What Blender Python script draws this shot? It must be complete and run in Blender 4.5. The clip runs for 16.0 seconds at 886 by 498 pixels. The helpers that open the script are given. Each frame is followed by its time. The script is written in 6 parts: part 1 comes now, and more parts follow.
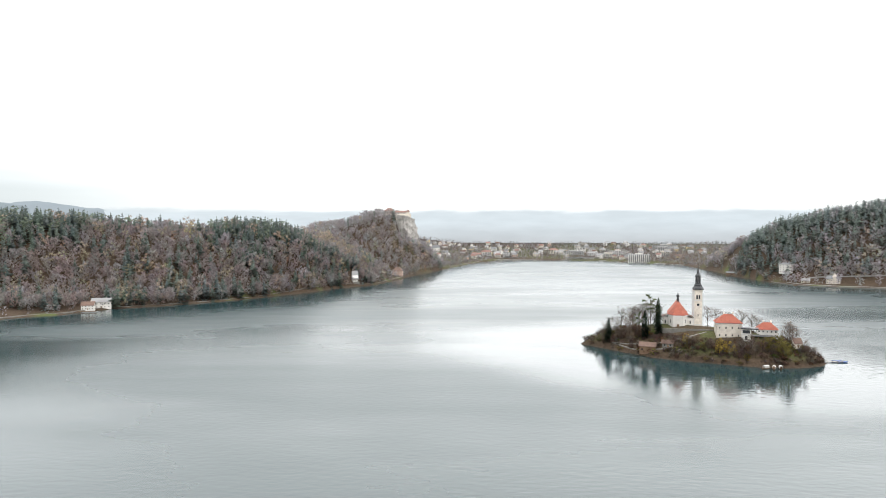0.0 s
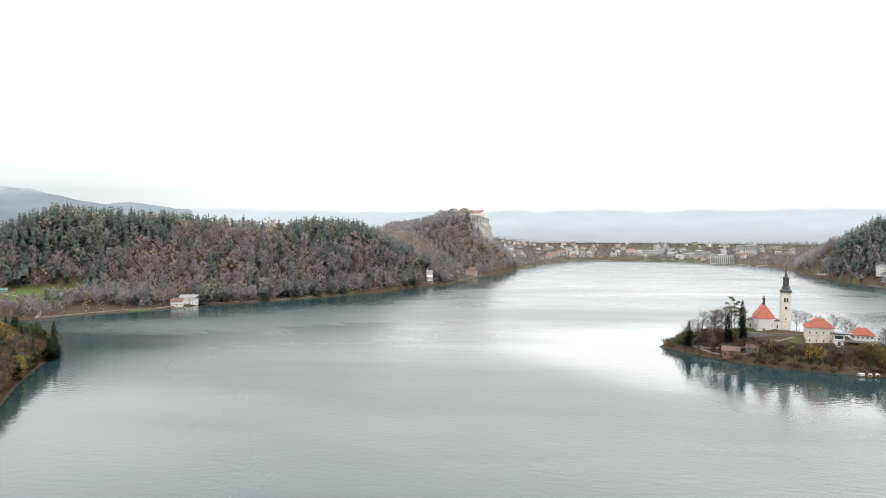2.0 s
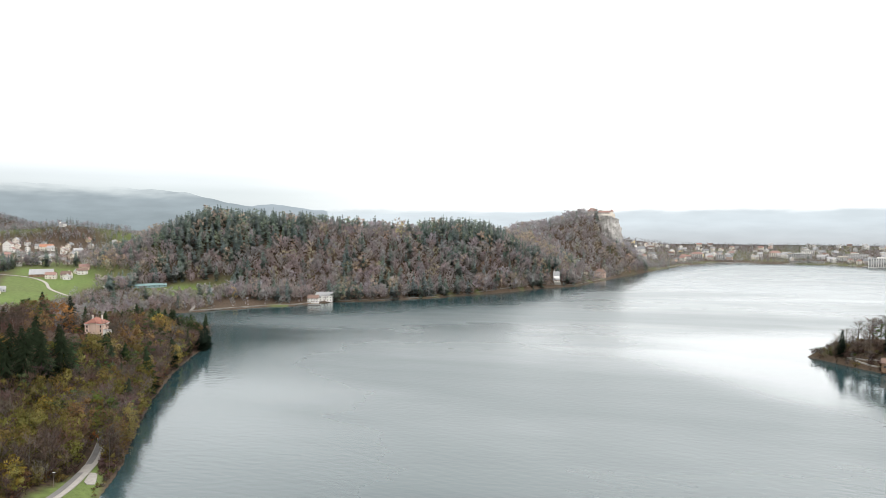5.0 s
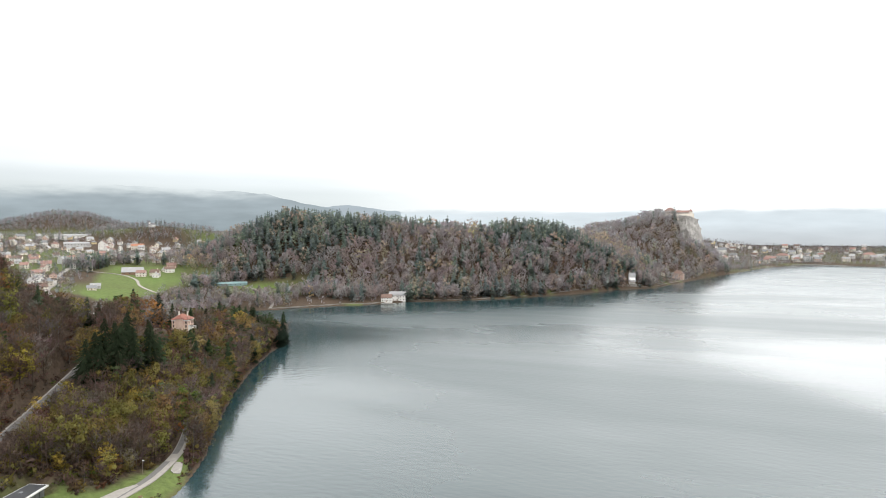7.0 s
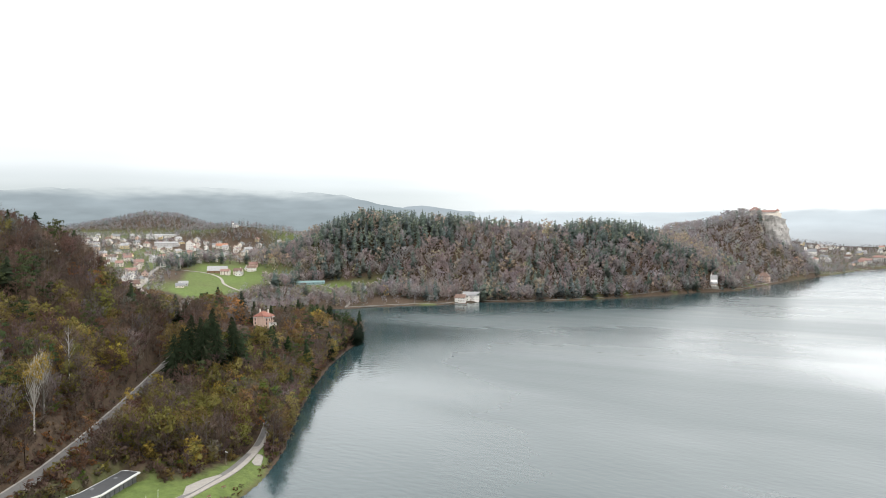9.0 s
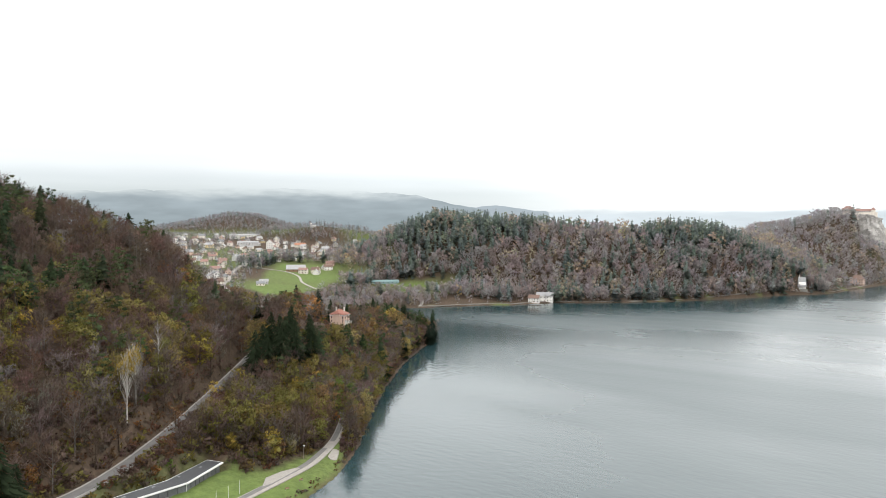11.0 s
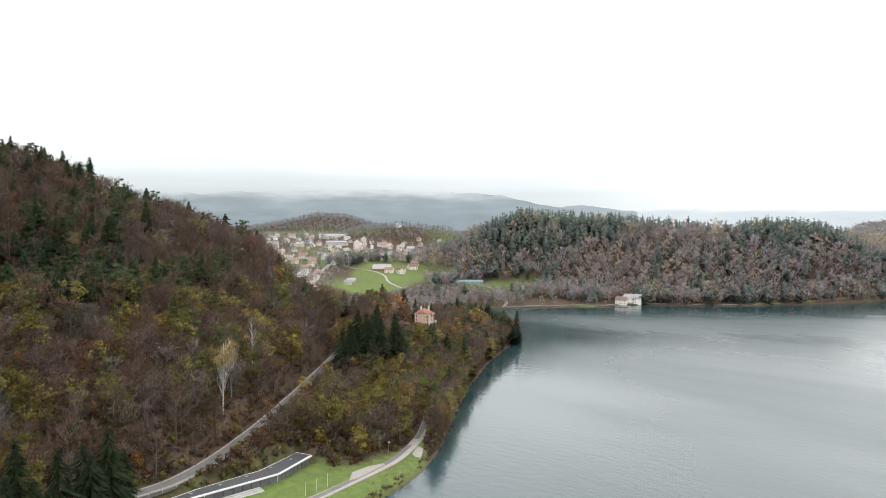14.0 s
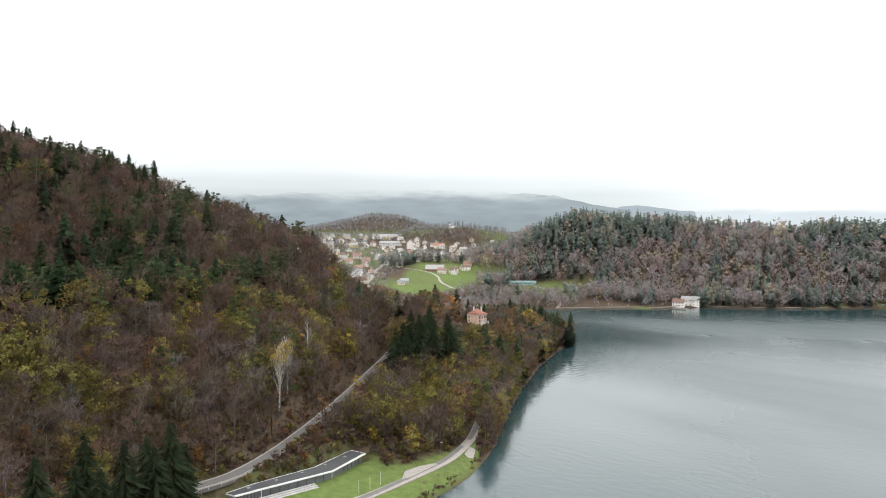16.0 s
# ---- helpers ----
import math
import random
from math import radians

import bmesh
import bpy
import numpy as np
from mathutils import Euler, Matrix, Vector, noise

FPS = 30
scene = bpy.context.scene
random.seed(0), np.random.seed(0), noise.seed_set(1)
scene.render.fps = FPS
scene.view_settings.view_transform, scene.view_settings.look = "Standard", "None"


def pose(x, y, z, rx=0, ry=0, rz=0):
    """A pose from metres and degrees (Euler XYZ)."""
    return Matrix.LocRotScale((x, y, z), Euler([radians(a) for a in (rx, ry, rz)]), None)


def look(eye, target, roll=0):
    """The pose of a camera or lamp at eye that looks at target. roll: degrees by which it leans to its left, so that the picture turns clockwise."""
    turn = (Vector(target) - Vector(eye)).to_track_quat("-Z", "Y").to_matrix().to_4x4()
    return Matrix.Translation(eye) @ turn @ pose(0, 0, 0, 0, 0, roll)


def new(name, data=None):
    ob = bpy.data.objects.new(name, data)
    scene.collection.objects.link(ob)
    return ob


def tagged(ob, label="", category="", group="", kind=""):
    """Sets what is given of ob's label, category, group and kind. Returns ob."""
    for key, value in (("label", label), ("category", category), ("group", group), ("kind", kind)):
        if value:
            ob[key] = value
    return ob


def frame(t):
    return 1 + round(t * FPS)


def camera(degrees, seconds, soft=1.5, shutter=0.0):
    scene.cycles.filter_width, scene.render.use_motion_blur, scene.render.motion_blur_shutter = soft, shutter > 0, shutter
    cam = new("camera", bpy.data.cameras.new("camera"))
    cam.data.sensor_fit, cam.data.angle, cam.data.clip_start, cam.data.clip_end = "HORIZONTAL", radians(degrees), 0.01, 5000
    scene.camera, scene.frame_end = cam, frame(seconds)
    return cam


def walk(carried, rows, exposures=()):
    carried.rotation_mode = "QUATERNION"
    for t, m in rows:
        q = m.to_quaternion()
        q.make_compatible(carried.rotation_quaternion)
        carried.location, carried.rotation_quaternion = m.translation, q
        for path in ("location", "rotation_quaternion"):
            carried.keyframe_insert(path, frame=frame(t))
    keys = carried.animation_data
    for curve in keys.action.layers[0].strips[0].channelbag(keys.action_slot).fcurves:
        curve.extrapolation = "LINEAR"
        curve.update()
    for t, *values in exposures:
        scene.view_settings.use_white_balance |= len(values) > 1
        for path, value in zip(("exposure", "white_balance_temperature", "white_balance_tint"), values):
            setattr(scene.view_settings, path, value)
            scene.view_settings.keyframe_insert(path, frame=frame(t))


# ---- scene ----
cam = camera(65.29, 16.0, soft=0.9)
EYE_HEIGHT = 108.0

# seconds, turn to the left, tilt
TURNS = [
    (0.0, 0.00, -1.84),
    (0.5, 1.51, -1.86),
    (1.0, 3.18, -1.85),
    (1.5, 4.67, -1.86),
    (2.0, 6.15, -1.86),
    (2.5, 7.65, -1.84),
    (3.0, 9.38, -1.82),
    (3.5, 11.25, -1.81),
    (4.0, 13.13, -1.81),
    (6.5, 21.15, -1.79),
    (7.0, 22.58, -1.78),
    (7.5, 24.10, -1.77),
    (8.0, 25.63, -1.75),
    (8.5, 27.16, -1.76),
    (9.0, 28.69, -1.75),
    (11.5, 36.08, -1.77),
    (12.0, 37.28, -1.77),
    (12.5, 38.43, -1.76),
    (13.0, 39.53, -1.76),
    (13.5, 40.61, -1.76),
    (14.0, 41.73, -1.75),
    (14.5, 42.81, -1.73),
    (15.0, 43.88, -1.72),
    (15.5, 44.97, -1.73),
    (16.0, 46.10, -1.70),
]
walk(cam, [(t, pose(0, 0, EYE_HEIGHT, 90 + tilt, 0, turn)) for t, turn, tilt in TURNS])

# ---------------------------------------------------------------- sky and light
world = bpy.data.worlds.new("overcast_sky")
scene.world = world
world.use_nodes = True
wn, wl = world.node_tree.nodes, world.node_tree.links
wn.clear()


def wnode(kind, **inputs):
    n = wn.new(kind)
    for key, value in inputs.items():
        n.inputs[key].default_value = value
    return n


sky = wn.new("ShaderNodeTexSky")
sky.sky_type, sky.sun_disc = "NISHITA", False
sky.sun_elevation, sky.sun_rotation = radians(38), radians(115)
coords = wn.new("ShaderNodeTexCoord")
split = wn.new("ShaderNodeSeparateXYZ")
wl.new(coords.outputs["Generated"], split.inputs[0])
# cloud deck: pale blue-grey veil low down, brighter overhead
deck = wn.new("ShaderNodeValToRGB")
wl.new(split.outputs["Z"], deck.inputs[0])
deck.color_ramp.interpolation = "EASE"


def fill_ramp(ramp, stops):
    for at, colour in stops[:-1]:
        e = ramp.elements.new(at) if at > 0 else ramp.elements[0]
        e.color = (*colour, 1)
    ramp.elements[-1].color = (*stops[-1][1], 1)


fill_ramp(deck.color_ramp, [(0.0, (0.80, 0.85, 0.89)), (0.03, (0.98, 1.0, 1.01)), (0.065, (1.2, 1.2, 1.2)), (0.13, (2.0, 1.99, 1.98)), (0.32, (2.7, 2.68, 2.66)), (1.0, (2.7, 2.68, 2.66))])
# a lower, greyer bank hangs over the mountains to the west
bank_deck = wn.new("ShaderNodeValToRGB")
wl.new(split.outputs["Z"], bank_deck.inputs[0])
bank_deck.color_ramp.interpolation = "EASE"
fill_ramp(bank_deck.color_ramp, [(0.0, (0.52, 0.58, 0.62)), (0.045, (0.60, 0.65, 0.68)), (0.062, (0.70, 0.74, 0.77)), (0.09, (0.90, 0.92, 0.94)), (0.125, (1.1, 1.1, 1.1)), (0.32, (2.4, 2.4, 2.4)), (1.0, (2.7, 2.68, 2.66))])
westward = wnode("ShaderNodeMapRange")
westward.interpolation_type = "SMOOTHSTEP"
for i, v in ((1, -0.12), (2, -0.62), (3, 0.0), (4, 1.0)):
    westward.inputs[i].default_value = v
wl.new(split.outputs["X"], westward.inputs[0])
mixed_deck = wn.new("ShaderNodeMix")
mixed_deck.data_type = "RGBA"
wl.new(westward.outputs[0], mixed_deck.inputs[0])
wl.new(deck.outputs[0], mixed_deck.inputs[6])
wl.new(bank_deck.outputs[0], mixed_deck.inputs[7])
# soft cloud streaks, stretched along the horizon
stretch = wn.new("ShaderNodeMapping")
stretch.inputs["Scale"].default_value = (2.2, 2.2, 16.0)
wl.new(coords.outputs["Generated"], stretch.inputs[0])
clouds = wnode("ShaderNodeTexNoise", Scale=2.0, Detail=5.0, Roughness=0.55)
wl.new(stretch.outputs[0], clouds.inputs["Vector"])
cloud_range = wnode("ShaderNodeMapRange")
for i, v in ((1, 0.3), (2, 0.7), (3, 0.965), (4, 1.035)):
    cloud_range.inputs[i].default_value = v
wl.new(clouds.outputs[0], cloud_range.inputs[0])
# the deck is thinner, and so brighter, towards the hidden sun over the far end of the lake
glow = wnode("ShaderNodeMapRange")
for i, v in ((1, 0.45), (2, 1.0), (3, 0.97), (4, 1.3)):
    glow.inputs[i].default_value = v
toward = wn.new("ShaderNodeVectorMath")
toward.operation = "DOT_PRODUCT"
toward.inputs[1].default_value = (0.16, 0.96, 0.2)
wl.new(coords.outputs["Generated"], toward.inputs[0])
wl.new(toward.outputs["Value"], glow.inputs[0])
times_a = wn.new("ShaderNodeMath")
times_a.operation = "MULTIPLY"
wl.new(cloud_range.outputs[0], times_a.inputs[0])
wl.new(glow.outputs[0], times_a.inputs[1])
overcast = wnode("ShaderNodeBackground", Strength=1.0)
wl.new(mixed_deck.outputs[2], overcast.inputs["Color"])
wl.new(times_a.outputs[0], overcast.inputs["Strength"])
clear = wnode("ShaderNodeBackground", Strength=0.02)
wl.new(sky.outputs[0], clear.inputs["Color"])
both = wn.new("ShaderNodeAddShader")
out = wn.new("ShaderNodeOutputWorld")
wl.new(overcast.outputs[0], both.inputs[0])
wl.new(clear.outputs[0], both.inputs[1])
wl.new(both.outputs[0], out.inputs[0])

sun = new("sun", bpy.data.lights.new("sun", "SUN"))
sun.data.energy, sun.data.angle, sun.data.color = 0.5, radians(50), (1.0, 0.97, 0.92)
sun.matrix_basis = look((900, -420, 780), (0, 0, 0))
scene.view_settings.exposure = 0.0

# ---------------------------------------------------------------- materials


def material(name, colour, rough=0.8, scale=0.3, spread=0.25, metal=0.0, bump=0.0, fine=8.0, stain=None, ior=1.45):
    """Two scales of variation round a base colour; scale is per metre."""
    m = bpy.data.materials.new(name)
    m.use_nodes = True
    nodes, links = m.node_tree.nodes, m.node_tree.links
    b = nodes["Principled BSDF"]
    b.inputs["Roughness"].default_value, b.inputs["Metallic"].default_value = rough, metal
    b.inputs["IOR"].default_value = ior
    tc = nodes.new("ShaderNodeTexCoord")
    big, small = nodes.new("ShaderNodeTexNoise"), nodes.new("ShaderNodeTexNoise")
    for n, s in ((big, scale), (small, scale * fine)):
        n.inputs["Scale"].default_value, n.inputs["Detail"].default_value = s, 4
        links.new(tc.outputs["Object"], n.inputs["Vector"])
    ramp = nodes.new("ShaderNodeValToRGB")
    lo, hi = [tuple(min(1, c * k) for c in colour) for k in (1 - spread, 1 + spread)]
    ramp.color_ramp.elements[0].position, ramp.color_ramp.elements[1].position = 0.3, 0.7
    ramp.color_ramp.elements[0].color, ramp.color_ramp.elements[1].color = (*(stain or lo), 1), (*hi, 1)
    mixer = nodes.new("ShaderNodeMath")
    mixer.operation = "MULTIPLY_ADD"
    mixer.inputs[1].default_value, mixer.inputs[2].default_value = 0.45, 0.0
    links.new(small.outputs[0], mixer.inputs[0])
    half = nodes.new("ShaderNodeMath")
    half.operation = "MULTIPLY_ADD"
    half.inputs[1].default_value = 0.55
    links.new(big.outputs[0], half.inputs[0])
    links.new(mixer.outputs[0], half.inputs[2])
    links.new(half.outputs[0], ramp.inputs[0])
    info = nodes.new("ShaderNodeObjectInfo")
    shade = nodes.new("ShaderNodeMapRange")
    shade.inputs[3].default_value, shade.inputs[4].default_value = 0.88, 1.12
    links.new(info.outputs["Random"], shade.inputs[0])
    tint = nodes.new("ShaderNodeMix")
    tint.data_type, tint.blend_type = "RGBA", "MULTIPLY"
    tint.inputs[0].default_value = 1.0
    links.new(ramp.outputs[0], tint.inputs[6])
    links.new(shade.outputs[0], tint.inputs[7])
    links.new(tint.outputs[2], b.inputs["Base Color"])
    if bump:
        bp = nodes.new("ShaderNodeBump")
        bp.inputs["Distance"].default_value = bump
        links.new(small.outputs[0], bp.inputs["Height"])
        links.new(bp.outputs[0], b.inputs["Normal"])
    return m


def foliage_material(name):
    """Colour of each leaf clump or twig from its leaf tone, haze included."""
    m = bpy.data.materials.new(name)
    m.use_nodes = True
    nodes, links = m.node_tree.nodes, m.node_tree.links
    b = nodes["Principled BSDF"]
    attr = nodes.new("ShaderNodeAttribute")
    attr.attribute_name = "leaf_tone"
    island = nodes.new("ShaderNodeNewGeometry")
    vary = nodes.new("ShaderNodeMapRange")
    vary.inputs[3].default_value, vary.inputs[4].default_value = 0.85, 1.17
    links.new(island.outputs["Random Per Island"], vary.inputs[0])
    info = nodes.new("ShaderNodeObjectInfo")
    vary2 = nodes.new("ShaderNodeMapRange")
    vary2.inputs[3].default_value, vary2.inputs[4].default_value = 0.8, 1.2
    links.new(info.outputs["Random"], vary2.inputs[0])
    mul = nodes.new("ShaderNodeMath")
    mul.operation = "MULTIPLY"
    links.new(vary.outputs[0], mul.inputs[0])
    links.new(vary2.outputs[0], mul.inputs[1])
    tint = nodes.new("ShaderNodeMix")
    tint.data_type, tint.blend_type = "RGBA", "MULTIPLY"
    tint.inputs[0].default_value = 1.0
    links.new(attr.outputs["Color"], tint.inputs[6])
    links.new(mul.outputs[0], tint.inputs[7])
    # leaves and twigs let part of the light through
    nodes.remove(b)
    front, through_leaf, blend = nodes.new("ShaderNodeBsdfDiffuse"), nodes.new("ShaderNodeBsdfTranslucent"), nodes.new("ShaderNodeMixShader")
    links.new(tint.outputs[2], front.inputs["Color"])
    links.new(tint.outputs[2], through_leaf.inputs["Color"])
    blend.inputs[0].default_value = 0.45
    links.new(front.outputs[0], blend.inputs[1])
    links.new(through_leaf.outputs[0], blend.inputs[2])
    links.new(blend.outputs[0], nodes["Material Output"].inputs["Surface"])
    return m


FOLIAGE = foliage_material("foliage")


def ground_material():
    """Leaf litter, meadow and bare soil by the land cover of the sheet."""
    m = bpy.data.materials.new("ground_cover")
    m.use_nodes = True
    nodes, links = m.node_tree.nodes, m.node_tree.links
    b = nodes["Principled BSDF"]
    b.inputs["Roughness"].default_value = 0.95
    b.inputs["Specular IOR Level"].default_value = 0.1
    tc = nodes.new("ShaderNodeTexCoord")

    def ramp(scale, c0, c1, detail=5):
        n = nodes.new("ShaderNodeTexNoise")
        n.inputs["Scale"].default_value, n.inputs["Detail"].default_value = scale, detail
        links.new(tc.outputs["Object"], n.inputs["Vector"])
        r = nodes.new("ShaderNodeValToRGB")
        r.color_ramp.elements[0].position, r.color_ramp.elements[1].position = 0.35, 0.65
        r.color_ramp.elements[0].color, r.color_ramp.elements[1].color = (*c0, 1), (*c1, 1)
        links.new(n.outputs[0], r.inputs[0])
        return n, r.outputs[0]

    def mix(a, c, factor):
        x = nodes.new("ShaderNodeMix")
        x.data_type = "RGBA"
        links.new(a, x.inputs[6])
        links.new(c, x.inputs[7])
        links.new(factor, x.inputs[0])
        return x.outputs[2]

    fine_noise, litter_fine = ramp(0.5, (0.030, 0.022, 0.016), (0.086, 0.059, 0.041))
    _, litter_big = ramp(0.03, (0.040, 0.032, 0.022), (0.076, 0.055, 0.038))
    _, grass_fine = ramp(0.25, (0.062, 0.088, 0.024), (0.112, 0.150, 0.042))
    _, grass_big = ramp(0.012, (0.080, 0.086, 0.038), (0.090, 0.132, 0.038))
    half = nodes.new("ShaderNodeValue")
    half.outputs[0].default_value = 0.45
    litter = mix(litter_fine, litter_big, half.outputs[0])
    grass = mix(grass_fine, grass_big, half.outputs[0])
    cover = nodes.new("ShaderNodeAttribute")
    cover.attribute_name = "meadow"
    links.new(mix(litter, grass, cover.outputs["Fac"]), b.inputs["Base Color"])
    bp = nodes.new("ShaderNodeBump")
    bp.inputs["Distance"].default_value = 0.6
    links.new(fine_noise.outputs[0], bp.inputs["Height"])
    links.new(bp.outputs[0], b.inputs["Normal"])
    return m


def water_material():
    m = bpy.data.materials.new("lake_water")
    m.use_nodes = True
    nodes, links = m.node_tree.nodes, m.node_tree.links
    b = nodes["Principled BSDF"]
    b.inputs["Base Color"].default_value = (0.017, 0.036, 0.039, 1)
    b.inputs["IOR"].default_value = 1.333
    tc = nodes.new("ShaderNodeTexCoord")

    def noise_of(scale, squash, detail=3, turn=0.0):
        mp = nodes.new("ShaderNodeMapping")
        mp.inputs["Scale"].default_value = squash
        mp.inputs["Rotation"].default_value = (0, 0, turn)
        links.new(tc.outputs["Object"], mp.inputs[0])
        n = nodes.new("ShaderNodeTexNoise")
        n.inputs["Scale"].default_value, n.inputs["Detail"].default_value = scale, detail
        links.new(mp.outputs[0], n.inputs["Vector"])
        return n.outputs[0]

    ripples = noise_of(0.3, (0.5, 1.0, 1.0), 1, 0.5)
    breeze = noise_of(0.004, (0.55, 1.6, 1.0), 5, 0.9)
    gust = nodes.new("ShaderNodeMapRange")
    for i, v in ((1, 0.36), (2, 0.6), (3, 0.19), (4, 0.36)):
        gust.inputs[i].default_value = v
    links.new(breeze, gust.inputs[0])
    lee = nodes.new("ShaderNodeAttribute")
    lee.attribute_name = "lee"
    calm = nodes.new("ShaderNodeMapRange")
    calm.inputs[3].default_value, calm.inputs[4].default_value = 1.0, 0.22
    links.new(lee.outputs["Fac"], calm.inputs[0])
    rough = nodes.new("ShaderNodeMath")
    rough.operation = "MULTIPLY"
    streaks = nodes.new("ShaderNodeMapRange")
    for i, v in ((1, 0.38), (2, 0.62), (3, 0.97), (4, 1.03)):
        streaks.inputs[i].default_value = v
    links.new(noise_of(0.022, (0.3, 1.6, 1.0), 4, 0.5), streaks.inputs[0])
    ruffle = nodes.new("ShaderNodeMath")
    ruffle.operation = "MULTIPLY"
    links.new(gust.outputs[0], ruffle.inputs[0])
    links.new(streaks.outputs[0], ruffle.inputs[1])
    links.new(ruffle.outputs[0], rough.inputs[0])
    links.new(calm.outputs[0], rough.inputs[1])
    links.new(rough.outputs[0], b.inputs["Roughness"])
    bp = nodes.new("ShaderNodeBump")
    bp.inputs["Strength"].default_value, bp.inputs["Distance"].default_value = 0.5, 0.2
    links.new(ripples, bp.inputs["Height"])
    links.new(bp.outputs[0], b.inputs["Normal"])
    return m


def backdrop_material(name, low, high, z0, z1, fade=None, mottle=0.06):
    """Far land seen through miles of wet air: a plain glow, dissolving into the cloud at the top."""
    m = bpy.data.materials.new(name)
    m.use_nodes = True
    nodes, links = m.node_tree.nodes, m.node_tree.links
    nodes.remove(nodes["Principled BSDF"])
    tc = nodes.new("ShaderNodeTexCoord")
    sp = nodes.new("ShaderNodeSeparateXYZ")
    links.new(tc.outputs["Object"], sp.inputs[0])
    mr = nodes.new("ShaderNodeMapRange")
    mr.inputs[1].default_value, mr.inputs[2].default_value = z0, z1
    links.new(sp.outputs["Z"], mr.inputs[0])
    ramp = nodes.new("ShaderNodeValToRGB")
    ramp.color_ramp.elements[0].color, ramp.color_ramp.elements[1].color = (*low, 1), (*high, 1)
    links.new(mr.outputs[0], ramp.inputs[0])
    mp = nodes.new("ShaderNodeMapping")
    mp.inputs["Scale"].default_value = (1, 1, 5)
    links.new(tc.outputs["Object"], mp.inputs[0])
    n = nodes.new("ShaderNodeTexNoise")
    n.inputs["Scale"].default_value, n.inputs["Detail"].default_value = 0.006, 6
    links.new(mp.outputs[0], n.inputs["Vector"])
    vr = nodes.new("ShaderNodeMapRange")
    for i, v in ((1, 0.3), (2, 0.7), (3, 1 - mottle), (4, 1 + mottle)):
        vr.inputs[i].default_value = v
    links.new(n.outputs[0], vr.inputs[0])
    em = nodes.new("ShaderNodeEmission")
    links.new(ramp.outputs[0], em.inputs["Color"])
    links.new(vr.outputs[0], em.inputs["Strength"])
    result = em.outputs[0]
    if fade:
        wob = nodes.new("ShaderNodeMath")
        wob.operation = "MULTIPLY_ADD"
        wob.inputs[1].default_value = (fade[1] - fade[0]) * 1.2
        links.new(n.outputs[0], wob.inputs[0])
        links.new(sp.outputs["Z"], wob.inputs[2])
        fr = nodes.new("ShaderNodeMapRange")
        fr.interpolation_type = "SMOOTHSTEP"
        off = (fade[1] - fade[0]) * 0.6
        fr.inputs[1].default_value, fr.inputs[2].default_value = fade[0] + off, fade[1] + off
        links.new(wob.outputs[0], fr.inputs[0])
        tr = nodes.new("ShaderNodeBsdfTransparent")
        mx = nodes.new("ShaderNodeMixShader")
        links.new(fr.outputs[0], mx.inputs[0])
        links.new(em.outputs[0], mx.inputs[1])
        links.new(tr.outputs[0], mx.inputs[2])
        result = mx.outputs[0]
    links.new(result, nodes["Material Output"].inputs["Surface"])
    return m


GROUND, WATER = ground_material(), water_material()
PLASTER = material("white_plaster", (0.60, 0.585, 0.55), 0.85, 0.15, 0.12)
CREAM = material("cream_plaster", (0.54, 0.50, 0.42), 0.85, 0.2, 0.15)
PEACH = material("peach_plaster", (0.50, 0.37, 0.30), 0.85, 0.2, 0.15)
YELLOWISH = material("ochre_plaster", (0.52, 0.42, 0.24), 0.85, 0.2, 0.15)
GREYWALL = material("grey_render", (0.38, 0.38, 0.37), 0.85, 0.2, 0.15)
OLDWALL = material("weathered_plaster", (0.55, 0.51, 0.45), 0.9, 0.35, 0.25, stain=(0.40, 0.36, 0.31))
RED_TILE = material("red_roof_tile", (0.27, 0.080, 0.052), 0.85, 0.4, 0.3, bump=0.05)
BROWN_TILE = material("brown_roof_tile", (0.125, 0.08, 0.062), 0.8, 0.4, 0.3, bump=0.05)
GREY_TILE = material("grey_roof_sheet", (0.15, 0.155, 0.16), 0.6, 0.3, 0.2)
PALE_TILE = material("pale_roof_sheet", (0.25, 0.25, 0.25), 0.6, 0.3, 0.15)
DARK_METAL = material("dark_sheet_metal", (0.035, 0.037, 0.04), 0.5, 0.5, 0.3)
WHITE_TRIM = material("white_trim", (0.52, 0.52, 0.51), 0.6, 0.5, 0.08)
WINDOW = material("dark_window_glass", (0.03, 0.035, 0.04), 0.15, 0.5, 0.2)
WOOD = material("weathered_wood", (0.16, 0.10, 0.06), 0.8, 0.6, 0.3)
STONE = material("grey_stone", (0.15, 0.145, 0.13), 0.9, 0.25, 0.3, bump=0.15)
ROCK = material("limestone_cliff", (0.40, 0.385, 0.36), 0.95, 0.05, 0.3, bump=1.5, stain=(0.22, 0.21, 0.195))
ASPHALT = material("worn_asphalt", (0.105, 0.10, 0.096), 0.9, 0.3, 0.2)
GRAVEL = material("pale_gravel", (0.22, 0.205, 0.185), 0.95, 0.5, 0.2, bump=0.05)
STEEL = material("rusty_rail_steel", (0.24, 0.19, 0.16), 0.45, 1.0, 0.2, metal=0.7)
CONCRETE = material("pale_concrete", (0.29, 0.285, 0.275), 0.85, 0.4, 0.15)
BLUE_PAINT = material("blue_boat_paint", (0.05, 0.10, 0.25), 0.5, 1.0, 0.2)
CANVAS = material("white_canvas", (0.5, 0.49, 0.47), 0.8, 0.8, 0.1)
TEAL_SHEET = material("pale_teal_sheet", (0.17, 0.26, 0.26), 0.5, 0.3, 0.15)
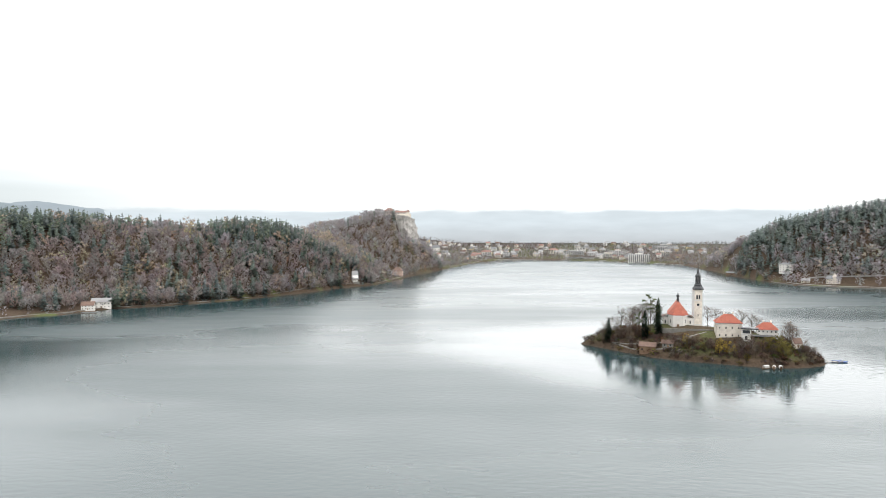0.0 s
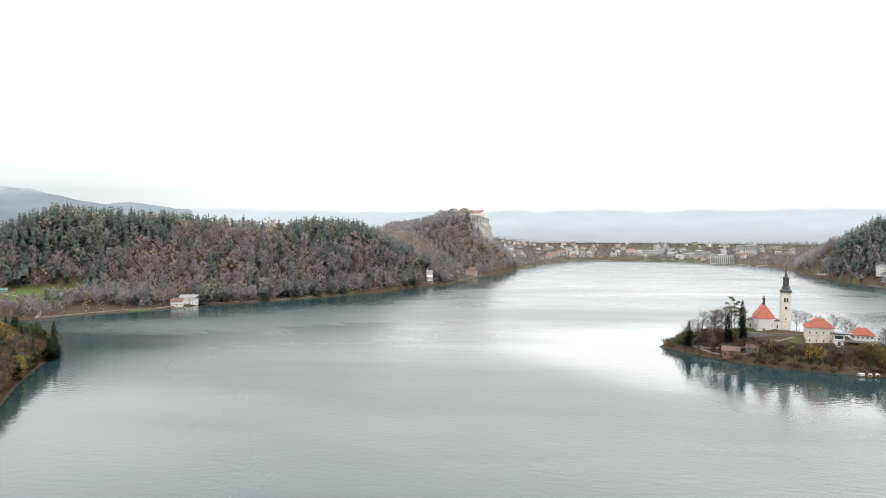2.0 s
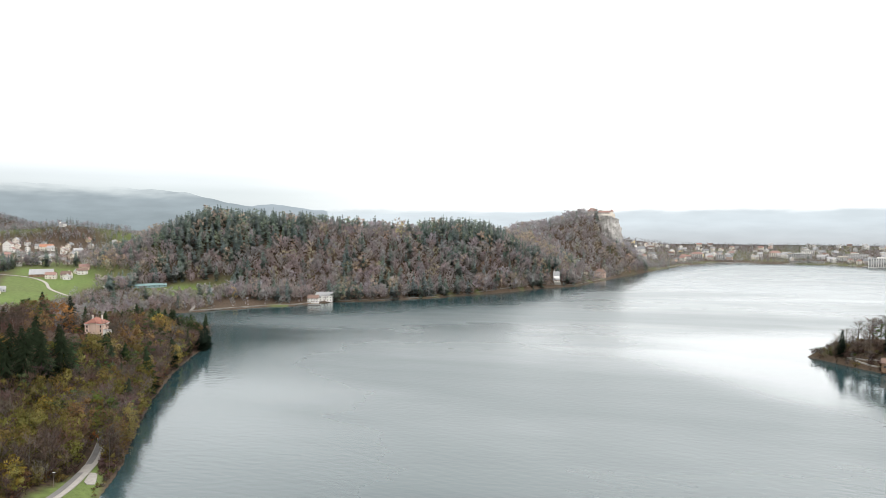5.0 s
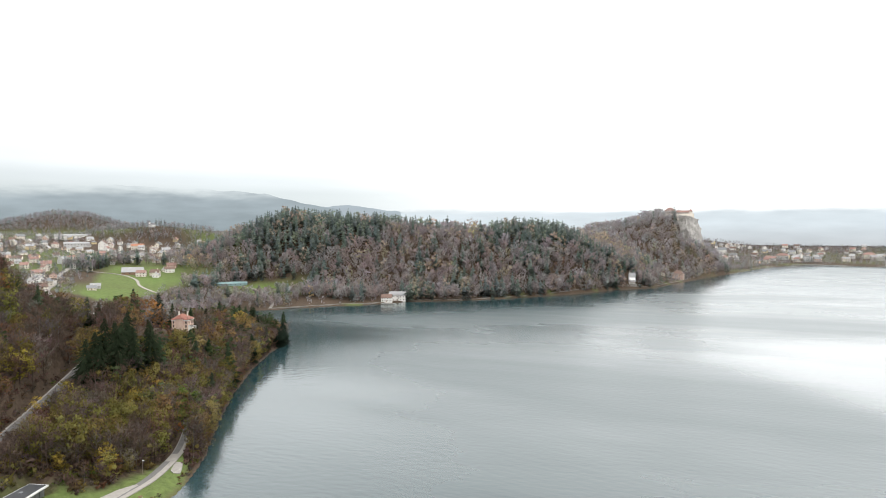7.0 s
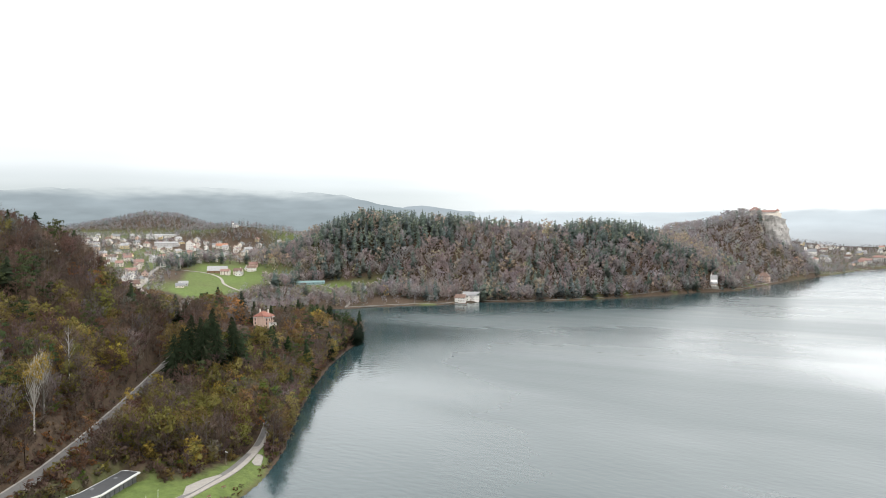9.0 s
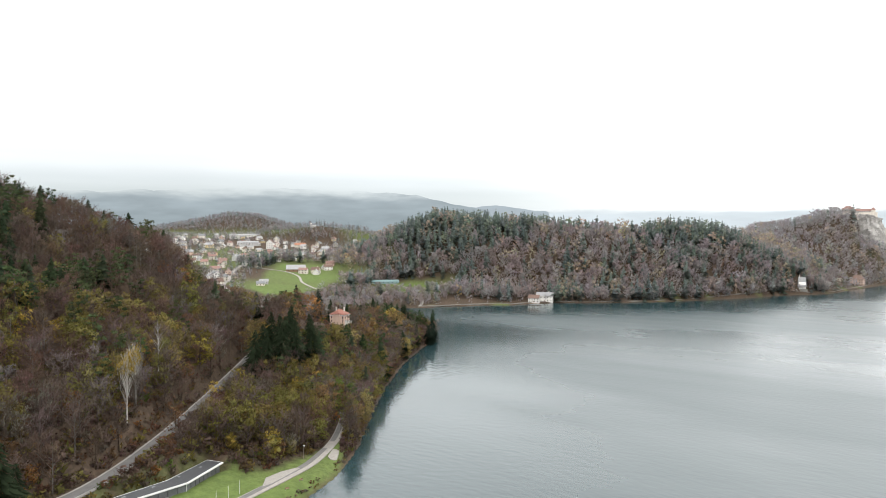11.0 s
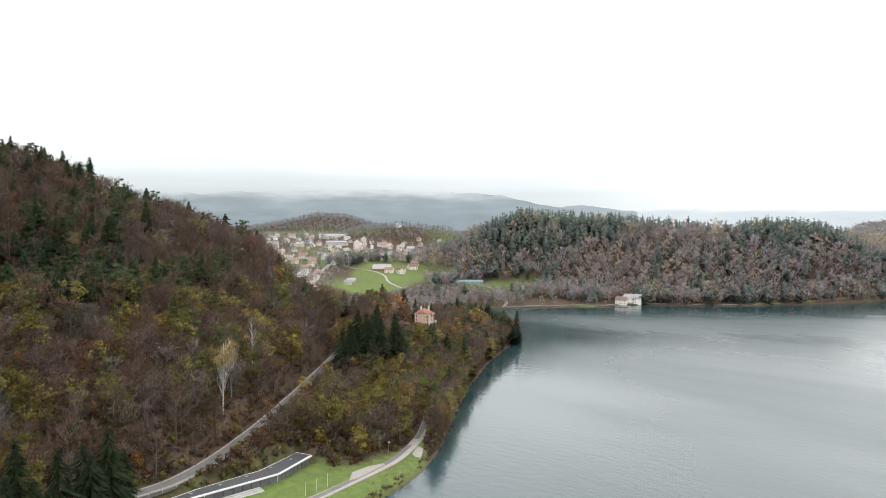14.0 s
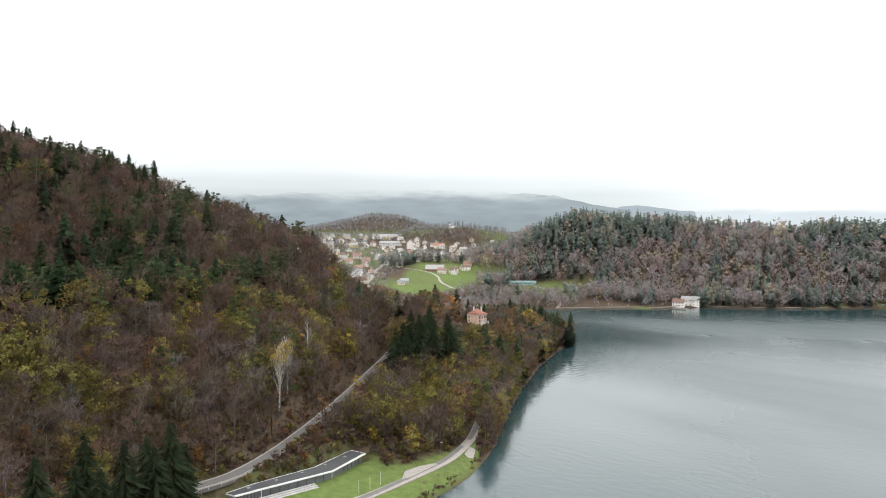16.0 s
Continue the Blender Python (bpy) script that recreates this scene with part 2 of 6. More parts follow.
# red tile muted in colour for distance haze; serves castle, town and village
CASTLE_ROOF = material("hazed_castle_tile", (0.21, 0.125, 0.105), 0.85, 0.3, 0.2)
VILLAGE_TILE = material("orange_roof_tile", (0.30, 0.14, 0.085), 0.85, 0.3, 0.2)
CASTLE_WALL = material("pale_castle_plaster", (0.40, 0.355, 0.33), 0.9, 0.1, 0.2)
SHORE_STONE = material("damp_shore_stone", (0.17, 0.155, 0.135), 0.9, 0.4, 0.3, bump=0.1)

# ---------------------------------------------------------------- plan of the land
LAKE = np.array([
    (-467, 845), (-454, 873), (-433, 904), (-374, 943), (-315, 1001), (-252, 1085), (-211, 1152), (-183, 1216), (-125, 1280), (-96, 1398),
    (-45, 1603), (24, 1826), (94, 2055), (175, 2230), (395, 2234), (497, 2199), (584, 2064), (672, 1950), (660, 1695), (635, 1503),
    (637, 1350), (645, 1265), (698, 1225), (766, 1193), (900, 1120), (860, 700), (700, 250), (420, -150), (60, -330), (-170, -220),
    (-196, 0), (-194, 130), (-200, 188), (-206, 212), (-212, 226), (-228, 255), (-256, 295), (-296, 357), (-338, 432), (-366, 491),
    (-388, 548), (-440, 552), (-520, 575), (-585, 640), (-590, 700), (-562, 739), (-534, 777), (-498, 821)], float)
ISLE = np.array([
    (126, 634), (140, 617), (158, 590), (175, 567), (190, 555), (209, 545), (228, 536), (246, 527), (268, 525), (292, 531), (304, 545),
    (300, 580), (285, 615), (255, 645), (215, 662), (175, 664), (142, 650)], float)


def signed(poly, x, y):
    """Distance to the outline, positive outside."""
    x, y = np.asarray(x, float), np.asarray(y, float)
    best, inside = np.full(x.shape, 1e9), np.zeros(x.shape, bool)
    for (ax, ay), (bx, by) in zip(poly, np.roll(poly, -1, 0)):
        dx, dy = bx - ax, by - ay
        s = np.clip(((x - ax) * dx + (y - ay) * dy) / (dx * dx + dy * dy), 0, 1)
        best = np.minimum(best, np.hypot(x - ax - s * dx, y - ay - s * dy))
        if ay != by:
            inside ^= ((ay > y) != (by > y)) & (x < (bx - ax) * (y - ay) / (by - ay) + ax)
    return np.where(inside, -best, best)


def along(line, x, y):
    """Distance to a polyline whose corners may carry heights, and the height at the nearest place."""
    x, y = np.asarray(x, float), np.asarray(y, float)
    best, height = np.full(x.shape, 1e9), np.zeros(x.shape)
    for a, b in zip(line, line[1:]):
        dx, dy = b[0] - a[0], b[1] - a[1]
        s = np.clip(((x - a[0]) * dx + (y - a[1]) * dy) / (dx * dx + dy * dy), 0, 1)
        d = np.hypot(x - a[0] - s * dx, y - a[1] - s * dy)
        near = d < best
        best = np.where(near, d, best)
        if len(a) > 2:
            height = np.where(near, a[2] + s * (b[2] - a[2]), height)
    return best, height


def smooth(a, b, v):
    s = np.clip((v - a) / (b - a), 0, 1)
    return s * s * (3 - 2 * s)


LATTICE = np.random.RandomState(7).rand(256, 256)


def lattice_noise(x, y, size):
    """Soft value noise, -1 to 1."""
    u, v = np.asarray(x, float) / size, np.asarray(y, float) / size
    i, j = np.floor(u).astype(int), np.floor(v).astype(int)
    fu, fv = u - i, v - j
    fu, fv = fu * fu * (3 - 2 * fu), fv * fv * (3 - 2 * fv)
    g = lambda a, b: LATTICE[a % 256, b % 256]
    low = g(i, j) * (1 - fu) + g(i + 1, j) * fu
    high = g(i, j + 1) * (1 - fu) + g(i + 1, j + 1) * fu
    return 2 * (low * (1 - fv) + high * fv) - 1


# crests: x, y, height of the ground
NEAR_HILL = [(-1000, -420, 190), (-800, -60, 172), (-700, 138, 160), (-632, 212, 136), (-565, 243, 109), (-505, 262, 102), (-450, 290, 84), (-412, 318, 56),
             (-395, 360, 38), (-388, 408, 27), (-392, 470, 16), (-395, 525, 8)]
NORTH_HILL = [(-880, 985, 40), (-840, 990, 62), (-775, 1000, 92), (-716, 1035, 104), (-597, 1060, 101), (-474, 1115, 93), (-380, 1180, 90), (-307, 1225, 97), (-251, 1377, 64)]
CASTLE_HILL = [(-270, 1400, 58), (-262, 1560, 100), (-190, 1650, 114), (-140, 1706, 134), (-112, 1712, 134)]
EAST_HILL = [(650, 1800, 20), (705, 1672, 50), (742, 1550, 86), (752, 1490, 108), (800, 1462, 122), (895, 1400, 139), (1150, 1330, 155), (1500, 1150, 150)]
SOUTH_HILL = [(1500, 1150, 120), (1400, 500, 120), (900, -300, 150), (200, -800, 160), (-500, -700, 190), (-1000, -420, 205)]
FAR_KNOLLS = [(-1900, 1250, 6), (-2084, 1381, 14), (-1992, 1670, 18), (-1750, 1950, 12)]
RAIL = [(-246, -40, 10), (-252, 60, 10), (-252, 97, 10), (-251, 110, 10), (-252.6, 125.6, 10), (-260.4, 145.6, 10.5), (-270.4, 162.8, 11), (-288.2, 191, 12.5), (-320.2, 237.2, 15.5), (-364.5, 301, 22), (-398, 342, 24)]
PAD = np.array([(-233, 112), (-233, 164), (-241, 189), (-252, 186), (-245, 158), (-245, 112)], float)
LAKE_ROAD = [(-211, 40), (-214, 110), (-213, 149), (-213, 165), (-215, 181), (-217, 194), (-221, 214), (-229, 233), (-240, 252), (-256, 274), (-270, 290)]
LAWN = np.array([(-197, 60), (-201, 188), (-210, 220), (-226, 242), (-234, 246), (-229, 226), (-229, 214), (-227, 196), (-233, 188), (-243, 192), (-243, 178), (-236, 150), (-228, 60)], float)
PASTURE = np.array([(-700, 662), (-715, 636), (-760, 638), (-802, 655), (-850, 712), (-925, 795), (-975, 880), (-930, 925), (-870, 905), (-828, 880), (-758, 872), (-742, 838), (-768, 805), (-752, 762), (-735, 715)], float)
BAY_MEADOW = np.array([(-712, 842), (-666, 884), (-615, 903), (-588, 872), (-600, 850), (-663, 800), (-700, 812)], float)
WOODED_KNOLL = [(-1830, 1130, 14), (-1761, 1233, 34), (-1694, 1324, 60), (-1640, 1390, 56), (-1560, 1480, 18)]
CHURCH_KNOLL = [(-1275, 1140, 22), (-1200, 1205, 34), (-1130, 1262, 24)]


CREST_TURN, CREST_FAR = zip(*sorted((math.degrees(math.atan2(-p[0], p[1])), math.hypot(p[0], p[1])) for p in NEAR_HILL))


def past_crest(x, y):
    """Metres beyond the near hill's crest, seen from the lake's west end."""
    return np.hypot(x, y) - np.interp(np.degrees(np.arctan2(-x, y)), CREST_TURN, CREST_FAR)


def meadow_edge(x, y):
    """Distance to the nearest meadow, negative inside."""
    return np.minimum(signed(PASTURE, x, y), signed(BAY_MEADOW, x, y))


def ridge(crest, x, y, wide, steep):
    d, h = along(crest, x, y)
    return h * (1 - smooth(0, 1, d / (wide + steep * h)))


def land(x, y):
    """Height of the ground."""
    x, y = np.asarray(x, float), np.asarray(y, float)
    sd = signed(LAKE, x, y)
    west = smooth(200, -400, x)
    base = np.minimum(sd, 850) * (0.05 + 0.05 * west)
    base = base - (base - np.minimum(base, 9)) * smooth(640, 560, y) * smooth(-560, -470, x)
    a, r = np.degrees(np.arctan2(-x, y)), np.hypot(x, y)
    saddle = 15 * smooth(46.5, 51.5, a) * smooth(57.5, 53.5, a) * smooth(330, 460, r) * smooth(950, 720, r)
    hills = np.maximum.reduce([
        ridge(NEAR_HILL, x, y, 70, 2.0) - saddle, ridge(NORTH_HILL, x, y, 165, 0.35),
        ridge(CASTLE_HILL, x, y, 120, 0.75) * (1 - 0.46 * smooth(-120, -98, x) * smooth(1600, 1660, y)),
        ridge(EAST_HILL, x, y, 120, 0.75), ridge(SOUTH_HILL, x, y, 200, 1.5)])
    knolls = np.maximum.reduce([ridge(FAR_KNOLLS, x, y, 250, 4.0), ridge(WOODED_KNOLL, x, y, 150, 1.6), ridge(CHURCH_KNOLL, x, y, 60, 1.2)])
    shore = smooth(-4, 45, sd)
    rough = lattice_noise(x, y, 60) * 5 + lattice_noise(x, y, 23) * 2.0 + lattice_noise(x, y, 9) * 0.7
    z = np.maximum(base, hills * shore + base * 0.35) + knolls + rough * smooth(10, 70, hills) * shore
    flank = np.clip(0.19 * sd + 0.27 * np.maximum(sd - 54, 0), 0, 64) * smooth(470, 400, y) * smooth(40, -10, past_crest(x, y)) * (x < -150)
    z = np.maximum(z, flank + rough * 0.6 * smooth(14, 30, flank))
    # benches for the railway and the lakeside road
    d, level = along(RAIL, x, y)
    z = z + (level - z) * smooth(13, 4.5, d)
    z = z + (2.9 - z) * smooth(5, 0, signed(PAD, x, y))
    d, _ = along(LAKE_ROAD, x, y)
    z = z + (2.6 - z) * smooth(9, 3.5, d) * (y < 300)
    inlawn = smooth(5, -2, signed(LAWN, x, y))
    z = z + (2.4 + 0.06 * np.clip(sd, 0, 40) - z) * inlawn
    bank = np.where(sd > 0, 0.5 + np.minimum(sd * 0.35, 1.2), np.maximum(sd * 0.25, -5))
    return np.where(sd > 4, np.maximum(z, bank), bank)


def meadow_cover(x, y):
    """1 where grass grows, 0 on leaf litter."""
    sd = signed(LAKE, x, y)
    lawn = smooth(3, -1, signed(LAWN, x, y))
    pasture = smooth(12, -6, meadow_edge(x, y) + lattice_noise(x, y, 40) * 14)
    valley = smooth(-700, -820, x) * smooth(-0.5, 0.3, lattice_noise(x, y, 130)) * (y > 650) * smooth(2500, 2000, np.hypot(x, y)) * smooth(24, 8, ridge(WOODED_KNOLL, x, y, 150, 1.6)) * 0.7
    town = smooth(1500, 1800, y) * smooth(0.0, 0.5, lattice_noise(x, y, 90)) * 0.35
    bankside = smooth(20, 10, sd) * (sd > 3) * smooth(0.1, 0.5, lattice_noise(x, y, 30)) * (y > 700) * 0.8
    verge = smooth(16, 6, signed(PAD, x, y)) * smooth(-0.4, 0.3, lattice_noise(x, y, 7)) * 0.4
    return np.maximum.reduce([lawn, pasture, valley, town, bankside, verge])


def isle(x, y):
    sd = -signed(ISLE, x, y)
    z = 0.9 + 24 * (1 - np.exp(-np.clip(sd, 0, 99) / 34)) * 1.12 + lattice_noise(x, y, 11) * 0.5 * smooth(3, 12, sd)
    z = np.minimum(z, 20.5 + 0.02 * sd)
    return np.where(sd > 0.5, z, np.maximum(sd * 0.6, -6) + 0.5)


def sheet_mesh(name, xs, ys, zs, wrap=True):
    """Rows of points to one mesh of quads."""
    n, k = xs.shape
    me = bpy.data.meshes.new(name)
    idx = np.arange(n * k).reshape(n, k)
    nxt = np.roll(idx, -1, 1) if wrap else idx[:, 1:]
    cur = idx if wrap else idx[:, :-1]
    quads = np.stack([cur[:-1], nxt[:-1], nxt[1:], cur[1:]], -1).reshape(-1, 4)
    me.vertices.add(n * k)
    me.vertices.foreach_set("co", np.stack([xs, ys, zs], -1).astype(np.float32).ravel())
    me.loops.add(quads.size)
    me.loops.foreach_set("vertex_index", quads.astype(np.int32).ravel())
    me.polygons.add(len(quads))
    me.polygons.foreach_set("loop_start", np.arange(0, quads.size, 4, dtype=np.int32))
    me.update(calc_edges=True)
    me.polygons.foreach_set("use_smooth", np.ones(len(quads), bool))
    me.validate()
    return me


turns = np.concatenate([np.arange(-40, 86, 0.28), np.arange(86, 320, 2.6)])
rings = np.concatenate([[0.0, 60, 120], 150 * 1.0162 ** np.arange(0, 218)])
rr, aa = np.meshgrid(rings, np.radians(turns), indexing="ij")
gx, gy = -rr * np.sin(aa), rr * np.cos(aa)
ground_mesh = sheet_mesh("ground", gx, gy, land(gx, gy))
attr = ground_mesh.attributes.new("meadow", "FLOAT", "POINT")
attr.data.foreach_set("value", meadow_cover(gx, gy).astype(np.float32).ravel())
ground_mesh.materials.append(GROUND)
ground = tagged(new("ground", ground_mesh), "wooded hills and meadows round the lake, brown leaf litter and grass", "ground", kind="structure")

ring, turn_ = np.meshgrid(np.linspace(0.0, 1, 24), np.radians(np.arange(0, 360, 4.0)), indexing="ij")
centre = ISLE.mean(0)
reach = np.array([np.interp(a % (2 * math.pi), *zip(*sorted(((math.atan2(p[1] - centre[1], p[0] - centre[0]) % (2 * math.pi)), np.hypot(*(p - centre))) for p in ISLE)), period=2 * math.pi) for a in turn_[0]])
ix, iy = centre[0] + ring * (reach + 9)[None] * np.cos(turn_), centre[1] + ring * (reach + 9)[None] * np.sin(turn_)
isle_mesh = sheet_mesh("island", ix, iy, isle(ix, iy))
attr = isle_mesh.attributes.new("meadow", "FLOAT", "POINT")
attr.data.foreach_set("value", ((0.04 + 0.36 * smooth(-0.05, 0.35, lattice_noise(ix, iy, 17))) * smooth(2, 9, -signed(ISLE, ix, iy))).astype(np.float32).ravel())
isle_mesh.materials.append(GROUND)
tagged(new("island_ground", isle_mesh), "steep island of brown earth and worn grass in the lake", "island", kind="structure")

wx, wy = np.meshgrid(np.linspace(-700, 960, 150), np.linspace(-380, 2300, 240))
water_mesh = sheet_mesh("water", wx, wy, wx * 0, wrap=False)
shelter = np.maximum(smooth(150, 10, -signed(LAKE, wx, wy)) * 0.8, smooth(170, 60, signed(ISLE, wx, wy)) * np.where(wx * 0.3 + wy < 640, 1, 0.6))
attr = water_mesh.attributes.new("lee", "FLOAT", "POINT")
attr.data.foreach_set("value", shelter.astype(np.float32).ravel())
water_mesh.materials.append(WATER)
tagged(new("water", water_mesh), "calm grey-green lake with faint ripples and wind streaks", "lake", kind="structure")


def backdrop(name, label, r, profile, mat, foot=40, step=0.4):
    """A far ridge standing along part of the horizon: pairs of bearing to the left and crest height."""
    az = np.arange(profile[0][0], profile[-1][0] + step, step)
    crest = np.interp(az, *zip(*profile)) + lattice_noise(az, az * 0 + r, 1.3) * 6 + lattice_noise(az, az * 0 + r, 0.5) * 3
    a = np.radians(az)
    xs = np.stack([-(r + k) * np.sin(a) for k in (0, 60, 130)])
    ys = np.stack([(r + k) * np.cos(a) for k in (0, 60, 130)])
    zs = np.stack([np.full_like(az, foot), foot + (crest - foot) * 0.6, crest])
    me = sheet_mesh(name, xs, ys, zs, wrap=False)
    me.materials.append(mat)
    return tagged(new(name, me), label, "distant ridge", kind="structure")


# distance haze is painted into these glowing colours, paler with height
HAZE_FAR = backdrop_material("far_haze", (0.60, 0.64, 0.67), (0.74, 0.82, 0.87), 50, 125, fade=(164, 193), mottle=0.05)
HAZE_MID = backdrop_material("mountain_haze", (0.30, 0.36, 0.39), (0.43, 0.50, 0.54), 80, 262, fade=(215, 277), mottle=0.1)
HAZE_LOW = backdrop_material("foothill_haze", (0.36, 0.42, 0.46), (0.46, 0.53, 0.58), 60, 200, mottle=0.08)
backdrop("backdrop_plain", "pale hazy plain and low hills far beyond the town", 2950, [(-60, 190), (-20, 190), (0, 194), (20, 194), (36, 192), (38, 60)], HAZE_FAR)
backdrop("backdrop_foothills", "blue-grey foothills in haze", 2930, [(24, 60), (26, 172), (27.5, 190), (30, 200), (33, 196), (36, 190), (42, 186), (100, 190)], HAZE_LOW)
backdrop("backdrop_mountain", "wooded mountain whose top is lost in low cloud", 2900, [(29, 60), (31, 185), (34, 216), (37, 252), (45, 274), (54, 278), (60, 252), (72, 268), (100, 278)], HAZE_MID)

# ---------------------------------------------------------------- plants
rng = np.random.RandomState(11)
TONES = {
    "spruce": (0.040, 0.056, 0.031), "fir": (0.034, 0.050, 0.036), "pine": (0.070, 0.088, 0.042), "bare": (0.128, 0.098, 0.082), "bare_red": (0.136, 0.090, 0.070),
    "bare_grey": (0.170, 0.150, 0.135), "olive": (0.165, 0.142, 0.048), "yellow": (0.30, 0.215, 0.05), "orange": (0.24, 0.12, 0.045),
    "rust": (0.135, 0.078, 0.046), "larch": (0.175, 0.118, 0.052), "green": (0.10, 0.13, 0.035)}
WOODY = (0.085, 0.066, 0.052)
PALE_WOODY = (0.40, 0.38, 0.35)
GREY_WOODY = (0.135, 0.120, 0.105)


class Plant:
    """Triangles with a tone each; tone index 0 is leaf, 1 is wood."""

    def __init__(self):
        self.v, self.f, self.c = [], [], []

    def tri(self, a, b, c, tone=0, shade=1.0):
        n = len(self.v)
        self.v += [a, b, c]
        self.c += [(tone, shade)] * 3
        self.f.append((n, n + 1, n + 2))

    def stem(self, a, b, r0, r1, sides=3, shade=1.0):
        a, b = np.array(a, float), np.array(b, float)
        d = b - a
        u = np.cross(d, (0.3, 0.9, 0.2))
        u /= np.linalg.norm(u) + 1e-9
        w = np.cross(d, u)
        w /= np.linalg.norm(w) + 1e-9
        n = len(self.v)
        for p, r in ((a, r0), (b, r1)):
            for k in range(sides):
                t = 2 * math.pi * k / sides
                self.v.append(tuple(p + r * (u * math.cos(t) + w * math.sin(t))))
                self.c.append((1, shade))
        for k in range(sides):
            j = (k + 1) % sides
            self.f += [(n + k, n + j, n + sides + j), (n + k, n + sides + j, n + sides + k)]

    def done(self):
        c, v, f = np.array(self.c), np.array(self.v, float), np.array(self.f, np.int32)
        # leaves take the light like the crown they belong to; every face is wound outwards
        out = v * (1, 1, 0.9) + (0, 0, -0.42)
        out /= np.linalg.norm(out, axis=1)[:, None] + 1e-6
        side = v * (1, 1, 0)
        side /= np.linalg.norm(side, axis=1)[:, None] + 1e-6
        n = np.where(c[:, :1] > 0.5, side, out * 1.35 + (0, 0, 0.25))
        n /= np.linalg.norm(n, axis=1)[:, None] + 1e-6
        flat = np.cross(v[f[:, 1]] - v[f[:, 0]], v[f[:, 2]] - v[f[:, 0]])
        wrong = (flat * n[f].mean(1)).sum(1) < 0
        f[wrong] = f[wrong][:, ::-1]
        return v, f, c[:, 0], c[:, 1], n


def conifer(r, tiers, spokes, slim=0.19, bare=0.06, ragged=0.35, hang=0.02, sprays=0):
    """Separate drooping boughs in uneven whorls round a straight stem, unit height."""
    p = Plant()
    p.stem((0, 0, -0.08), (0, 0, 0.95), 0.011, 0.002, 4)
    lop = r.rand() * 6.28
    for i in range(tiers):
        s = (i + r.rand() * 0.8) / tiers
        z = bare + (1 - bare) * s ** 0.85
        reach = slim * min(1.0, 1.3 * (1 - s) ** 0.8) * (0.7 + 0.5 * r.rand()) + 0.018
        n = max(3, int(spokes * (1 - 0.5 * s)))
        off = r.rand() * 6.28
        for k in range(n):
            if r.rand() < 0.08:
                continue
            a = off + 6.283 * (k + (r.rand() - 0.5) * 0.9) / n
            rr = reach * (1 + (r.rand() - 0.5) * 2 * ragged) * (1 + 0.18 * math.cos(a - lop))
            half = min(0.62, 6.283 / n * 0.5) * (0.7 + 0.5 * r.rand())
            dz = -rr * (0.15 + 0.5 * r.rand())
            tip = (rr * math.cos(a), rr * math.sin(a), z + dz)
            q, sag = (0.55 + 0.2 * r.rand()) * rr, hang * (0.5 + r.rand())
            left = (q * math.cos(a - half), q * math.sin(a - half), z + dz * 0.8 - sag)
            right = (q * math.cos(a + half), q * math.sin(a + half), z + dz * 0.8 - sag * 0.6)
            top = (0, 0, min(1.0, z + 0.022))
            sh = 0.7 + 0.6 * r.rand()
            for j in range(sprays):
                u = (0.25 + 0.75 * (j + r.rand()) / sprays)
                m = np.array((tip[0] * u, tip[1] * u, z + dz * u * u))
                turn = a + r.choice((-1, 1)) * (0.5 + 0.7 * r.rand())
                size = 0.034 * (1.25 - 0.6 * u) * (0.6 + 0.8 * r.rand()) * (1.1 - 0.6 * s)
                end = m + (size * math.cos(turn), size * math.sin(turn), -size * (0.25 + 0.7 * r.rand()))
                flat = np.array((-math.sin(turn), math.cos(turn), 0.0)) * size * 0.28
                p.tri(tuple(m - flat), tuple(m + flat), tuple(end), 0, sh * (0.7 + 0.6 * r.rand()))
            if sprays:
                mid = np.array((tip[0] * 0.6, tip[1] * 0.6, z + dz * 0.5))
                left, right = [tuple(mid + (np.array(v_) - mid) * 0.4) for v_ in (left, right)]
            p.tri(top, left, tip, 0, sh)
            p.tri(top, tip, right, 0, sh * 0.85)
    return p.done()


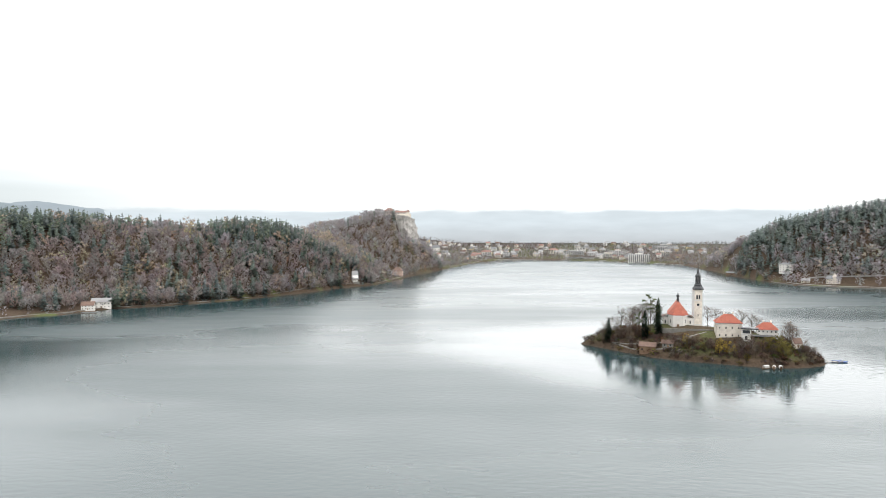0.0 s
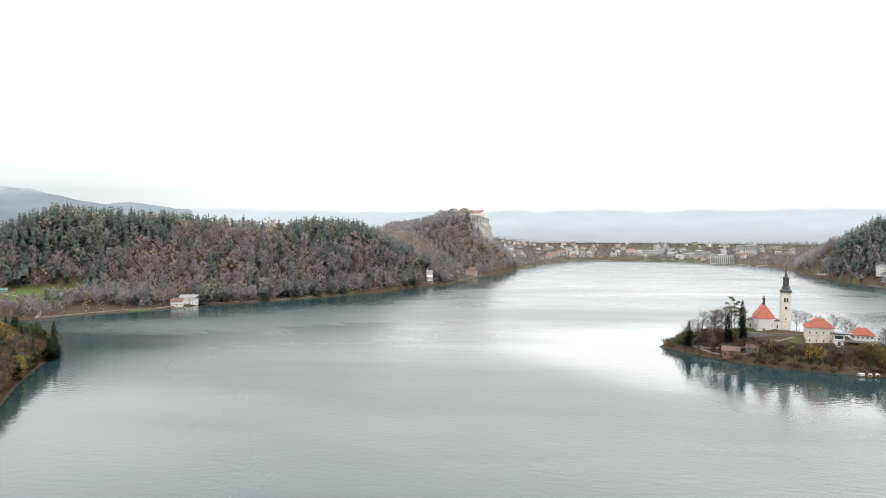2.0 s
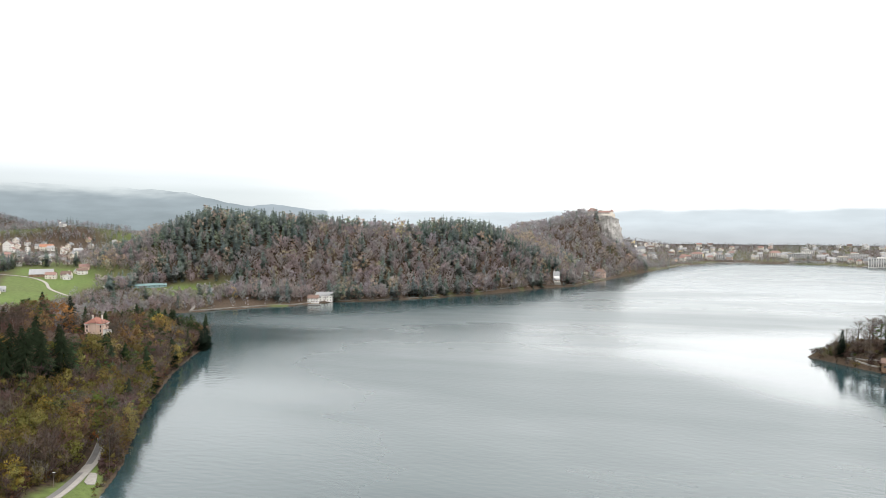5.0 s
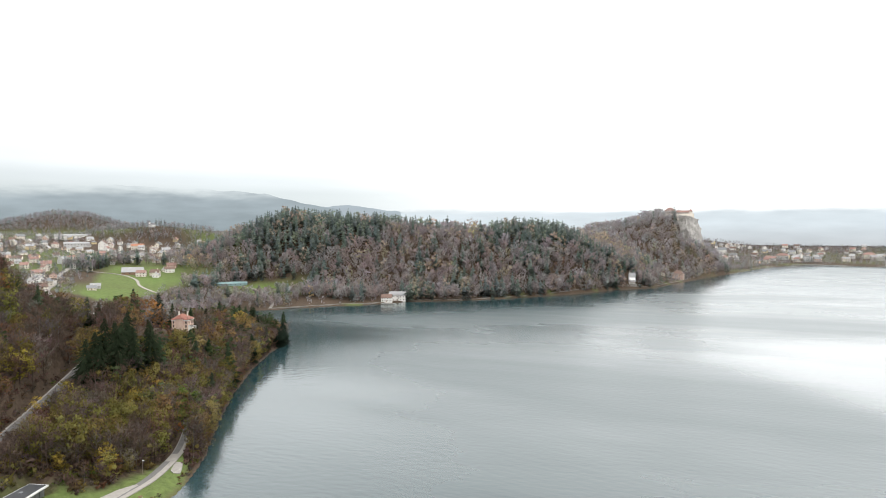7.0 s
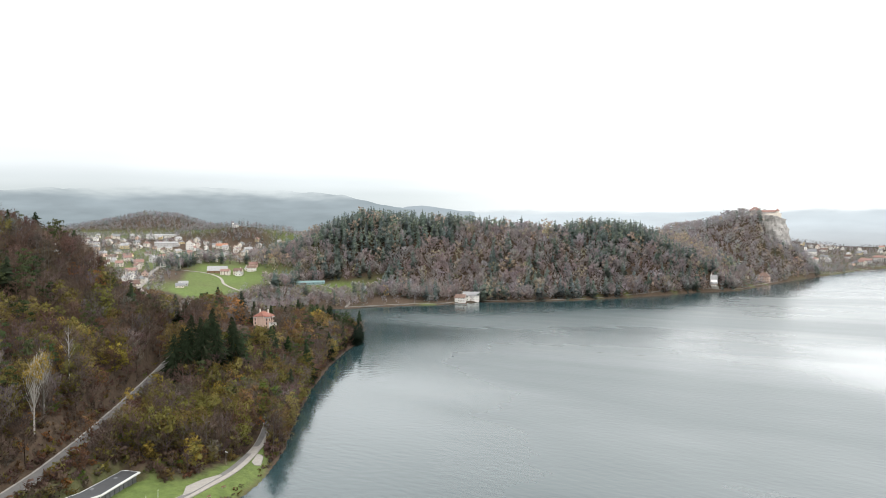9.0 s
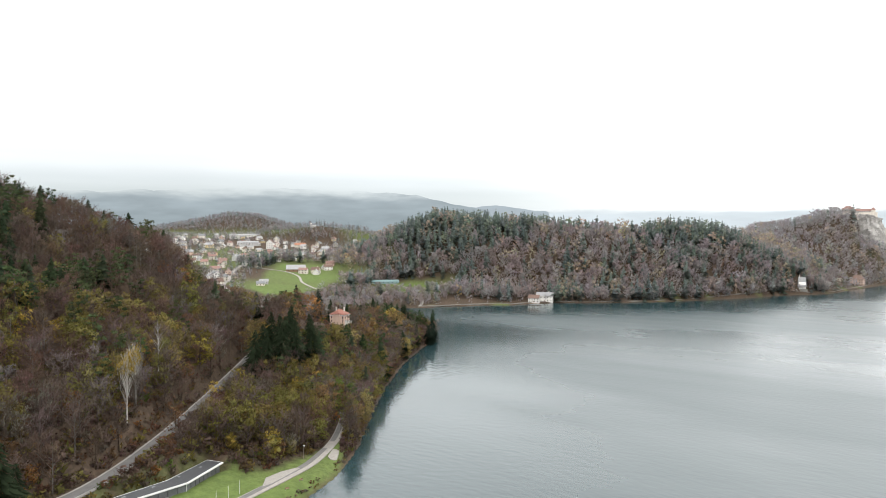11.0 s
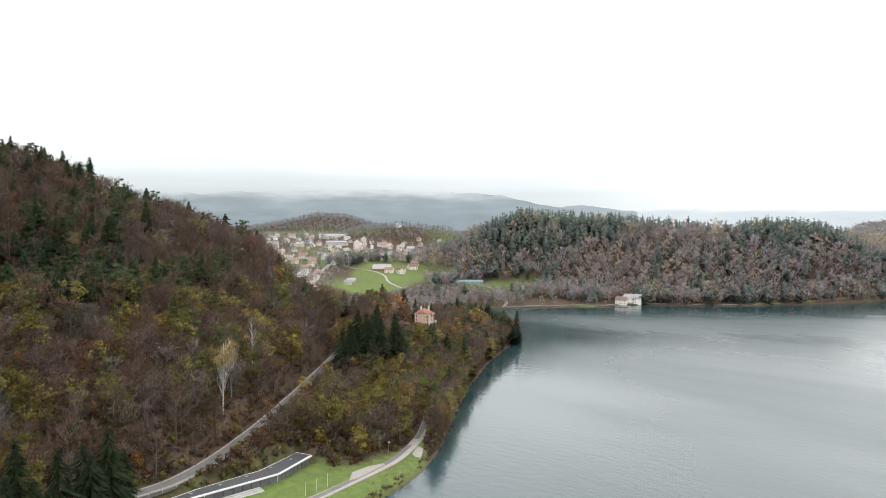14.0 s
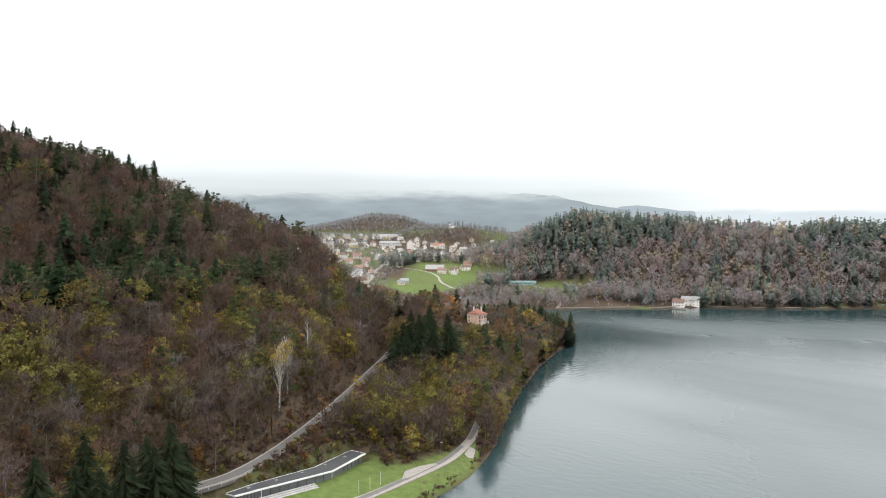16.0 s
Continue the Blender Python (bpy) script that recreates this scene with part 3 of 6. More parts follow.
def bare_tree(r, limbs, twigs, width, wide=0.3, low=0.22, steep=1.0, twig_tone=0, wood=True, leaves=0, leaf_from=0.6, leaf=0.03):
    """A trunk whose limbs rise outwards and break into fine ascending twigs; unit height."""
    p = Plant()
    lean = (r.rand(2) - 0.5) * 0.05
    crown = np.array((lean[0] * 1.6, lean[1] * 1.6, 0.0))
    p.stem((0, 0, -0.08), (lean[0], lean[1], 0.5), 0.013, 0.009, 4 if wood else 3)
    if wood:
        p.stem((lean[0], lean[1], 0.5), (crown[0], crown[1], 0.93), 0.009, 0.002, 3)
    for i in range(limbs):
        s = (i + r.rand()) / limbs
        a = i * 2.4 + r.rand() * 1.3
        z = low + (0.8 - low) * s
        reach = wide * math.sqrt(max(0.08, 1 - (1.55 * s - 0.45) ** 2 * 0.8)) * (0.65 + 0.55 * r.rand())
        base = np.array((lean[0] * 1.4 * s, lean[1] * 1.4 * s, z))
        end = base + (reach * math.cos(a), reach * math.sin(a), min(1.0 - z, reach * steep * (0.55 + 0.8 * r.rand())))
        if wood:
            p.stem(base, end, 0.0048, 0.0014, 3)
        way = (end - base) / np.linalg.norm(end - base)
        for _ in range(twigs):
            u = 0.2 + 0.85 * r.rand()
            at = base + (end - base) * u + r.randn(3) * 0.018
            d = way * 0.55 * steep + r.randn(3) * 0.5 / steep ** 0.5 + (0, 0, 0.45 * steep)
            d /= np.linalg.norm(d)
            tip = at + d * (0.04 + 0.09 * r.rand())
            side = np.cross(d, r.randn(3))
            side = side / (np.linalg.norm(side) + 1e-9) * width * (0.6 + 0.8 * r.rand())
            sh = 0.72 + 0.56 * r.rand() if wood else 0.88 + 0.24 * r.rand()
            if r.rand() < 0.45:
                p.tri(tuple(at), tuple(tip - side), tuple(tip + side), twig_tone, sh)
            else:
                p.tri(tuple(at - side), tuple(at + side), tuple(tip), twig_tone, sh)
        for _ in range(leaves if end[2] > leaf_from else 0):
            m = base + (end - base) * (0.5 + 0.6 * r.rand()) + r.randn(3) * 0.028
            u, w = r.randn(3) * leaf * 0.6, r.randn(3) * leaf * 0.6
            p.tri(tuple(m - u), tuple(m + u), tuple(m + w), 0, 0.75 + 0.5 * r.rand())
    return p.done()


def broadleaf(r, clumps, leaves, size, wide=0.34, low=0.2, flat=1.0, limbs=True, sprawl=0.8):
    """A forked trunk whose limbs end in loose clumps of small leaves; unit height."""
    p = Plant()
    fork = low + 0.12
    lean = (r.rand(2) - 0.5) * 0.08
    p.stem((0, 0, -0.08), (lean[0], lean[1], fork), 0.014, 0.010, 4)
    p.stem((lean[0], lean[1], fork), (lean[0] * 1.5, lean[1] * 1.5, 0.88), 0.009, 0.002, 3)
    for i in range(clumps):
        s = (i + r.rand()) / clumps
        z = low + (0.94 - low) * s
        g = (z - low) / (1 - low)
        env = wide * math.sqrt(max(0.03, 1 - (2 * g - 0.8) ** 2 * 0.75))
        a, d = i * 2.4 + r.rand() * 1.2, env * (0.3 + 0.75 * r.rand())
        c = np.array((d * math.cos(a) + lean[0], d * math.sin(a) + lean[1], z))
        start = np.array((lean[0], lean[1], max(low * 0.9, z - d * 0.9)))
        if limbs:
            p.stem(start, c, 0.005, 0.0015, 3)
        rad = wide * (0.24 + 0.28 * r.rand()) * (1.15 - 0.35 * g)
        tint = 0.82 + 0.36 * r.rand()
        for _ in range(leaves):
            q = r.randn(3)
            q = q / np.linalg.norm(q) * rad * (0.45 + sprawl * r.rand())
            q[2] *= 0.75 * flat
            m = c + q
            out = q / (np.linalg.norm(q) + 1e-9) + r.randn(3) * 0.5
            u = np.cross(out, r.randn(3))
            w = np.cross(out, u) + r.randn(3) * 0.15
            u = u / np.linalg.norm(u) * size * (0.6 + 0.8 * r.rand())
            w = w / np.linalg.norm(w) * size * (0.6 + 0.8 * r.rand())
            p.tri(tuple(m - u * 0.5), tuple(m + u * 0.5), tuple(m + w), 0, tint * (0.8 + 0.4 * r.rand()))
    return p.done()


def shrub(r, leaves, size):
    p = Plant()
    for k in range(5):
        a = k * 1.3 + r.rand()
        p.stem((0, 0, -0.1), (0.4 * math.cos(a), 0.4 * math.sin(a), 0.6), 0.03, 0.01, 3)
    for _ in range(leaves):
        q = r.randn(3)
        q = q / np.linalg.norm(q) * r.rand() ** 0.4
        m = np.array((q[0] * 0.62, q[1] * 0.62, 0.5 + q[2] * 0.5))
        u, w = r.randn(3) * size, r.randn(3) * size
        p.tri(tuple(m - u * 0.5), tuple(m + u * 0.5), tuple(m + w), 0, 0.7 + 0.6 * r.rand())
    return p.done()


def stock(make, n, *args, **kw):
    return [make(np.random.RandomState(100 + 17 * k), *args, **kw) for k in range(n)]


KINDS = {
    # per level of detail: templates of each habit
    "near": {"conifer": stock(conifer, 6, 25, 10), "tall_spruce": stock(conifer, 4, 42, 13, slim=0.2, ragged=0.45, hang=0.014, sprays=5), "leafy": stock(broadleaf, 7, 13, 40, 0.046, wide=0.34), "twiggy": stock(bare_tree, 8, 17, 27, 0.0050, wide=0.28),
             "poplar": stock(bare_tree, 3, 34, 10, 0.0017, wide=0.085, low=0.22, steep=2.6, twig_tone=1, leaves=26, leaf_from=0.66, leaf=0.016), "birch": stock(bare_tree, 3, 16, 14, 0.0016, wide=0.11, low=0.35, steep=1.6),
             "pine": stock(broadleaf, 5, 11, 34, 0.038, wide=0.20, low=0.46, flat=0.42), "shrub": stock(shrub, 3, 90, 0.11)},
    "mid": {"conifer": stock(conifer, 6, 13, 8, slim=0.19), "leafy": stock(broadleaf, 6, 9, 20, 0.066, wide=0.30, low=0.12, limbs=False), "twiggy": stock(bare_tree, 8, 13, 18, 0.021, wide=0.29, low=0.1, wood=False),
            "pine": stock(broadleaf, 5, 8, 16, 0.062, limbs=False, wide=0.19, low=0.34, flat=0.6), "shrub": stock(shrub, 3, 35, 0.17)},
    "far": {"conifer": stock(conifer, 5, 9, 7, slim=0.2), "leafy": stock(broadleaf, 5, 7, 13, 0.095, wide=0.32, low=0.08, limbs=False), "twiggy": stock(bare_tree, 6, 11, 13, 0.036, wide=0.32, low=0.06, wood=False),
            "pine": stock(broadleaf, 4, 6, 11, 0.09, limbs=False, wide=0.19, low=0.34, flat=0.6), "shrub": stock(shrub, 3, 26, 0.24)}}
KINDS["tiny"] = {"conifer": stock(conifer, 4, 6, 6), "leafy": stock(broadleaf, 4, 5, 10, 0.14, wide=0.36, low=0.1, limbs=False), "twiggy": stock(bare_tree, 5, 7, 7, 0.050, wide=0.34, low=0.08, wood=False),
                 "pine": stock(broadleaf, 3, 4, 8, 0.14, limbs=False, wide=0.2, low=0.4, flat=0.6), "shrub": stock(shrub, 2, 16, 0.25)}
# usual height of each kind against the tallest of its wood
STATURE = {"spruce": (0.8, 1.18), "fir": (0.8, 1.15), "larch": (0.85, 1.15), "pine": (0.8, 1.08), "bare": (0.68, 0.95), "bare_red": (0.66, 0.92), "bare_grey": (0.6, 0.92),
           "olive": (0.58, 0.92), "yellow": (0.5, 0.8), "orange": (0.4, 0.66), "rust": (0.42, 0.7), "green": (0.42, 0.7)}
SHAPE = {"spruce": "conifer", "fir": "conifer", "larch": "leafy", "pine": "pine", "bare": "twiggy", "bare_red": "twiggy", "bare_grey": "twiggy",
         "olive": "leafy", "yellow": "leafy", "orange": "leafy", "rust": "leafy", "green": "leafy"}


def leaf_mesh(name, v, f, tone, nrm):
    me = bpy.data.meshes.new(name)
    me.vertices.add(len(v))
    me.vertices.foreach_set("co", v.astype(np.float32).ravel())
    me.loops.add(f.size)
    me.loops.foreach_set("vertex_index", f.astype(np.int32).ravel())
    me.polygons.add(len(f))
    me.polygons.foreach_set("loop_start", np.arange(0, f.size, 3, dtype=np.int32))
    me.update(calc_edges=True)
    me.polygons.foreach_set("use_smooth", np.ones(len(f), bool))
    a = me.attributes.new("leaf_tone", "FLOAT_COLOR", "POINT")
    a.data.foreach_set("color", np.concatenate([tone, np.ones((len(tone), 1))], 1).astype(np.float32).ravel())
    b = me.attributes.new("custom_normal", "FLOAT_VECTOR", "POINT")
    b.data.foreach_set("vector", nrm.astype(np.float32).ravel())
    me.materials.append(FOLIAGE)
    return me


def woods(name, label, level, trees, category="woodland", haze_tint=0.0, gain=1.0):
    """One joined wood; trees are rows (x, y, z, height, kind)."""
    vs, fs, cs, ns, n = [], [], [], [], 0
    for x, y, z, h, kind in trees:
        shape = "shrub" if kind.startswith("shrub_") else SHAPE[kind]
        kind = kind.replace("shrub_", "")
        v, f, wood, shade, nrm = KINDS[level][shape][rng.randint(len(KINDS[level][shape]))]
        a, wide = rng.rand() * 6.283, h * (0.8 + 0.45 * rng.rand())
        ca, sa = math.cos(a) * wide, math.sin(a) * wide
        vs.append(np.stack([x + v[:, 0] * ca - v[:, 1] * sa, y + v[:, 0] * sa + v[:, 1] * ca, z + v[:, 2] * h], 1))
        fs.append(f + n)
        ns.append(np.stack([nrm[:, 0] * math.cos(a) - nrm[:, 1] * math.sin(a), nrm[:, 0] * math.sin(a) + nrm[:, 1] * math.cos(a), nrm[:, 2]], 1))
        n += len(v)
        # far woods: gain and a blue-grey mix paint distance haze into the tones
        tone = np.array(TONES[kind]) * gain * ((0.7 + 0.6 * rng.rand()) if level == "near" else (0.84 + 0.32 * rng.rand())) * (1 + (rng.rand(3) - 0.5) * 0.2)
        tree_haze = haze_tint * (0.75 if shape in ("conifer", "pine") else 1.0)
        tone = tone * (1 - tree_haze) + np.array((0.230, 0.250, 0.284)) * tree_haze * (0.9 + 0.2 * rng.rand())
        cs.append(np.where(wood[:, None] > 0.5, np.array(GREY_WOODY if rng.rand() < 0.2 else WOODY)[None], tone[None]) * shade[:, None])
    me = leaf_mesh(name, np.concatenate(vs), np.concatenate(fs), np.concatenate(cs), np.concatenate(ns))
    return tagged(new(name, me), label, category, kind="stuff")


def pick(weights):
    names = list(weights)
    w = np.cumsum([weights[k] for k in names])
    return names[int(np.searchsorted(w, rng.rand() * w[-1]))]


def scatter(x0, x1, y0, y1, gap):
    """A jittered stand of places."""
    xs, ys = np.meshgrid(np.arange(x0, x1, gap), np.arange(y0, y1, gap))
    xs, ys = xs + (np.arange(xs.shape[0]) % 2)[:, None] * gap * 0.5, ys
    return (xs + (rng.rand(*xs.shape) - 0.5) * gap * 0.9).ravel(), (ys + (rng.rand(*ys.shape) - 0.5) * gap * 0.9).ravel()


def grow(x, y, keep, mix, tall, group_size=45):
    """Trees where keep is true; kinds change in drifts as species stand together. mix(x, y, z, drift) gives weights."""
    x, y = x[keep], y[keep]
    z = land(x, y)
    drift = lattice_noise(x + 500, y, group_size) * 0.7 + lattice_noise(x, y + 900, group_size * 0.35) * 0.5
    rows = []
    for i in range(len(x)):
        kind = pick(mix(x[i], y[i], z[i], drift[i]))
        lo, hi = STATURE[kind]
        rows.append((x[i], y[i], z[i] - 0.2, tall * (lo + (hi - lo) * rng.rand()), kind))
    return rows


def clear_of(x, y, things):
    ok = np.ones(x.shape, bool)
    for line, gap in things:
        d, _ = along(line, x, y)
        ok &= d > gap
    return ok

# ---------------------------------------------------------------- woods
def seen_side(x, y, r0, r1, a0, a1):
    r, a = np.hypot(x, y), np.degrees(np.arctan2(-x, y))
    return (r > r0) & (r < r1) & (a > a0) & (a < a1)


# steep wooded slope above the railway, and the cape
def slope_mix(x, y, z, d):
    a = math.degrees(math.atan2(-x, y))
    if x > -305 and y > 185 and z < 19:
        return {"olive": 4, "bare": 4, "bare_red": 2, "yellow": 0.3, "rust": 0.6}
    if z > 62:
        if a > 64:
            return {"spruce": 4, "pine": 3, "bare_red": 4, "bare": 3, "olive": 0.4, "orange": 0.2} if d > 0.0 else {"bare": 5, "bare_red": 5, "spruce": 1, "pine": 0.6, "rust": 0.4}
        return {"pine": 4, "spruce": 3, "bare": 2} if d > 0.42 else {"bare_red": 6, "bare": 6, "rust": 0.5, "orange": 0.25, "pine": 0.8, "spruce": 0.7, "bare_grey": 1, "olive": 0.4}
    if z > 27 and y < 300:
        if d > 0.3:
            return {"pine": 2.2, "olive": 6, "yellow": 0.8, "bare": 3, "green": 0.4, "bare_red": 2}
        if d > -0.2:
            return {"olive": 6, "yellow": 0.6, "bare": 3.4, "bare_red": 3, "pine": 0.8, "orange": 0.4, "bare_grey": 2}
        return {"bare": 5, "bare_red": 5, "bare_grey": 2.5, "olive": 0.9, "rust": 0.5, "pine": 0.5}
    if y > 285:
        if d > 0.25:
            return {"spruce": 3, "pine": 2, "bare_red": 3, "rust": 1, "olive": 1}
        return {"bare_red": 5, "bare": 4, "bare_grey": 1.5, "rust": 1.3, "olive": 1.2, "larch": 0.4, "spruce": 0.8, "pine": 0.8}
    if d > 0.4:
        return {"olive": 3, "bare": 3, "bare_grey": 2}
    return {"bare": 6, "bare_red": 4, "bare_grey": 3, "rust": 0.7, "orange": 0.2, "olive": 1.5}


def road_sight(x, y, z):
    """Tallest growth that leaves the hill road and the lane open to the lake."""
    a, r = np.degrees(np.arctan2(-x, y)), np.hypot(x, y)
    top = np.full(x.shape, 99.0)
    for line, level in ((RAIL[2:10], None), (LAKE_ROAD[3:10], 2.8)):
        turns_, far = zip(*sorted((math.degrees(math.atan2(-p[0], p[1])), math.hypot(p[0], p[1])) for p in line))
        road_r = np.interp(a, turns_, far)
        level = along(RAIL, -road_r * np.sin(np.radians(a)), road_r * np.cos(np.radians(a)))[1] + 0.3 if level is None else level
        inside = (a > turns_[0] - 0.4) & (a < turns_[-1]) & (r < road_r)
        top = np.where(inside, np.minimum(top, EYE_HEIGHT - (EYE_HEIGHT - level) * r / road_r - z - 0.4), top)
    return top


def villa_sight(x, y, z):
    """Tallest growth that leaves the villa and the trees beside it open to the lake."""
    a, r = np.degrees(np.arctan2(-x, y)), np.hypot(x, y)
    behind = np.where((a > 41.5) & (a < 43.4) & (r > 565) & (r < 668), 108 - 0.108 * r - z, 99)
    return np.where((a > 42.1) & (a < 46.4) & (r < np.where(a < 44.3, 552, 590)), 108 - 0.1375 * r - z, behind)


VILLA = (-384, 408)
OPEN_SPOTS = [(VILLA, 16), ((-372, 394), 10), ((-285, 166), 7), ((-320, 206), 6)]


def open_spot(x, y):
    return np.logical_and.reduce([np.hypot(x - c[0], y - c[1]) > g for c, g in OPEN_SPOTS])


x, y = scatter(-900, -196, -150, 620, 8.2)
sd = signed(LAKE, x, y)
keep = (sd > 1.5) & (signed(LAWN, x, y) > 3) & clear_of(x, y, [(RAIL, 6.0), (LAKE_ROAD, 5)]) & seen_side(x, y, 212, 900, 30, 86) & (past_crest(x, y) < 45) & open_spot(x, y)
keep &= ~((x > -252) & (x < -226) & (y > 85) & (y < 192))
slope_trees = grow(x, y, keep, slope_mix, 26)
arr = np.array([t[:3] for t in slope_trees])
cap = road_sight(arr[:, 0], arr[:, 1], arr[:, 2])
cap = np.minimum(cap, villa_sight(arr[:, 0], arr[:, 1], arr[:, 2]))
slope_trees = [(a, b, c, min(h, k), kind) for (a, b, c, h, kind), k in zip(slope_trees, cap) if k > 4]
woods("slope_woods", "steep autumn wood of bare beeches, pines and spruces above the shore", "near", slope_trees, gain=0.74)

x, y = scatter(-640, -197, -40, 600, 5.0)
sd = signed(LAKE, x, y)
keep = (sd > 0.6) & (signed(LAWN, x, y) > 1.5) & clear_of(x, y, [(RAIL, 4.8), (LAKE_ROAD, 3.6)]) & seen_side(x, y, 200, 600, 32, 84) & (past_crest(x, y) < 20)
keep &= (np.hypot(x - VILLA[0], y - VILLA[1]) > 11) & (signed(PAD, x, y) > 3)
x, y = x[keep], y[keep]
z = land(x, y)
brush = [(a, b, c - 0.2, max(1.0, min(2.0 + 3.2 * rng.rand(), k)), pick({"shrub_bare": 4, "shrub_bare_red": 3, "shrub_olive": 2, "shrub_rust": 1.5, "shrub_orange": 0.2, "shrub_green": 0.4}))
         for a, b, c, k in zip(x, y, z, road_sight(x, y, z)) if k > -0.6]
x, y = scatter(-275, -222, 90, 215, 2.7)
keep = (signed(PAD, x, y) > 2.5) & (signed(PAD, x, y) < 20) & (signed(LAWN, x, y) > 0.5) & clear_of(x, y, [(RAIL, 5.0), (LAKE_ROAD, 4)])
x, y = x[keep], y[keep]
z = land(x, y)
brush += [(a, b, c - 0.2, max(0.8, min(1.6 + 2.6 * rng.rand(), k)), pick({"shrub_bare": 3, "shrub_bare_red": 3, "shrub_olive": 4, "shrub_rust": 1, "shrub_green": 0.6}))
          for a, b, c, k in zip(x, y, z, road_sight(x, y, z)) if k > -0.6 and rng.rand() < 0.7]
x, y = scatter(-240, -197, 150, 262, 2.2)
sd = signed(LAKE, x, y)
keep = (sd > 0.3) & (sd < 3.2) & (lattice_noise(x, y, 9) > -0.25) & clear_of(x, y, [(LAKE_ROAD, 3.5)])
x, y = x[keep], y[keep]
brush += [(a, b, c - 0.1, 0.7 + 1.1 * rng.rand(), pick({"shrub_bare": 3, "shrub_bare_red": 2, "shrub_olive": 2, "shrub_rust": 1})) for a, b, c in zip(x, y, land(x, y))]
x, y = scatter(-345, -235, 60, 262, 3.1)
d, _ = along(RAIL, x, y)
keep = (d > 4.8) & (d < 22) & (land(x, y) > along(RAIL, x, y)[1] + 0.3) & (x < np.interp(y, [p[1] for p in RAIL], [p[0] for p in RAIL]))
x, y = x[keep], y[keep]
brush += [(a, b, c - 0.15, 1.2 + 2.6 * rng.rand(), pick({"shrub_bare": 4, "shrub_bare_red": 4, "shrub_olive": 1.5, "shrub_rust": 2.5, "shrub_orange": 0.7})) for a, b, c in zip(x, y, land(x, y))]
x, y = scatter(-420, -215, 235, 560, 3.0)
sd = signed(LAKE, x, y)
keep = (sd > 0.1) & (sd < 4.5) & clear_of(x, y, [(LAKE_ROAD, 3.8)])
x, y = x[keep], y[keep]
brush += [(a, b, c - 0.2, 1.4 + 2.4 * rng.rand(), pick({"shrub_bare": 4, "shrub_bare_red": 3, "shrub_olive": 2, "shrub_rust": 1})) for a, b, c in zip(x, y, land(x, y))]
woods("slope_undergrowth", "tangled brown and olive undergrowth on the wooded slope", "far", [b for b in brush if math.hypot(b[0], b[1]) < 400], "undergrowth", gain=0.9)
woods("upper_undergrowth", "brown undergrowth high on the wooded slope", "tiny", [b for i, b in enumerate(brush) if math.hypot(b[0], b[1]) >= 400 and i % 5 > 1], "undergrowth", gain=0.85)


# thicket on the bank between the hill road and the lane, and trees leaning over the cape's shore
x, y = scatter(-345, -205, 165, 330, 5.6)
keep = (signed(LAKE, x, y) > 2) & (signed(LAWN, x, y) > 2.5) & clear_of(x, y, [(RAIL, 6.5), (LAKE_ROAD, 4.5)]) & (land(x, y) < 17) & open_spot(x, y) & ~((x < -226) & (y < 196))
thicket = grow(x, y, keep, lambda a, b, c, d: {"olive": 4, "bare": 4, "bare_red": 2, "bare_grey": 1, "rust": 0.6, "yellow": 0.35, "green": 0.4} if d > -0.3 else {"bare": 4, "bare_red": 3, "olive": 3, "rust": 0.5}, 15)
x, y = scatter(-420, -200, 225, 560, 6.6)
sd = signed(LAKE, x, y)
keep = (sd > 0.5) & (sd < 34) & clear_of(x, y, [(LAKE_ROAD, 5.0), (RAIL, 7)]) & (signed(LAWN, x, y) > 3) & open_spot(x, y) & (y > 235)
thicket += grow(x, y, keep, lambda a, b, c, d: {"olive": 2.4, "bare": 4, "bare_red": 4, "bare_grey": 1.5, "larch": 0.8, "pine": 0.7, "spruce": 0.6, "yellow": 0.5, "rust": 0.8}, 21)
arr = np.array([t[:3] for t in thicket])
cap = road_sight(arr[:, 0], arr[:, 1], arr[:, 2])
cap = np.minimum(cap, villa_sight(arr[:, 0], arr[:, 1], arr[:, 2]))
woods("bank_thicket", "dense olive and brown thicket between the road and the shore", "near", [(a, b, c, min(h, k), kind) for (a, b, c, h, kind), k in zip(thicket, cap) if k > 2.5], "thicket", gain=1.1)


# long wooded ridge across the bay
LARCH_STAND = {"larch": 3, "orange": 2, "yellow": 0.7, "bare": 3, "bare_red": 2}


def north_mix(x, y, z, d):
    if math.hypot(x + 285, y - 1225) < 52:
        return {"spruce": 5, "fir": 4, "pine": 3, "bare": 0.6}
    if math.hypot(x + 235, y - 1335) < 60:
        return LARCH_STAND
    up = float(smooth(45, 95, z))
    dark = float(0.75 * smooth(-480, -620, x) * up + 0.5 * up * smooth(-440, -370, x)) + 0.1 * up - 0.12
    if d + dark > 0.42:
        return {"spruce": 6, "fir": 4, "pine": 2, "bare": 0.8, "larch": 0.7}
    if d + dark > 0.12:
        return {"spruce": 3.2, "fir": 2, "pine": 1, "bare": 3, "bare_red": 2, "larch": 0.6, "bare_grey": 1}
    if d < -0.4:
        return {"larch": 1.0, "orange": 1.4, "yellow": 0.6, "bare_red": 5, "bare": 3, "rust": 1.6, "olive": 0.8, "spruce": 0.6, "yellow": 0.3}
    return {"bare": 4, "bare_red": 5, "bare_grey": 2, "rust": 1.2, "spruce": 2.0, "fir": 1.4, "larch": 0.7, "orange": 0.3, "olive": 0.9}


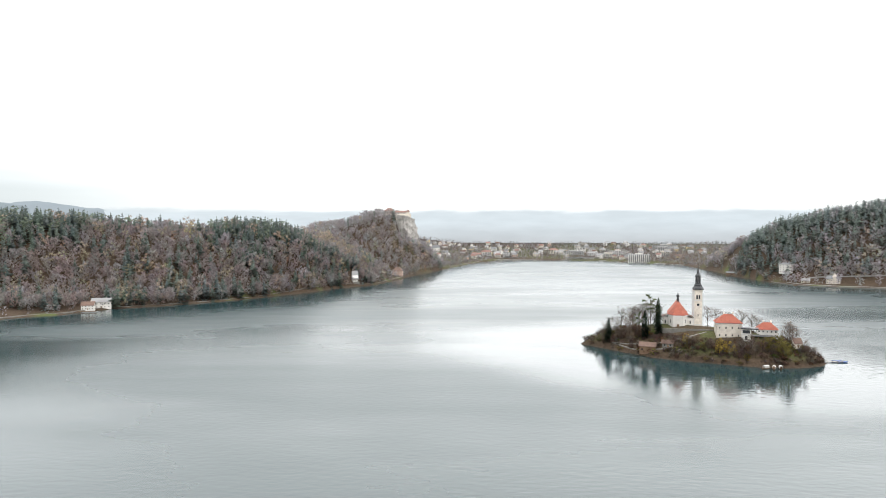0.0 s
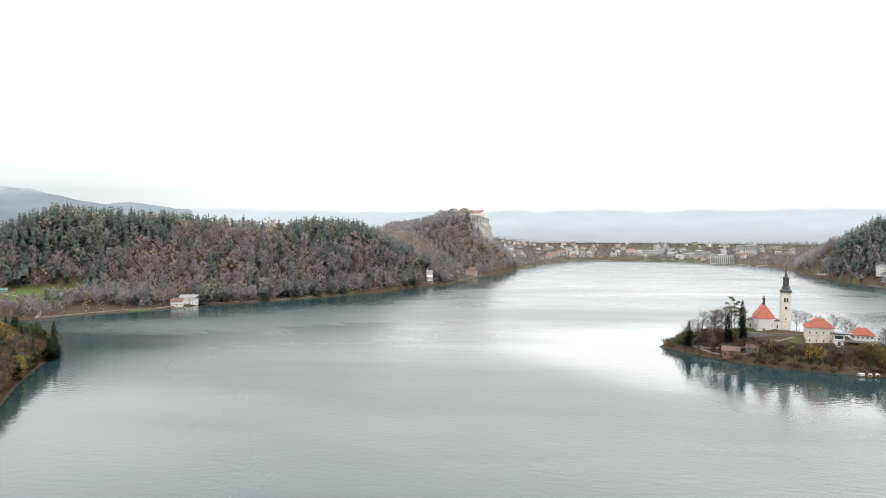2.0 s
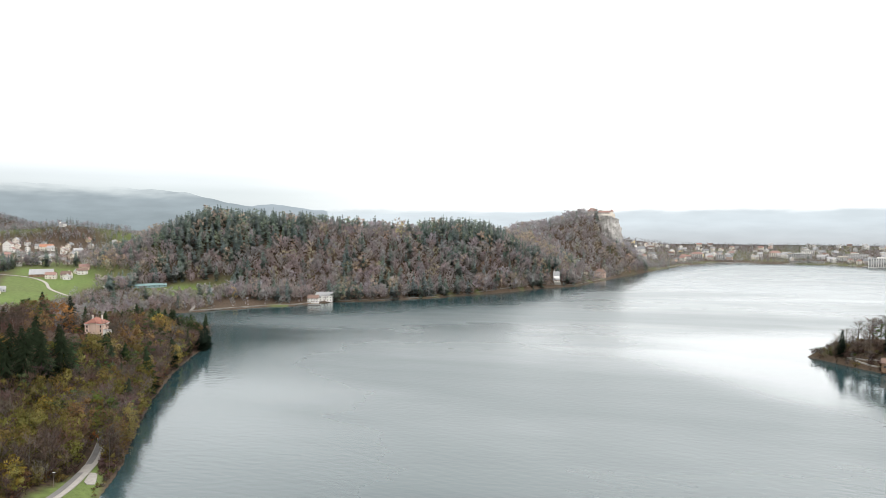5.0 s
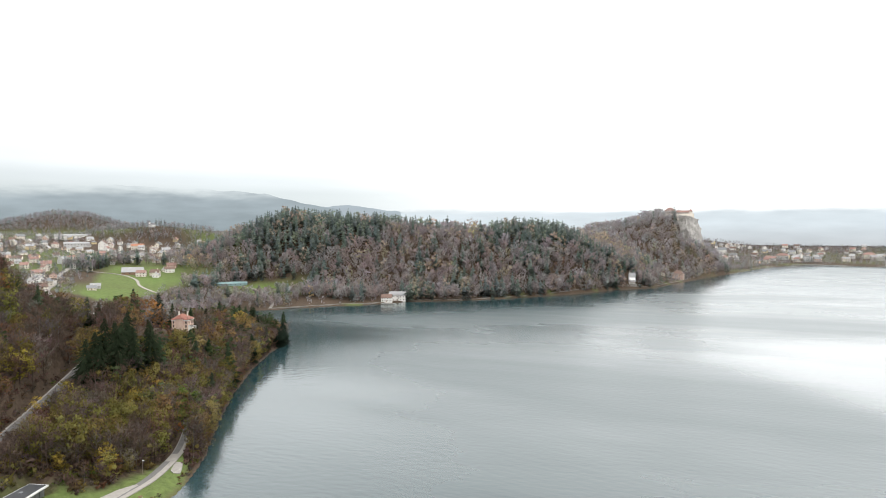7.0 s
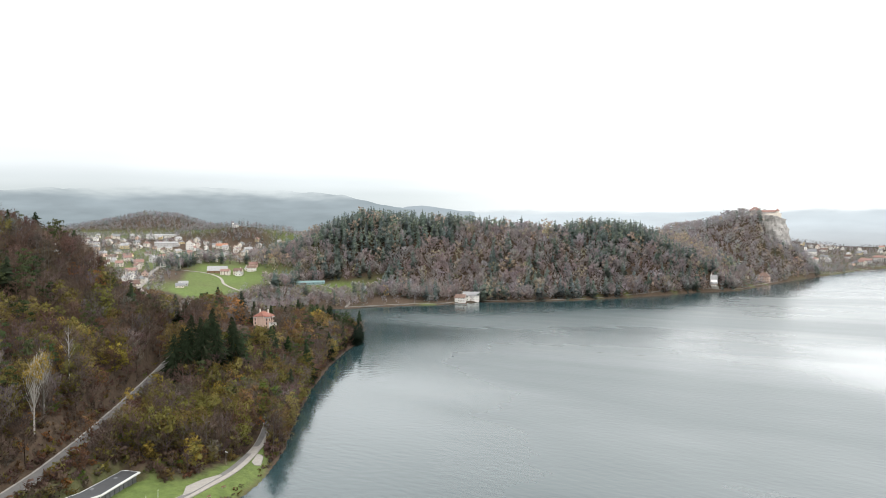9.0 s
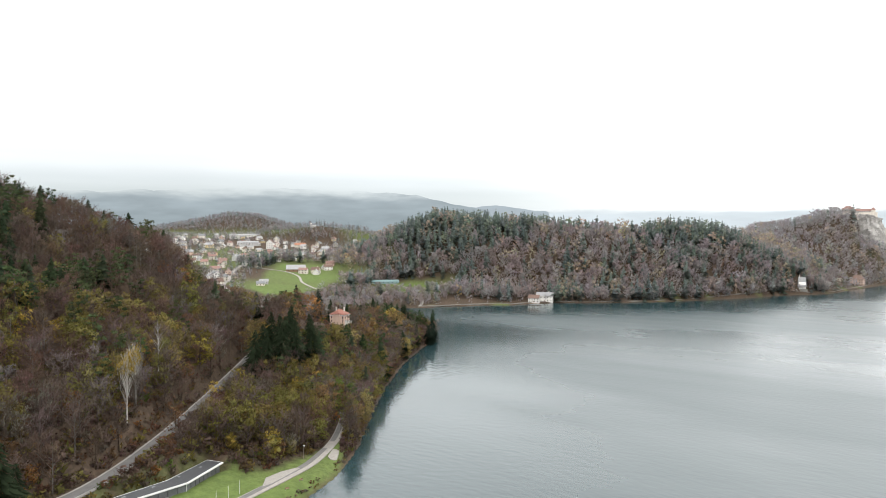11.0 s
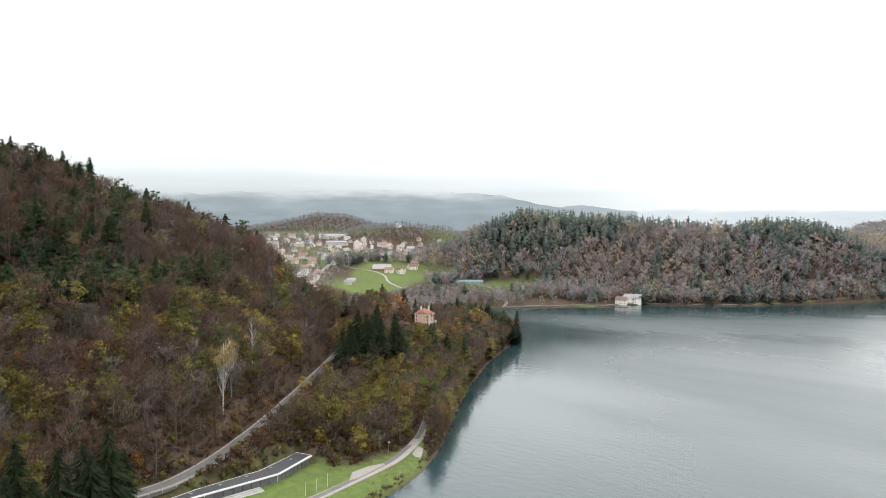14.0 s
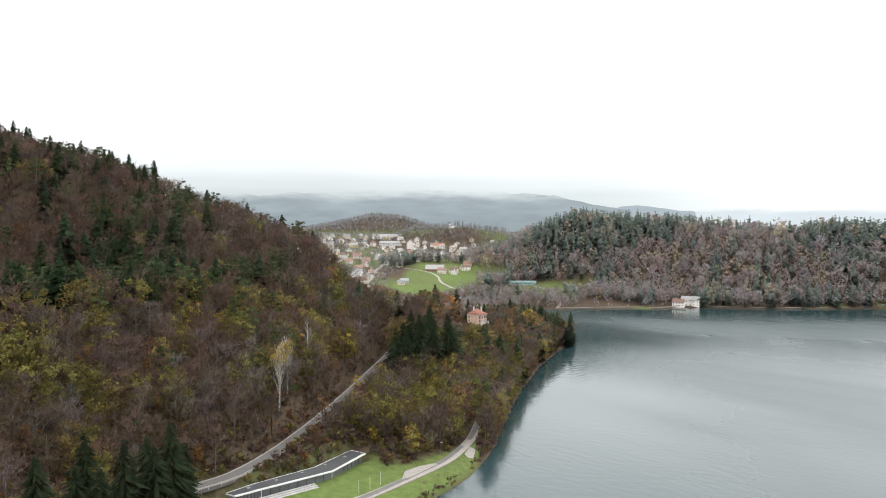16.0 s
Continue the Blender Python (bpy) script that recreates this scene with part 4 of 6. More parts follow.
x, y = scatter(-1000, -130, 800, 1560, 9.5)
sd = signed(LAKE, x, y)
gap, _ = along(NORTH_HILL, x, y)
keep = (sd > 2.5) & ((gap < 30) | ((gap < 225) & (y < 985 + (x + 880) * 0.62))) & (land(x, y) > 1.0) & (np.hypot(x + 452, y - 890) > 24) & (np.hypot(x + 166, y - 1258) > 16) & (meadow_edge(x, y) > 8)
ridge_rows = grow(x, y, keep, north_mix, 27, 75)
# the hollow between the ridge and the castle hill is densely wooded too
x, y = scatter(-330, -125, 1090, 1300, 9.0)
keep = (signed(LAKE, x, y) > 3) & (np.hypot(x + 163, y - 1260) > 15) & (land(x, y) < 60)
ridge_rows += grow(x, y, keep, lambda a, b, c, d: {"bare": 3, "bare_red": 4, "bare_grey": 2, "spruce": 2.5, "fir": 1.5, "rust": 1, "larch": 0.6}, 25, 75)
woods("ridge_woods", "mixed autumn wood of spruce, larch and bare beech on a long ridge", "mid", ridge_rows, haze_tint=0.54, gain=2.7)


def castle_mix(x, y, z, d):
    if math.hypot(x + 235, y - 1335) < 60:
        return LARCH_STAND
    if d > 0.5:
        return {"spruce": 3, "bare": 3, "fir": 1}
    if d < -0.45:
        return {"larch": 2, "orange": 1.0, "bare_red": 3, "bare": 3}
    return {"bare": 5, "bare_red": 3, "bare_grey": 5, "spruce": 0.8, "larch": 0.5, "olive": 0.6}


x, y = scatter(-420, 40, 1180, 1800, 11.0)
sd = signed(LAKE, x, y)
gap, _ = along(CASTLE_HILL, x, y)
keep = (sd > 3) & (gap < 230) & ((x > -290) | (gap < 40)) & (np.hypot(x + 98, y - 1492) > 20) & (np.hypot((x + 118) / 42, (y - 1712) / 20) > 1) & (land(x, y) > 4)
nh, _ = along(NORTH_HILL, x, y)
keep &= ~((nh < 215) & (y < 985 + (x + 880) * 0.62))
woods("castle_hill_woods", "bare autumn wood climbing to the foot of a cliff", "far", grow(x, y, keep, castle_mix, 24), haze_tint=0.66, gain=3.3)


def east_mix(x, y, z, d):
    if d + 0.6 * smooth(40, 110, z) > 0.3:
        return {"spruce": 6, "fir": 4, "bare": 1.5, "bare_grey": 0.6}
    if d < -0.2:
        return {"larch": 1.3, "bare": 4, "bare_red": 2, "bare_grey": 3, "olive": 0.8}
    return {"bare": 4, "bare_grey": 3, "spruce": 3, "fir": 1, "bare_red": 2, "larch": 0.8}


x, y = scatter(600, 1250, 1150, 1900, 9.5)
sd = signed(LAKE, x, y)
gap, _ = along(EAST_HILL, x, y)
keep = (sd > 4) & (gap < 240) & ((land(x, y) > 12) | (rng.rand(len(x)) < 0.09)) & seen_side(x, y, 1200, 2100, -44, -17) & ((gap < 40) | (y < 1500 + (x - 742) * -0.4 + 40))
woods("east_hill_woods", "dark spruce and bare beech wood on a rounded hill", "far", grow(x, y, keep, east_mix, 26, 70), haze_tint=0.68, gain=3.0)

# bare trees between the bay and the meadows
x, y = scatter(-760, -560, 560, 920, 8.5)
sd, az = signed(LAKE, x, y), np.degrees(np.arctan2(-x, y))
keep = (sd > 4) & (sd < 130) & (meadow_edge(x, y) > 4) & (az > 34) & (az < 51.5) & (rng.rand(len(x)) < 0.5) & (along(NORTH_HILL, x, y)[0] > 120)
belt = grow(x, y, keep, lambda a, b, c, d: {"bare": 4, "bare_grey": 5, "bare_red": 2, "spruce": 0.7, "olive": 0.7, "rust": 0.4}, 19)
belt = [(a, b, c, h * (0.62 if math.degrees(math.atan2(-a, b)) > 44.5 else 1.0), k) for a, b, c, h, k in belt]
woods("bay_trees", "belt of bare grey trees between the bay and the meadows", "mid", belt, "trees", haze_tint=0.3, gain=1.45)

# woods on the knolls behind the village
x, y = scatter(-2000, -1050, 1020, 1640, 11.5)
kn, ch = ridge(WOODED_KNOLL, x, y, 150, 1.6), ridge(CHURCH_KNOLL, x, y, 60, 1.2)
keep = ((kn > 14) | (ch > 7)) & (np.hypot(x + 1205, y - 1190) > 16)
woods("knoll_woods", "brown wood on low knolls behind the village", "tiny", grow(x, y, keep, lambda a, b, c, d: {"bare": 4, "bare_red": 3, "bare_grey": 2, "spruce": 2, "rust": 1, "fir": 1}, 17), haze_tint=0.62, gain=2.0)

# rows and clumps of bare trees along the far shores, in the valley and in the town
rows = []
x, y = scatter(-660, 700, 700, 2400, 11)
sd = signed(LAKE, x, y)
keep = (sd > 3) & (sd < 15) & (y > 735) & (rng.rand(len(x)) < 0.6)
rows += grow(x, y, keep, lambda a, b, c, d: {"bare": 4, "bare_grey": 4, "spruce": 1, "bare_red": 1.5, "fir": 0.6}, 15)
x, y = scatter(-600, 660, 735, 2000, 14)
sd = signed(LAKE, x, y)
keep = (sd > 1.5) & (sd < 8) & (rng.rand(len(x)) < 0.55) & (np.hypot(x + 450, y - 880) > 26) & (np.hypot(x + 166, y - 1258) > 18)
rows += grow(x, y, keep, lambda a, b, c, d: {"spruce": 2.5, "bare": 2, "bare_red": 2, "bare_grey": 2, "fir": 1.2}, 21)
x, y = scatter(-2100, -600, 600, 2300, 16.5)
keep = (lattice_noise(x, y, 75) + 0.5 * lattice_noise(x, y, 31) > np.where(np.hypot(x, y) < 1020, -0.3, -0.05)) & (meadow_edge(x, y) > 6) & seen_side(x, y, 800, 2500, 36, 60) & (signed(LAKE, x, y) > 6) & (past_crest(x, y) > 120)
g2, _ = along(NORTH_HILL, x, y)
keep &= g2 > 60
rows += grow(x, y, keep, lambda a, b, c, d: {"bare": 4, "bare_grey": 4, "bare_red": 2.5, "spruce": 1.8, "olive": 0.7, "rust": 0.6, "larch": 0.3, "fir": 1.0}, 16)
x, y = scatter(-150, 1100, 1500, 2980, 16)
keep = (lattice_noise(x, y, 90) + 0.6 * lattice_noise(x, y, 37) > -0.75) & (signed(LAKE, x, y) > 12) & seen_side(x, y, 1500, 3700, -33, 4)
ge, _ = along(EAST_HILL, x, y)
keep &= (ge > 200) | (y > 1850)
rows += grow(x, y, keep, lambda a, b, c, d: {"bare": 4, "bare_grey": 5, "bare_red": 2, "spruce": 1.2, "larch": 0.4, "olive": 0.3}, 15)
woods("valley_trees", "scattered bare and evergreen trees among fields and houses", "tiny", rows, "trees", haze_tint=0.68, gain=2.6)

# ---------------------------------------------------------------- building blocks
def as_mesh(name, bm, mat):
    me = bpy.data.meshes.new(name)
    bmesh.ops.recalc_face_normals(bm, faces=bm.faces)
    bm.to_mesh(me)
    bm.free()
    me.materials.append(mat)
    return me


def part(name, bm, mat, parent, label="", at=None):
    """One mesh object under a thing or a part; bm may be a ready mesh."""
    me = bm if isinstance(bm, bpy.types.Mesh) else as_mesh(name, bm, mat)
    ob = new(name, me)
    ob.parent = parent
    if at is not None:
        ob.matrix_basis = at
    if label:
        tagged(ob, label)
    return ob


def thing(name, label, category, m, group=""):
    ob = new(name)
    ob.empty_display_size = 0.5
    ob.matrix_basis = m
    return tagged(ob, label, category, group)


def box(x0, x1, y0, y1, z0, z1, bm=None, bevel=0.0):
    bm = bm or bmesh.new()
    vs = [bm.verts.new(p) for p in ((x0, y0, z0), (x1, y0, z0), (x1, y1, z0), (x0, y1, z0), (x0, y0, z1), (x1, y0, z1), (x1, y1, z1), (x0, y1, z1))]
    made = [bm.faces.new([vs[i] for i in f]) for f in ((3, 2, 1, 0), (4, 5, 6, 7), (0, 1, 5, 4), (1, 2, 6, 5), (2, 3, 7, 6), (3, 0, 4, 7))]
    if bevel:
        bmesh.ops.bevel(bm, geom=list({e for f in made for e in f.edges}), offset=bevel, segments=1, affect="EDGES")
    return bm


def loft(rings, close_top=True, close_bottom=True, bm=None):
    """Skin through rings of points."""
    bm = bm or bmesh.new()
    rows = [[bm.verts.new(p) for p in r] for r in rings]
    n = len(rows[0])
    for a, b in zip(rows, rows[1:]):
        for i in range(n):
            j = (i + 1) % n
            bm.faces.new((a[i], a[j], b[j], b[i]))
    if close_bottom:
        bm.faces.new(rows[0][::-1])
    if close_top:
        bm.faces.new(rows[-1])
    return bm


def ring_of(r, z, n=8, cx=0, cy=0, off=0.0, squash=1.0):
    return [(cx + r * math.cos(off + 2 * math.pi * k / n), cy + squash * r * math.sin(off + 2 * math.pi * k / n), z) for k in range(n)]


def turned(profile, n=8, cx=0, cy=0, off=0.0, bm=None):
    """A solid of revolution with n sides from (radius, height) pairs."""
    return loft([ring_of(r, z, n, cx, cy, off) for r, z in profile], bm=bm)


def gable_roof(w, d, z, rise, over=0.6, thick=0.25):
    """Ridge along x; sheets with real thickness."""
    bm = bmesh.new()
    x0, x1, y = w / 2 + over, -w / 2 - over, d / 2 + over
    drop = rise * over / (d / 2)
    outline = [(-y, z - drop), (0, z + rise), (y, z - drop), (y, z - drop - thick), (0, z + rise - thick), (-y, z - drop - thick)]
    a = [bm.verts.new((x0, p, q)) for p, q in outline]
    b = [bm.verts.new((x1, p, q)) for p, q in outline]
    for i in range(6):
        j = (i + 1) % 6
        bm.faces.new((a[i], a[j], b[j], b[i]))
    for s in (a, b):
        bm.faces.new((s[0], s[1], s[4], s[5]))
        bm.faces.new((s[1], s[2], s[3], s[4]))
    return bm


def hip_roof(w, d, z, rise, over=0.7, ridge_len=None, thick=0.25):
    ridge_len = max(0.05, w - d) if ridge_len is None else ridge_len
    x, y, k = w / 2 + over, d / 2 + over, ridge_len / 2
    bm = bmesh.new()
    low = [bm.verts.new(p) for p in ((-x, -y, z - thick), (x, -y, z - thick), (x, y, z - thick), (-x, y, z - thick))]
    eave = [bm.verts.new(p) for p in ((-x, -y, z), (x, -y, z), (x, y, z), (-x, y, z))]
    top = [bm.verts.new((-k, 0, z + rise)), bm.verts.new((k, 0, z + rise))]
    bm.faces.new(low[::-1])
    for i in range(4):
        bm.faces.new((low[i], low[(i + 1) % 4], eave[(i + 1) % 4], eave[i]))
    bm.faces.new((eave[0], eave[1], top[1], top[0]))
    bm.faces.new((eave[1], eave[2], top[1]))
    bm.faces.new((eave[2], eave[3], top[0], top[1]))
    bm.faces.new((eave[3], eave[0], top[0]))
    return bm


def gable_walls(w, d, h, rise, foot=2.5):
    """House body whose short sides rise into gables."""
    bm = bmesh.new()
    prof = [(-d / 2, -foot), (d / 2, -foot), (d / 2, h), (0, h + rise - 0.3), (-d / 2, h)]
    a = [bm.verts.new((w / 2, p, q)) for p, q in prof]
    b = [bm.verts.new((-w / 2, p, q)) for p, q in prof]
    for i in range(5):
        j = (i + 1) % 5
        bm.faces.new((a[i], a[j], b[j], b[i]))
    bm.faces.new(a[::-1])
    bm.faces.new(b)
    return bm


PANE = as_mesh("pane", box(-0.5, 0.5, -0.06, 0.06, 0, 1), WINDOW)
DOORLEAF = as_mesh("door", box(-0.5, 0.5, -0.07, 0.07, 0, 1), WOOD)
STACK = as_mesh("chimney", box(-0.4, 0.4, -0.4, 0.4, 0, 1, box(-0.55, 0.55, -0.55, 0.55, 0.86, 0.95)), OLDWALL)


def opening(parent, name, mesh, x, y, z, w, h, turn=0.0, label=""):
    ob = part(name, mesh, None, parent, label, pose(x, y, z, 0, 0, turn) @ Matrix.Diagonal((w, 1, h, 1)))
    return ob


def facade_windows(parent, w, d, h, storeys, nx, ny, sides=("front", "right", "left"), size=(1.1, 1.4), base=1.0):
    """Rows of panes on the chosen walls."""
    step = (h - 0.4) / storeys
    for s in range(storeys):
        z = base + s * step
        if "front" in sides:
            for i in range(nx):
                opening(parent, "window", PANE, -w / 2 + w * (i + 0.5) / nx, -d / 2, z, *size)
        if "back" in sides:
            for i in range(nx):
                opening(parent, "window", PANE, -w / 2 + w * (i + 0.5) / nx, d / 2, z, *size)
        for side, x in (("right", w / 2), ("left", -w / 2)):
            if side in sides:
                for i in range(ny):
                    opening(parent, "window", PANE, x, -d / 2 + d * (i + 0.5) / ny, z, *size, 90)


def facing(x, y):
    """Turn, in degrees, that points a thing's front (its -y side) back over the lake to the origin."""
    return math.degrees(math.atan2(-x, y))


def house(x, y, z, turn, w, d, h, rise, wall, roof, label, hip=False, storeys=2, group="", name="house", chimney=True, nx=3, ny=2, category="house"):
    t = thing(name, label, category, pose(x, y, z, 0, 0, turn), group)
    if hip:
        part("wall", box(-w / 2, w / 2, -d / 2, d / 2, -2.5, h), wall, t)
        part("roof", hip_roof(w, d, h + 0.25, rise), roof, t)
    else:
        part("wall", gable_walls(w, d, h, rise), wall, t)
        part("roof", gable_roof(w, d, h, rise), roof, t)
    if chimney:
        part("chimney", STACK, None, t, at=pose(w * 0.22, d * 0.12, h + rise * 0.45) @ Matrix.Diagonal((1, 1, rise * 0.5 + 1.4, 1)))
    facade_windows(t, w, d, h, storeys, nx, ny)
    opening(t, "door", DOORLEAF, w * 0.02, -d / 2 - 0.02, 0, 1.2, 2.2)
    return t


def strip(line, half, lift, zs=None, thick=0.3, rise=None):
    """A ribbon along a polyline, with thickness, lying on the land; corners are rounded by resampling."""
    pts = [Vector((*p[:2], 0)) for p in line]
    fine = []
    for i in range(len(pts) - 1):
        p0, p1, p2, p3 = pts[max(i - 1, 0)], pts[i], pts[i + 1], pts[min(i + 2, len(pts) - 1)]
        n = max(2, int((p2 - p1).length / 4))
        for k in range(n):
            s = k / n
            fine.append(0.5 * ((2 * p1) + (p2 - p0) * s + (2 * p0 - 5 * p1 + 4 * p2 - p3) * s * s + (3 * p1 - p0 - 3 * p2 + p3) * s ** 3))
    fine.append(pts[-1])
    zf = zs or (lambda a, b: float(land(np.array([a]), np.array([b]))[0]))
    bm = bmesh.new()
    rows = []
    for i, p in enumerate(fine):
        d = (fine[min(i + 1, len(fine) - 1)] - fine[max(i - 1, 0)]).normalized()
        s = Vector((-d.y, d.x, 0)) * half
        z = max(zf(p.x, p.y), zf(p.x + s.x, p.y + s.y) - 0.25, zf(p.x - s.x, p.y - s.y) - 0.25) if not zs else zf(p.x, p.y)
        a, b = p + s, p - s
        rows.append([bm.verts.new((a.x, a.y, z + lift)), bm.verts.new((b.x, b.y, z + lift)), bm.verts.new((b.x, b.y, z + lift - thick)), bm.verts.new((a.x, a.y, z + lift - thick))])
    for a, b in zip(rows, rows[1:]):
        for i in range(4):
            j = (i + 1) % 4
            bm.faces.new((a[i], a[j], b[j], b[i]))
    bm.faces.new(rows[0])
    bm.faces.new(rows[-1][::-1])
    return bm, fine


# single trees, each with a trunk and a crown
TREE_MESHES = {}
TREE_WORDS = {
    "spruce": "dark green spruce", "fir": "dark blue-green fir with dense boughs", "pine": "tall pine with sparse green top", "bare": "bare brown tree with fine twigs",
    "bare_red": "leafless reddish-brown beech with fine twigs", "bare_grey": "leafless grey tree with fine twigs", "olive": "tree with thin olive-green autumn leaves",
    "yellow": "deciduous tree with bright yellow autumn leaves", "orange": "deciduous tree with orange autumn leaves", "rust": "deciduous tree with rust-brown leaves",
    "larch": "larch with golden autumn needles", "green": "deciduous tree with fading green leaves"}


def tree(x, y, z, h, kind, where, group="", pale=False, slim=1.0, word=None, shape=None):
    shape = shape or ("tall_spruce" if kind in ("spruce", "fir") else SHAPE[kind])
    k = rng.randint(len(KINDS["near"][shape]))
    key = (kind, shape, k, pale)
    if key not in TREE_MESHES:
        v, f, wood, shade, nrm = KINDS["near"][shape][k]
        out = []
        for which, name in ((1, "trunk"), (0, "crown")):
            pickf = f[(wood[f[:, 0]] > 0.5) == bool(which)]
            used, inv = np.unique(pickf, return_inverse=True)
            base = np.array((PALE_WOODY if pale else WOODY) if which else TONES[kind]) * (0.72 if shape == "tall_spruce" else 1)
            out.append(leaf_mesh(name, v[used], inv.reshape(-1, 3), base[None] * shade[used][:, None], nrm[used]))
        TREE_MESHES[key] = out
    t = thing("tree", (word or TREE_WORDS[kind]) + " " + where, "tree", pose(x, y, z, 0, 0, rng.rand() * 360) @ Matrix.Diagonal((h * slim, h * slim, h, 1)), group)
    for me, name in zip(TREE_MESHES[key], ("trunk", "crown")):
        part(name, me, None, t)
    return t

# ---------------------------------------------------------------- the island
def isle_z(x, y):
    return float(isle(np.array([x]), np.array([y]))[0])


def church(x, y, z, turn):
    """Chapel with a polygonal end under a steep tiled roof, and a slim roof turret."""
    t = thing("church", "white baroque church with a steep red tiled roof", "church", pose(x, y, z, 0, 0, turn) @ Matrix.Diagonal((0.83, 0.83, 0.85, 1)))
    w, h = 9.6, 13.0
    plan = [(-w, 30), (-w, 3), (-5.0, -5.5), (5.0, -5.5), (w, 3), (w, 30)]
    part("wall", loft([[(px, py, q) for px, py in plan] for q in (-5, h)]), PLASTER, t)
    grow_ = 1.09
    eave = [(px * grow_, (py + 0.4) * grow_ if py < 5 else py + 0.5, h) for px, py in plan]
    bm = bmesh.new()
    low = [bm.verts.new((a, b, c - 0.4)) for a, b, c in eave]
    up = [bm.verts.new((a, b, c)) for a, b, c in eave]
    p, q = bm.verts.new((0, 6.0, h + 13.5)), bm.verts.new((0, 30.5, h + 13.5))
    n = len(eave)
    for i in range(n):
        bm.faces.new((low[i], low[(i + 1) % n], up[(i + 1) % n], up[i]))
    bm.faces.new(low[::-1])
    for a, b in ((1, 2), (2, 3), (3, 4)):
        bm.faces.new((up[a], up[b], p))
    bm.faces.new((up[0], up[1], p, q))
    bm.faces.new((up[4], up[5], q, p))
    bm.faces.new((up[5], up[0], q))
    part("roof", bm, RED_TILE, t)
    part("cornice", loft([[(px * 1.03, py * 1.02 if py < 5 else py, c) for px, py in plan] for c in (h - 1.3, h - 0.45)]), WHITE_TRIM, t)
    for s in (-1, 1):
        part("side_chapel", box(s * 12.6 - 3.2, s * 12.6 + 3.2, 7, 20, -5, 9.5), PLASTER, t)
        roof = bmesh.new()
        loft([[(s * 9.2, 6.4, 12.2), (s * 9.2, 20.6, 12.2), (s * 9.2, 20.6, 12.5), (s * 9.2, 6.4, 12.5)], [(s * 16.6, 6.4, 9.4), (s * 16.6, 20.6, 9.4), (s * 16.6, 20.6, 9.7), (s * 16.6, 6.4, 9.7)]], bm=roof)
        part("side_roof", roof, BROWN_TILE, t)
        opening(t, "window", PANE, s * 12.6, 6.95, 3.0, 1.2, 3.2)
    tur = part("turret", turned([(1.35, h + 11.5), (1.35, h + 15.5), (1.0, h + 15.7), (1.0, h + 17.6)], 8, 0, 8), DARK_METAL, t)
    part("onion_cap", turned([(1.25, h + 17.6), (1.7, h + 18.3), (1.5, h + 19.3), (0.5, h + 20.2), (0.75, h + 20.9), (0.2, h + 21.6), (0.08, h + 23.6)], 8, 0, 8), DARK_METAL, tur)
    opening(t, "door", DOORLEAF, 0, -5.5, -1.0, 2.6, 4.6, label="dark arched doorway")
    for a, b, ang in ((-7.3, -1.2, -60), (7.3, -1.2, 60)):
        opening(t, "window", PANE, a, b, 4.5, 1.3, 3.6, ang)
    return t


def bell_tower(x, y, z, turn):
    t = thing("bell_tower", "tall white bell tower with a dark metal baroque spire", "bell tower", pose(x, y, z, 0, 0, turn))
    a, h = 3.7, 32.5
    part("shaft", box(-a, a, -a, a, -6, h), OLDWALL, t)
    for k, (zz, over) in enumerate(((h - 0.1, 0.75), (h * 0.69, 0.22), (1.5, 0.25))):
        part("cornice", box(-a - over, a + over, -a - over, a + over, zz, zz + (0.9 if k == 0 else 0.5)), WHITE_TRIM if k else DARK_METAL, t)
    for s in (-1, 1):
        for u in (-1, 1):
            part("quoin", box(s * a - 0.55, s * a + 0.06 if s > 0 else s * a + 0.55, u * a - 0.06 if u < 0 else u * a - 0.55, u * a + 0.55 if u < 0 else u * a + 0.06, 2, h - 1.0), WHITE_TRIM, t)
    for turn2 in (0, 90, 180, 270):
        c, s = math.cos(radians(turn2)), math.sin(radians(turn2))
        for off in (-0.95, 0.95):
            opening(t, "bell_opening", PANE, off * c + a * s, off * s - a * c, h - 8.4, 1.3, 3.6, turn2)
        opening(t, "clock_window", PANE, a * s, -a * c, h - 14.4, 2.0, 2.0, turn2)
        opening(t, "slit_window", PANE, a * s, -a * c, 9.0, 0.7, 1.8, turn2)
    off = math.pi / 8
    part("lower_dome", turned([(5.0, h + 0.8), (4.7, h + 1.6), (3.6, h + 2.5), (3.3, h + 3.3), (3.5, h + 3.9), (2.9, h + 4.6), (2.3, h + 5.4)], 8, off=off), DARK_METAL, t)
    lantern = part("lantern", turned([(2.7, h + 5.4), (2.7, h + 6.0), (2.2, h + 6.1), (2.2, h + 6.3)], 8, off=off), DARK_METAL, t)
    for k in range(8):
        an = off + k * math.pi / 4
        part("lantern_post", box(-0.34, 0.34, -0.34, 0.34, h + 6.3, h + 11.4), DARK_METAL, lantern, at=pose(1.9 * math.cos(an), 1.9 * math.sin(an), 0, 0, 0, math.degrees(an)))
    part("upper_dome", turned([(2.7, h + 11.3), (2.7, h + 11.9), (2.3, h + 12.8), (1.3, h + 13.7), (0.9, h + 14.4), (1.15, h + 15.0)], 8, off=off), DARK_METAL, t)
    part("spire", turned([(1.0, h + 15.0), (0.5, h + 18.0), (0.2, h + 22.0), (0.06, h + 24.5)], 8, off=off), DARK_METAL, t)
    return t


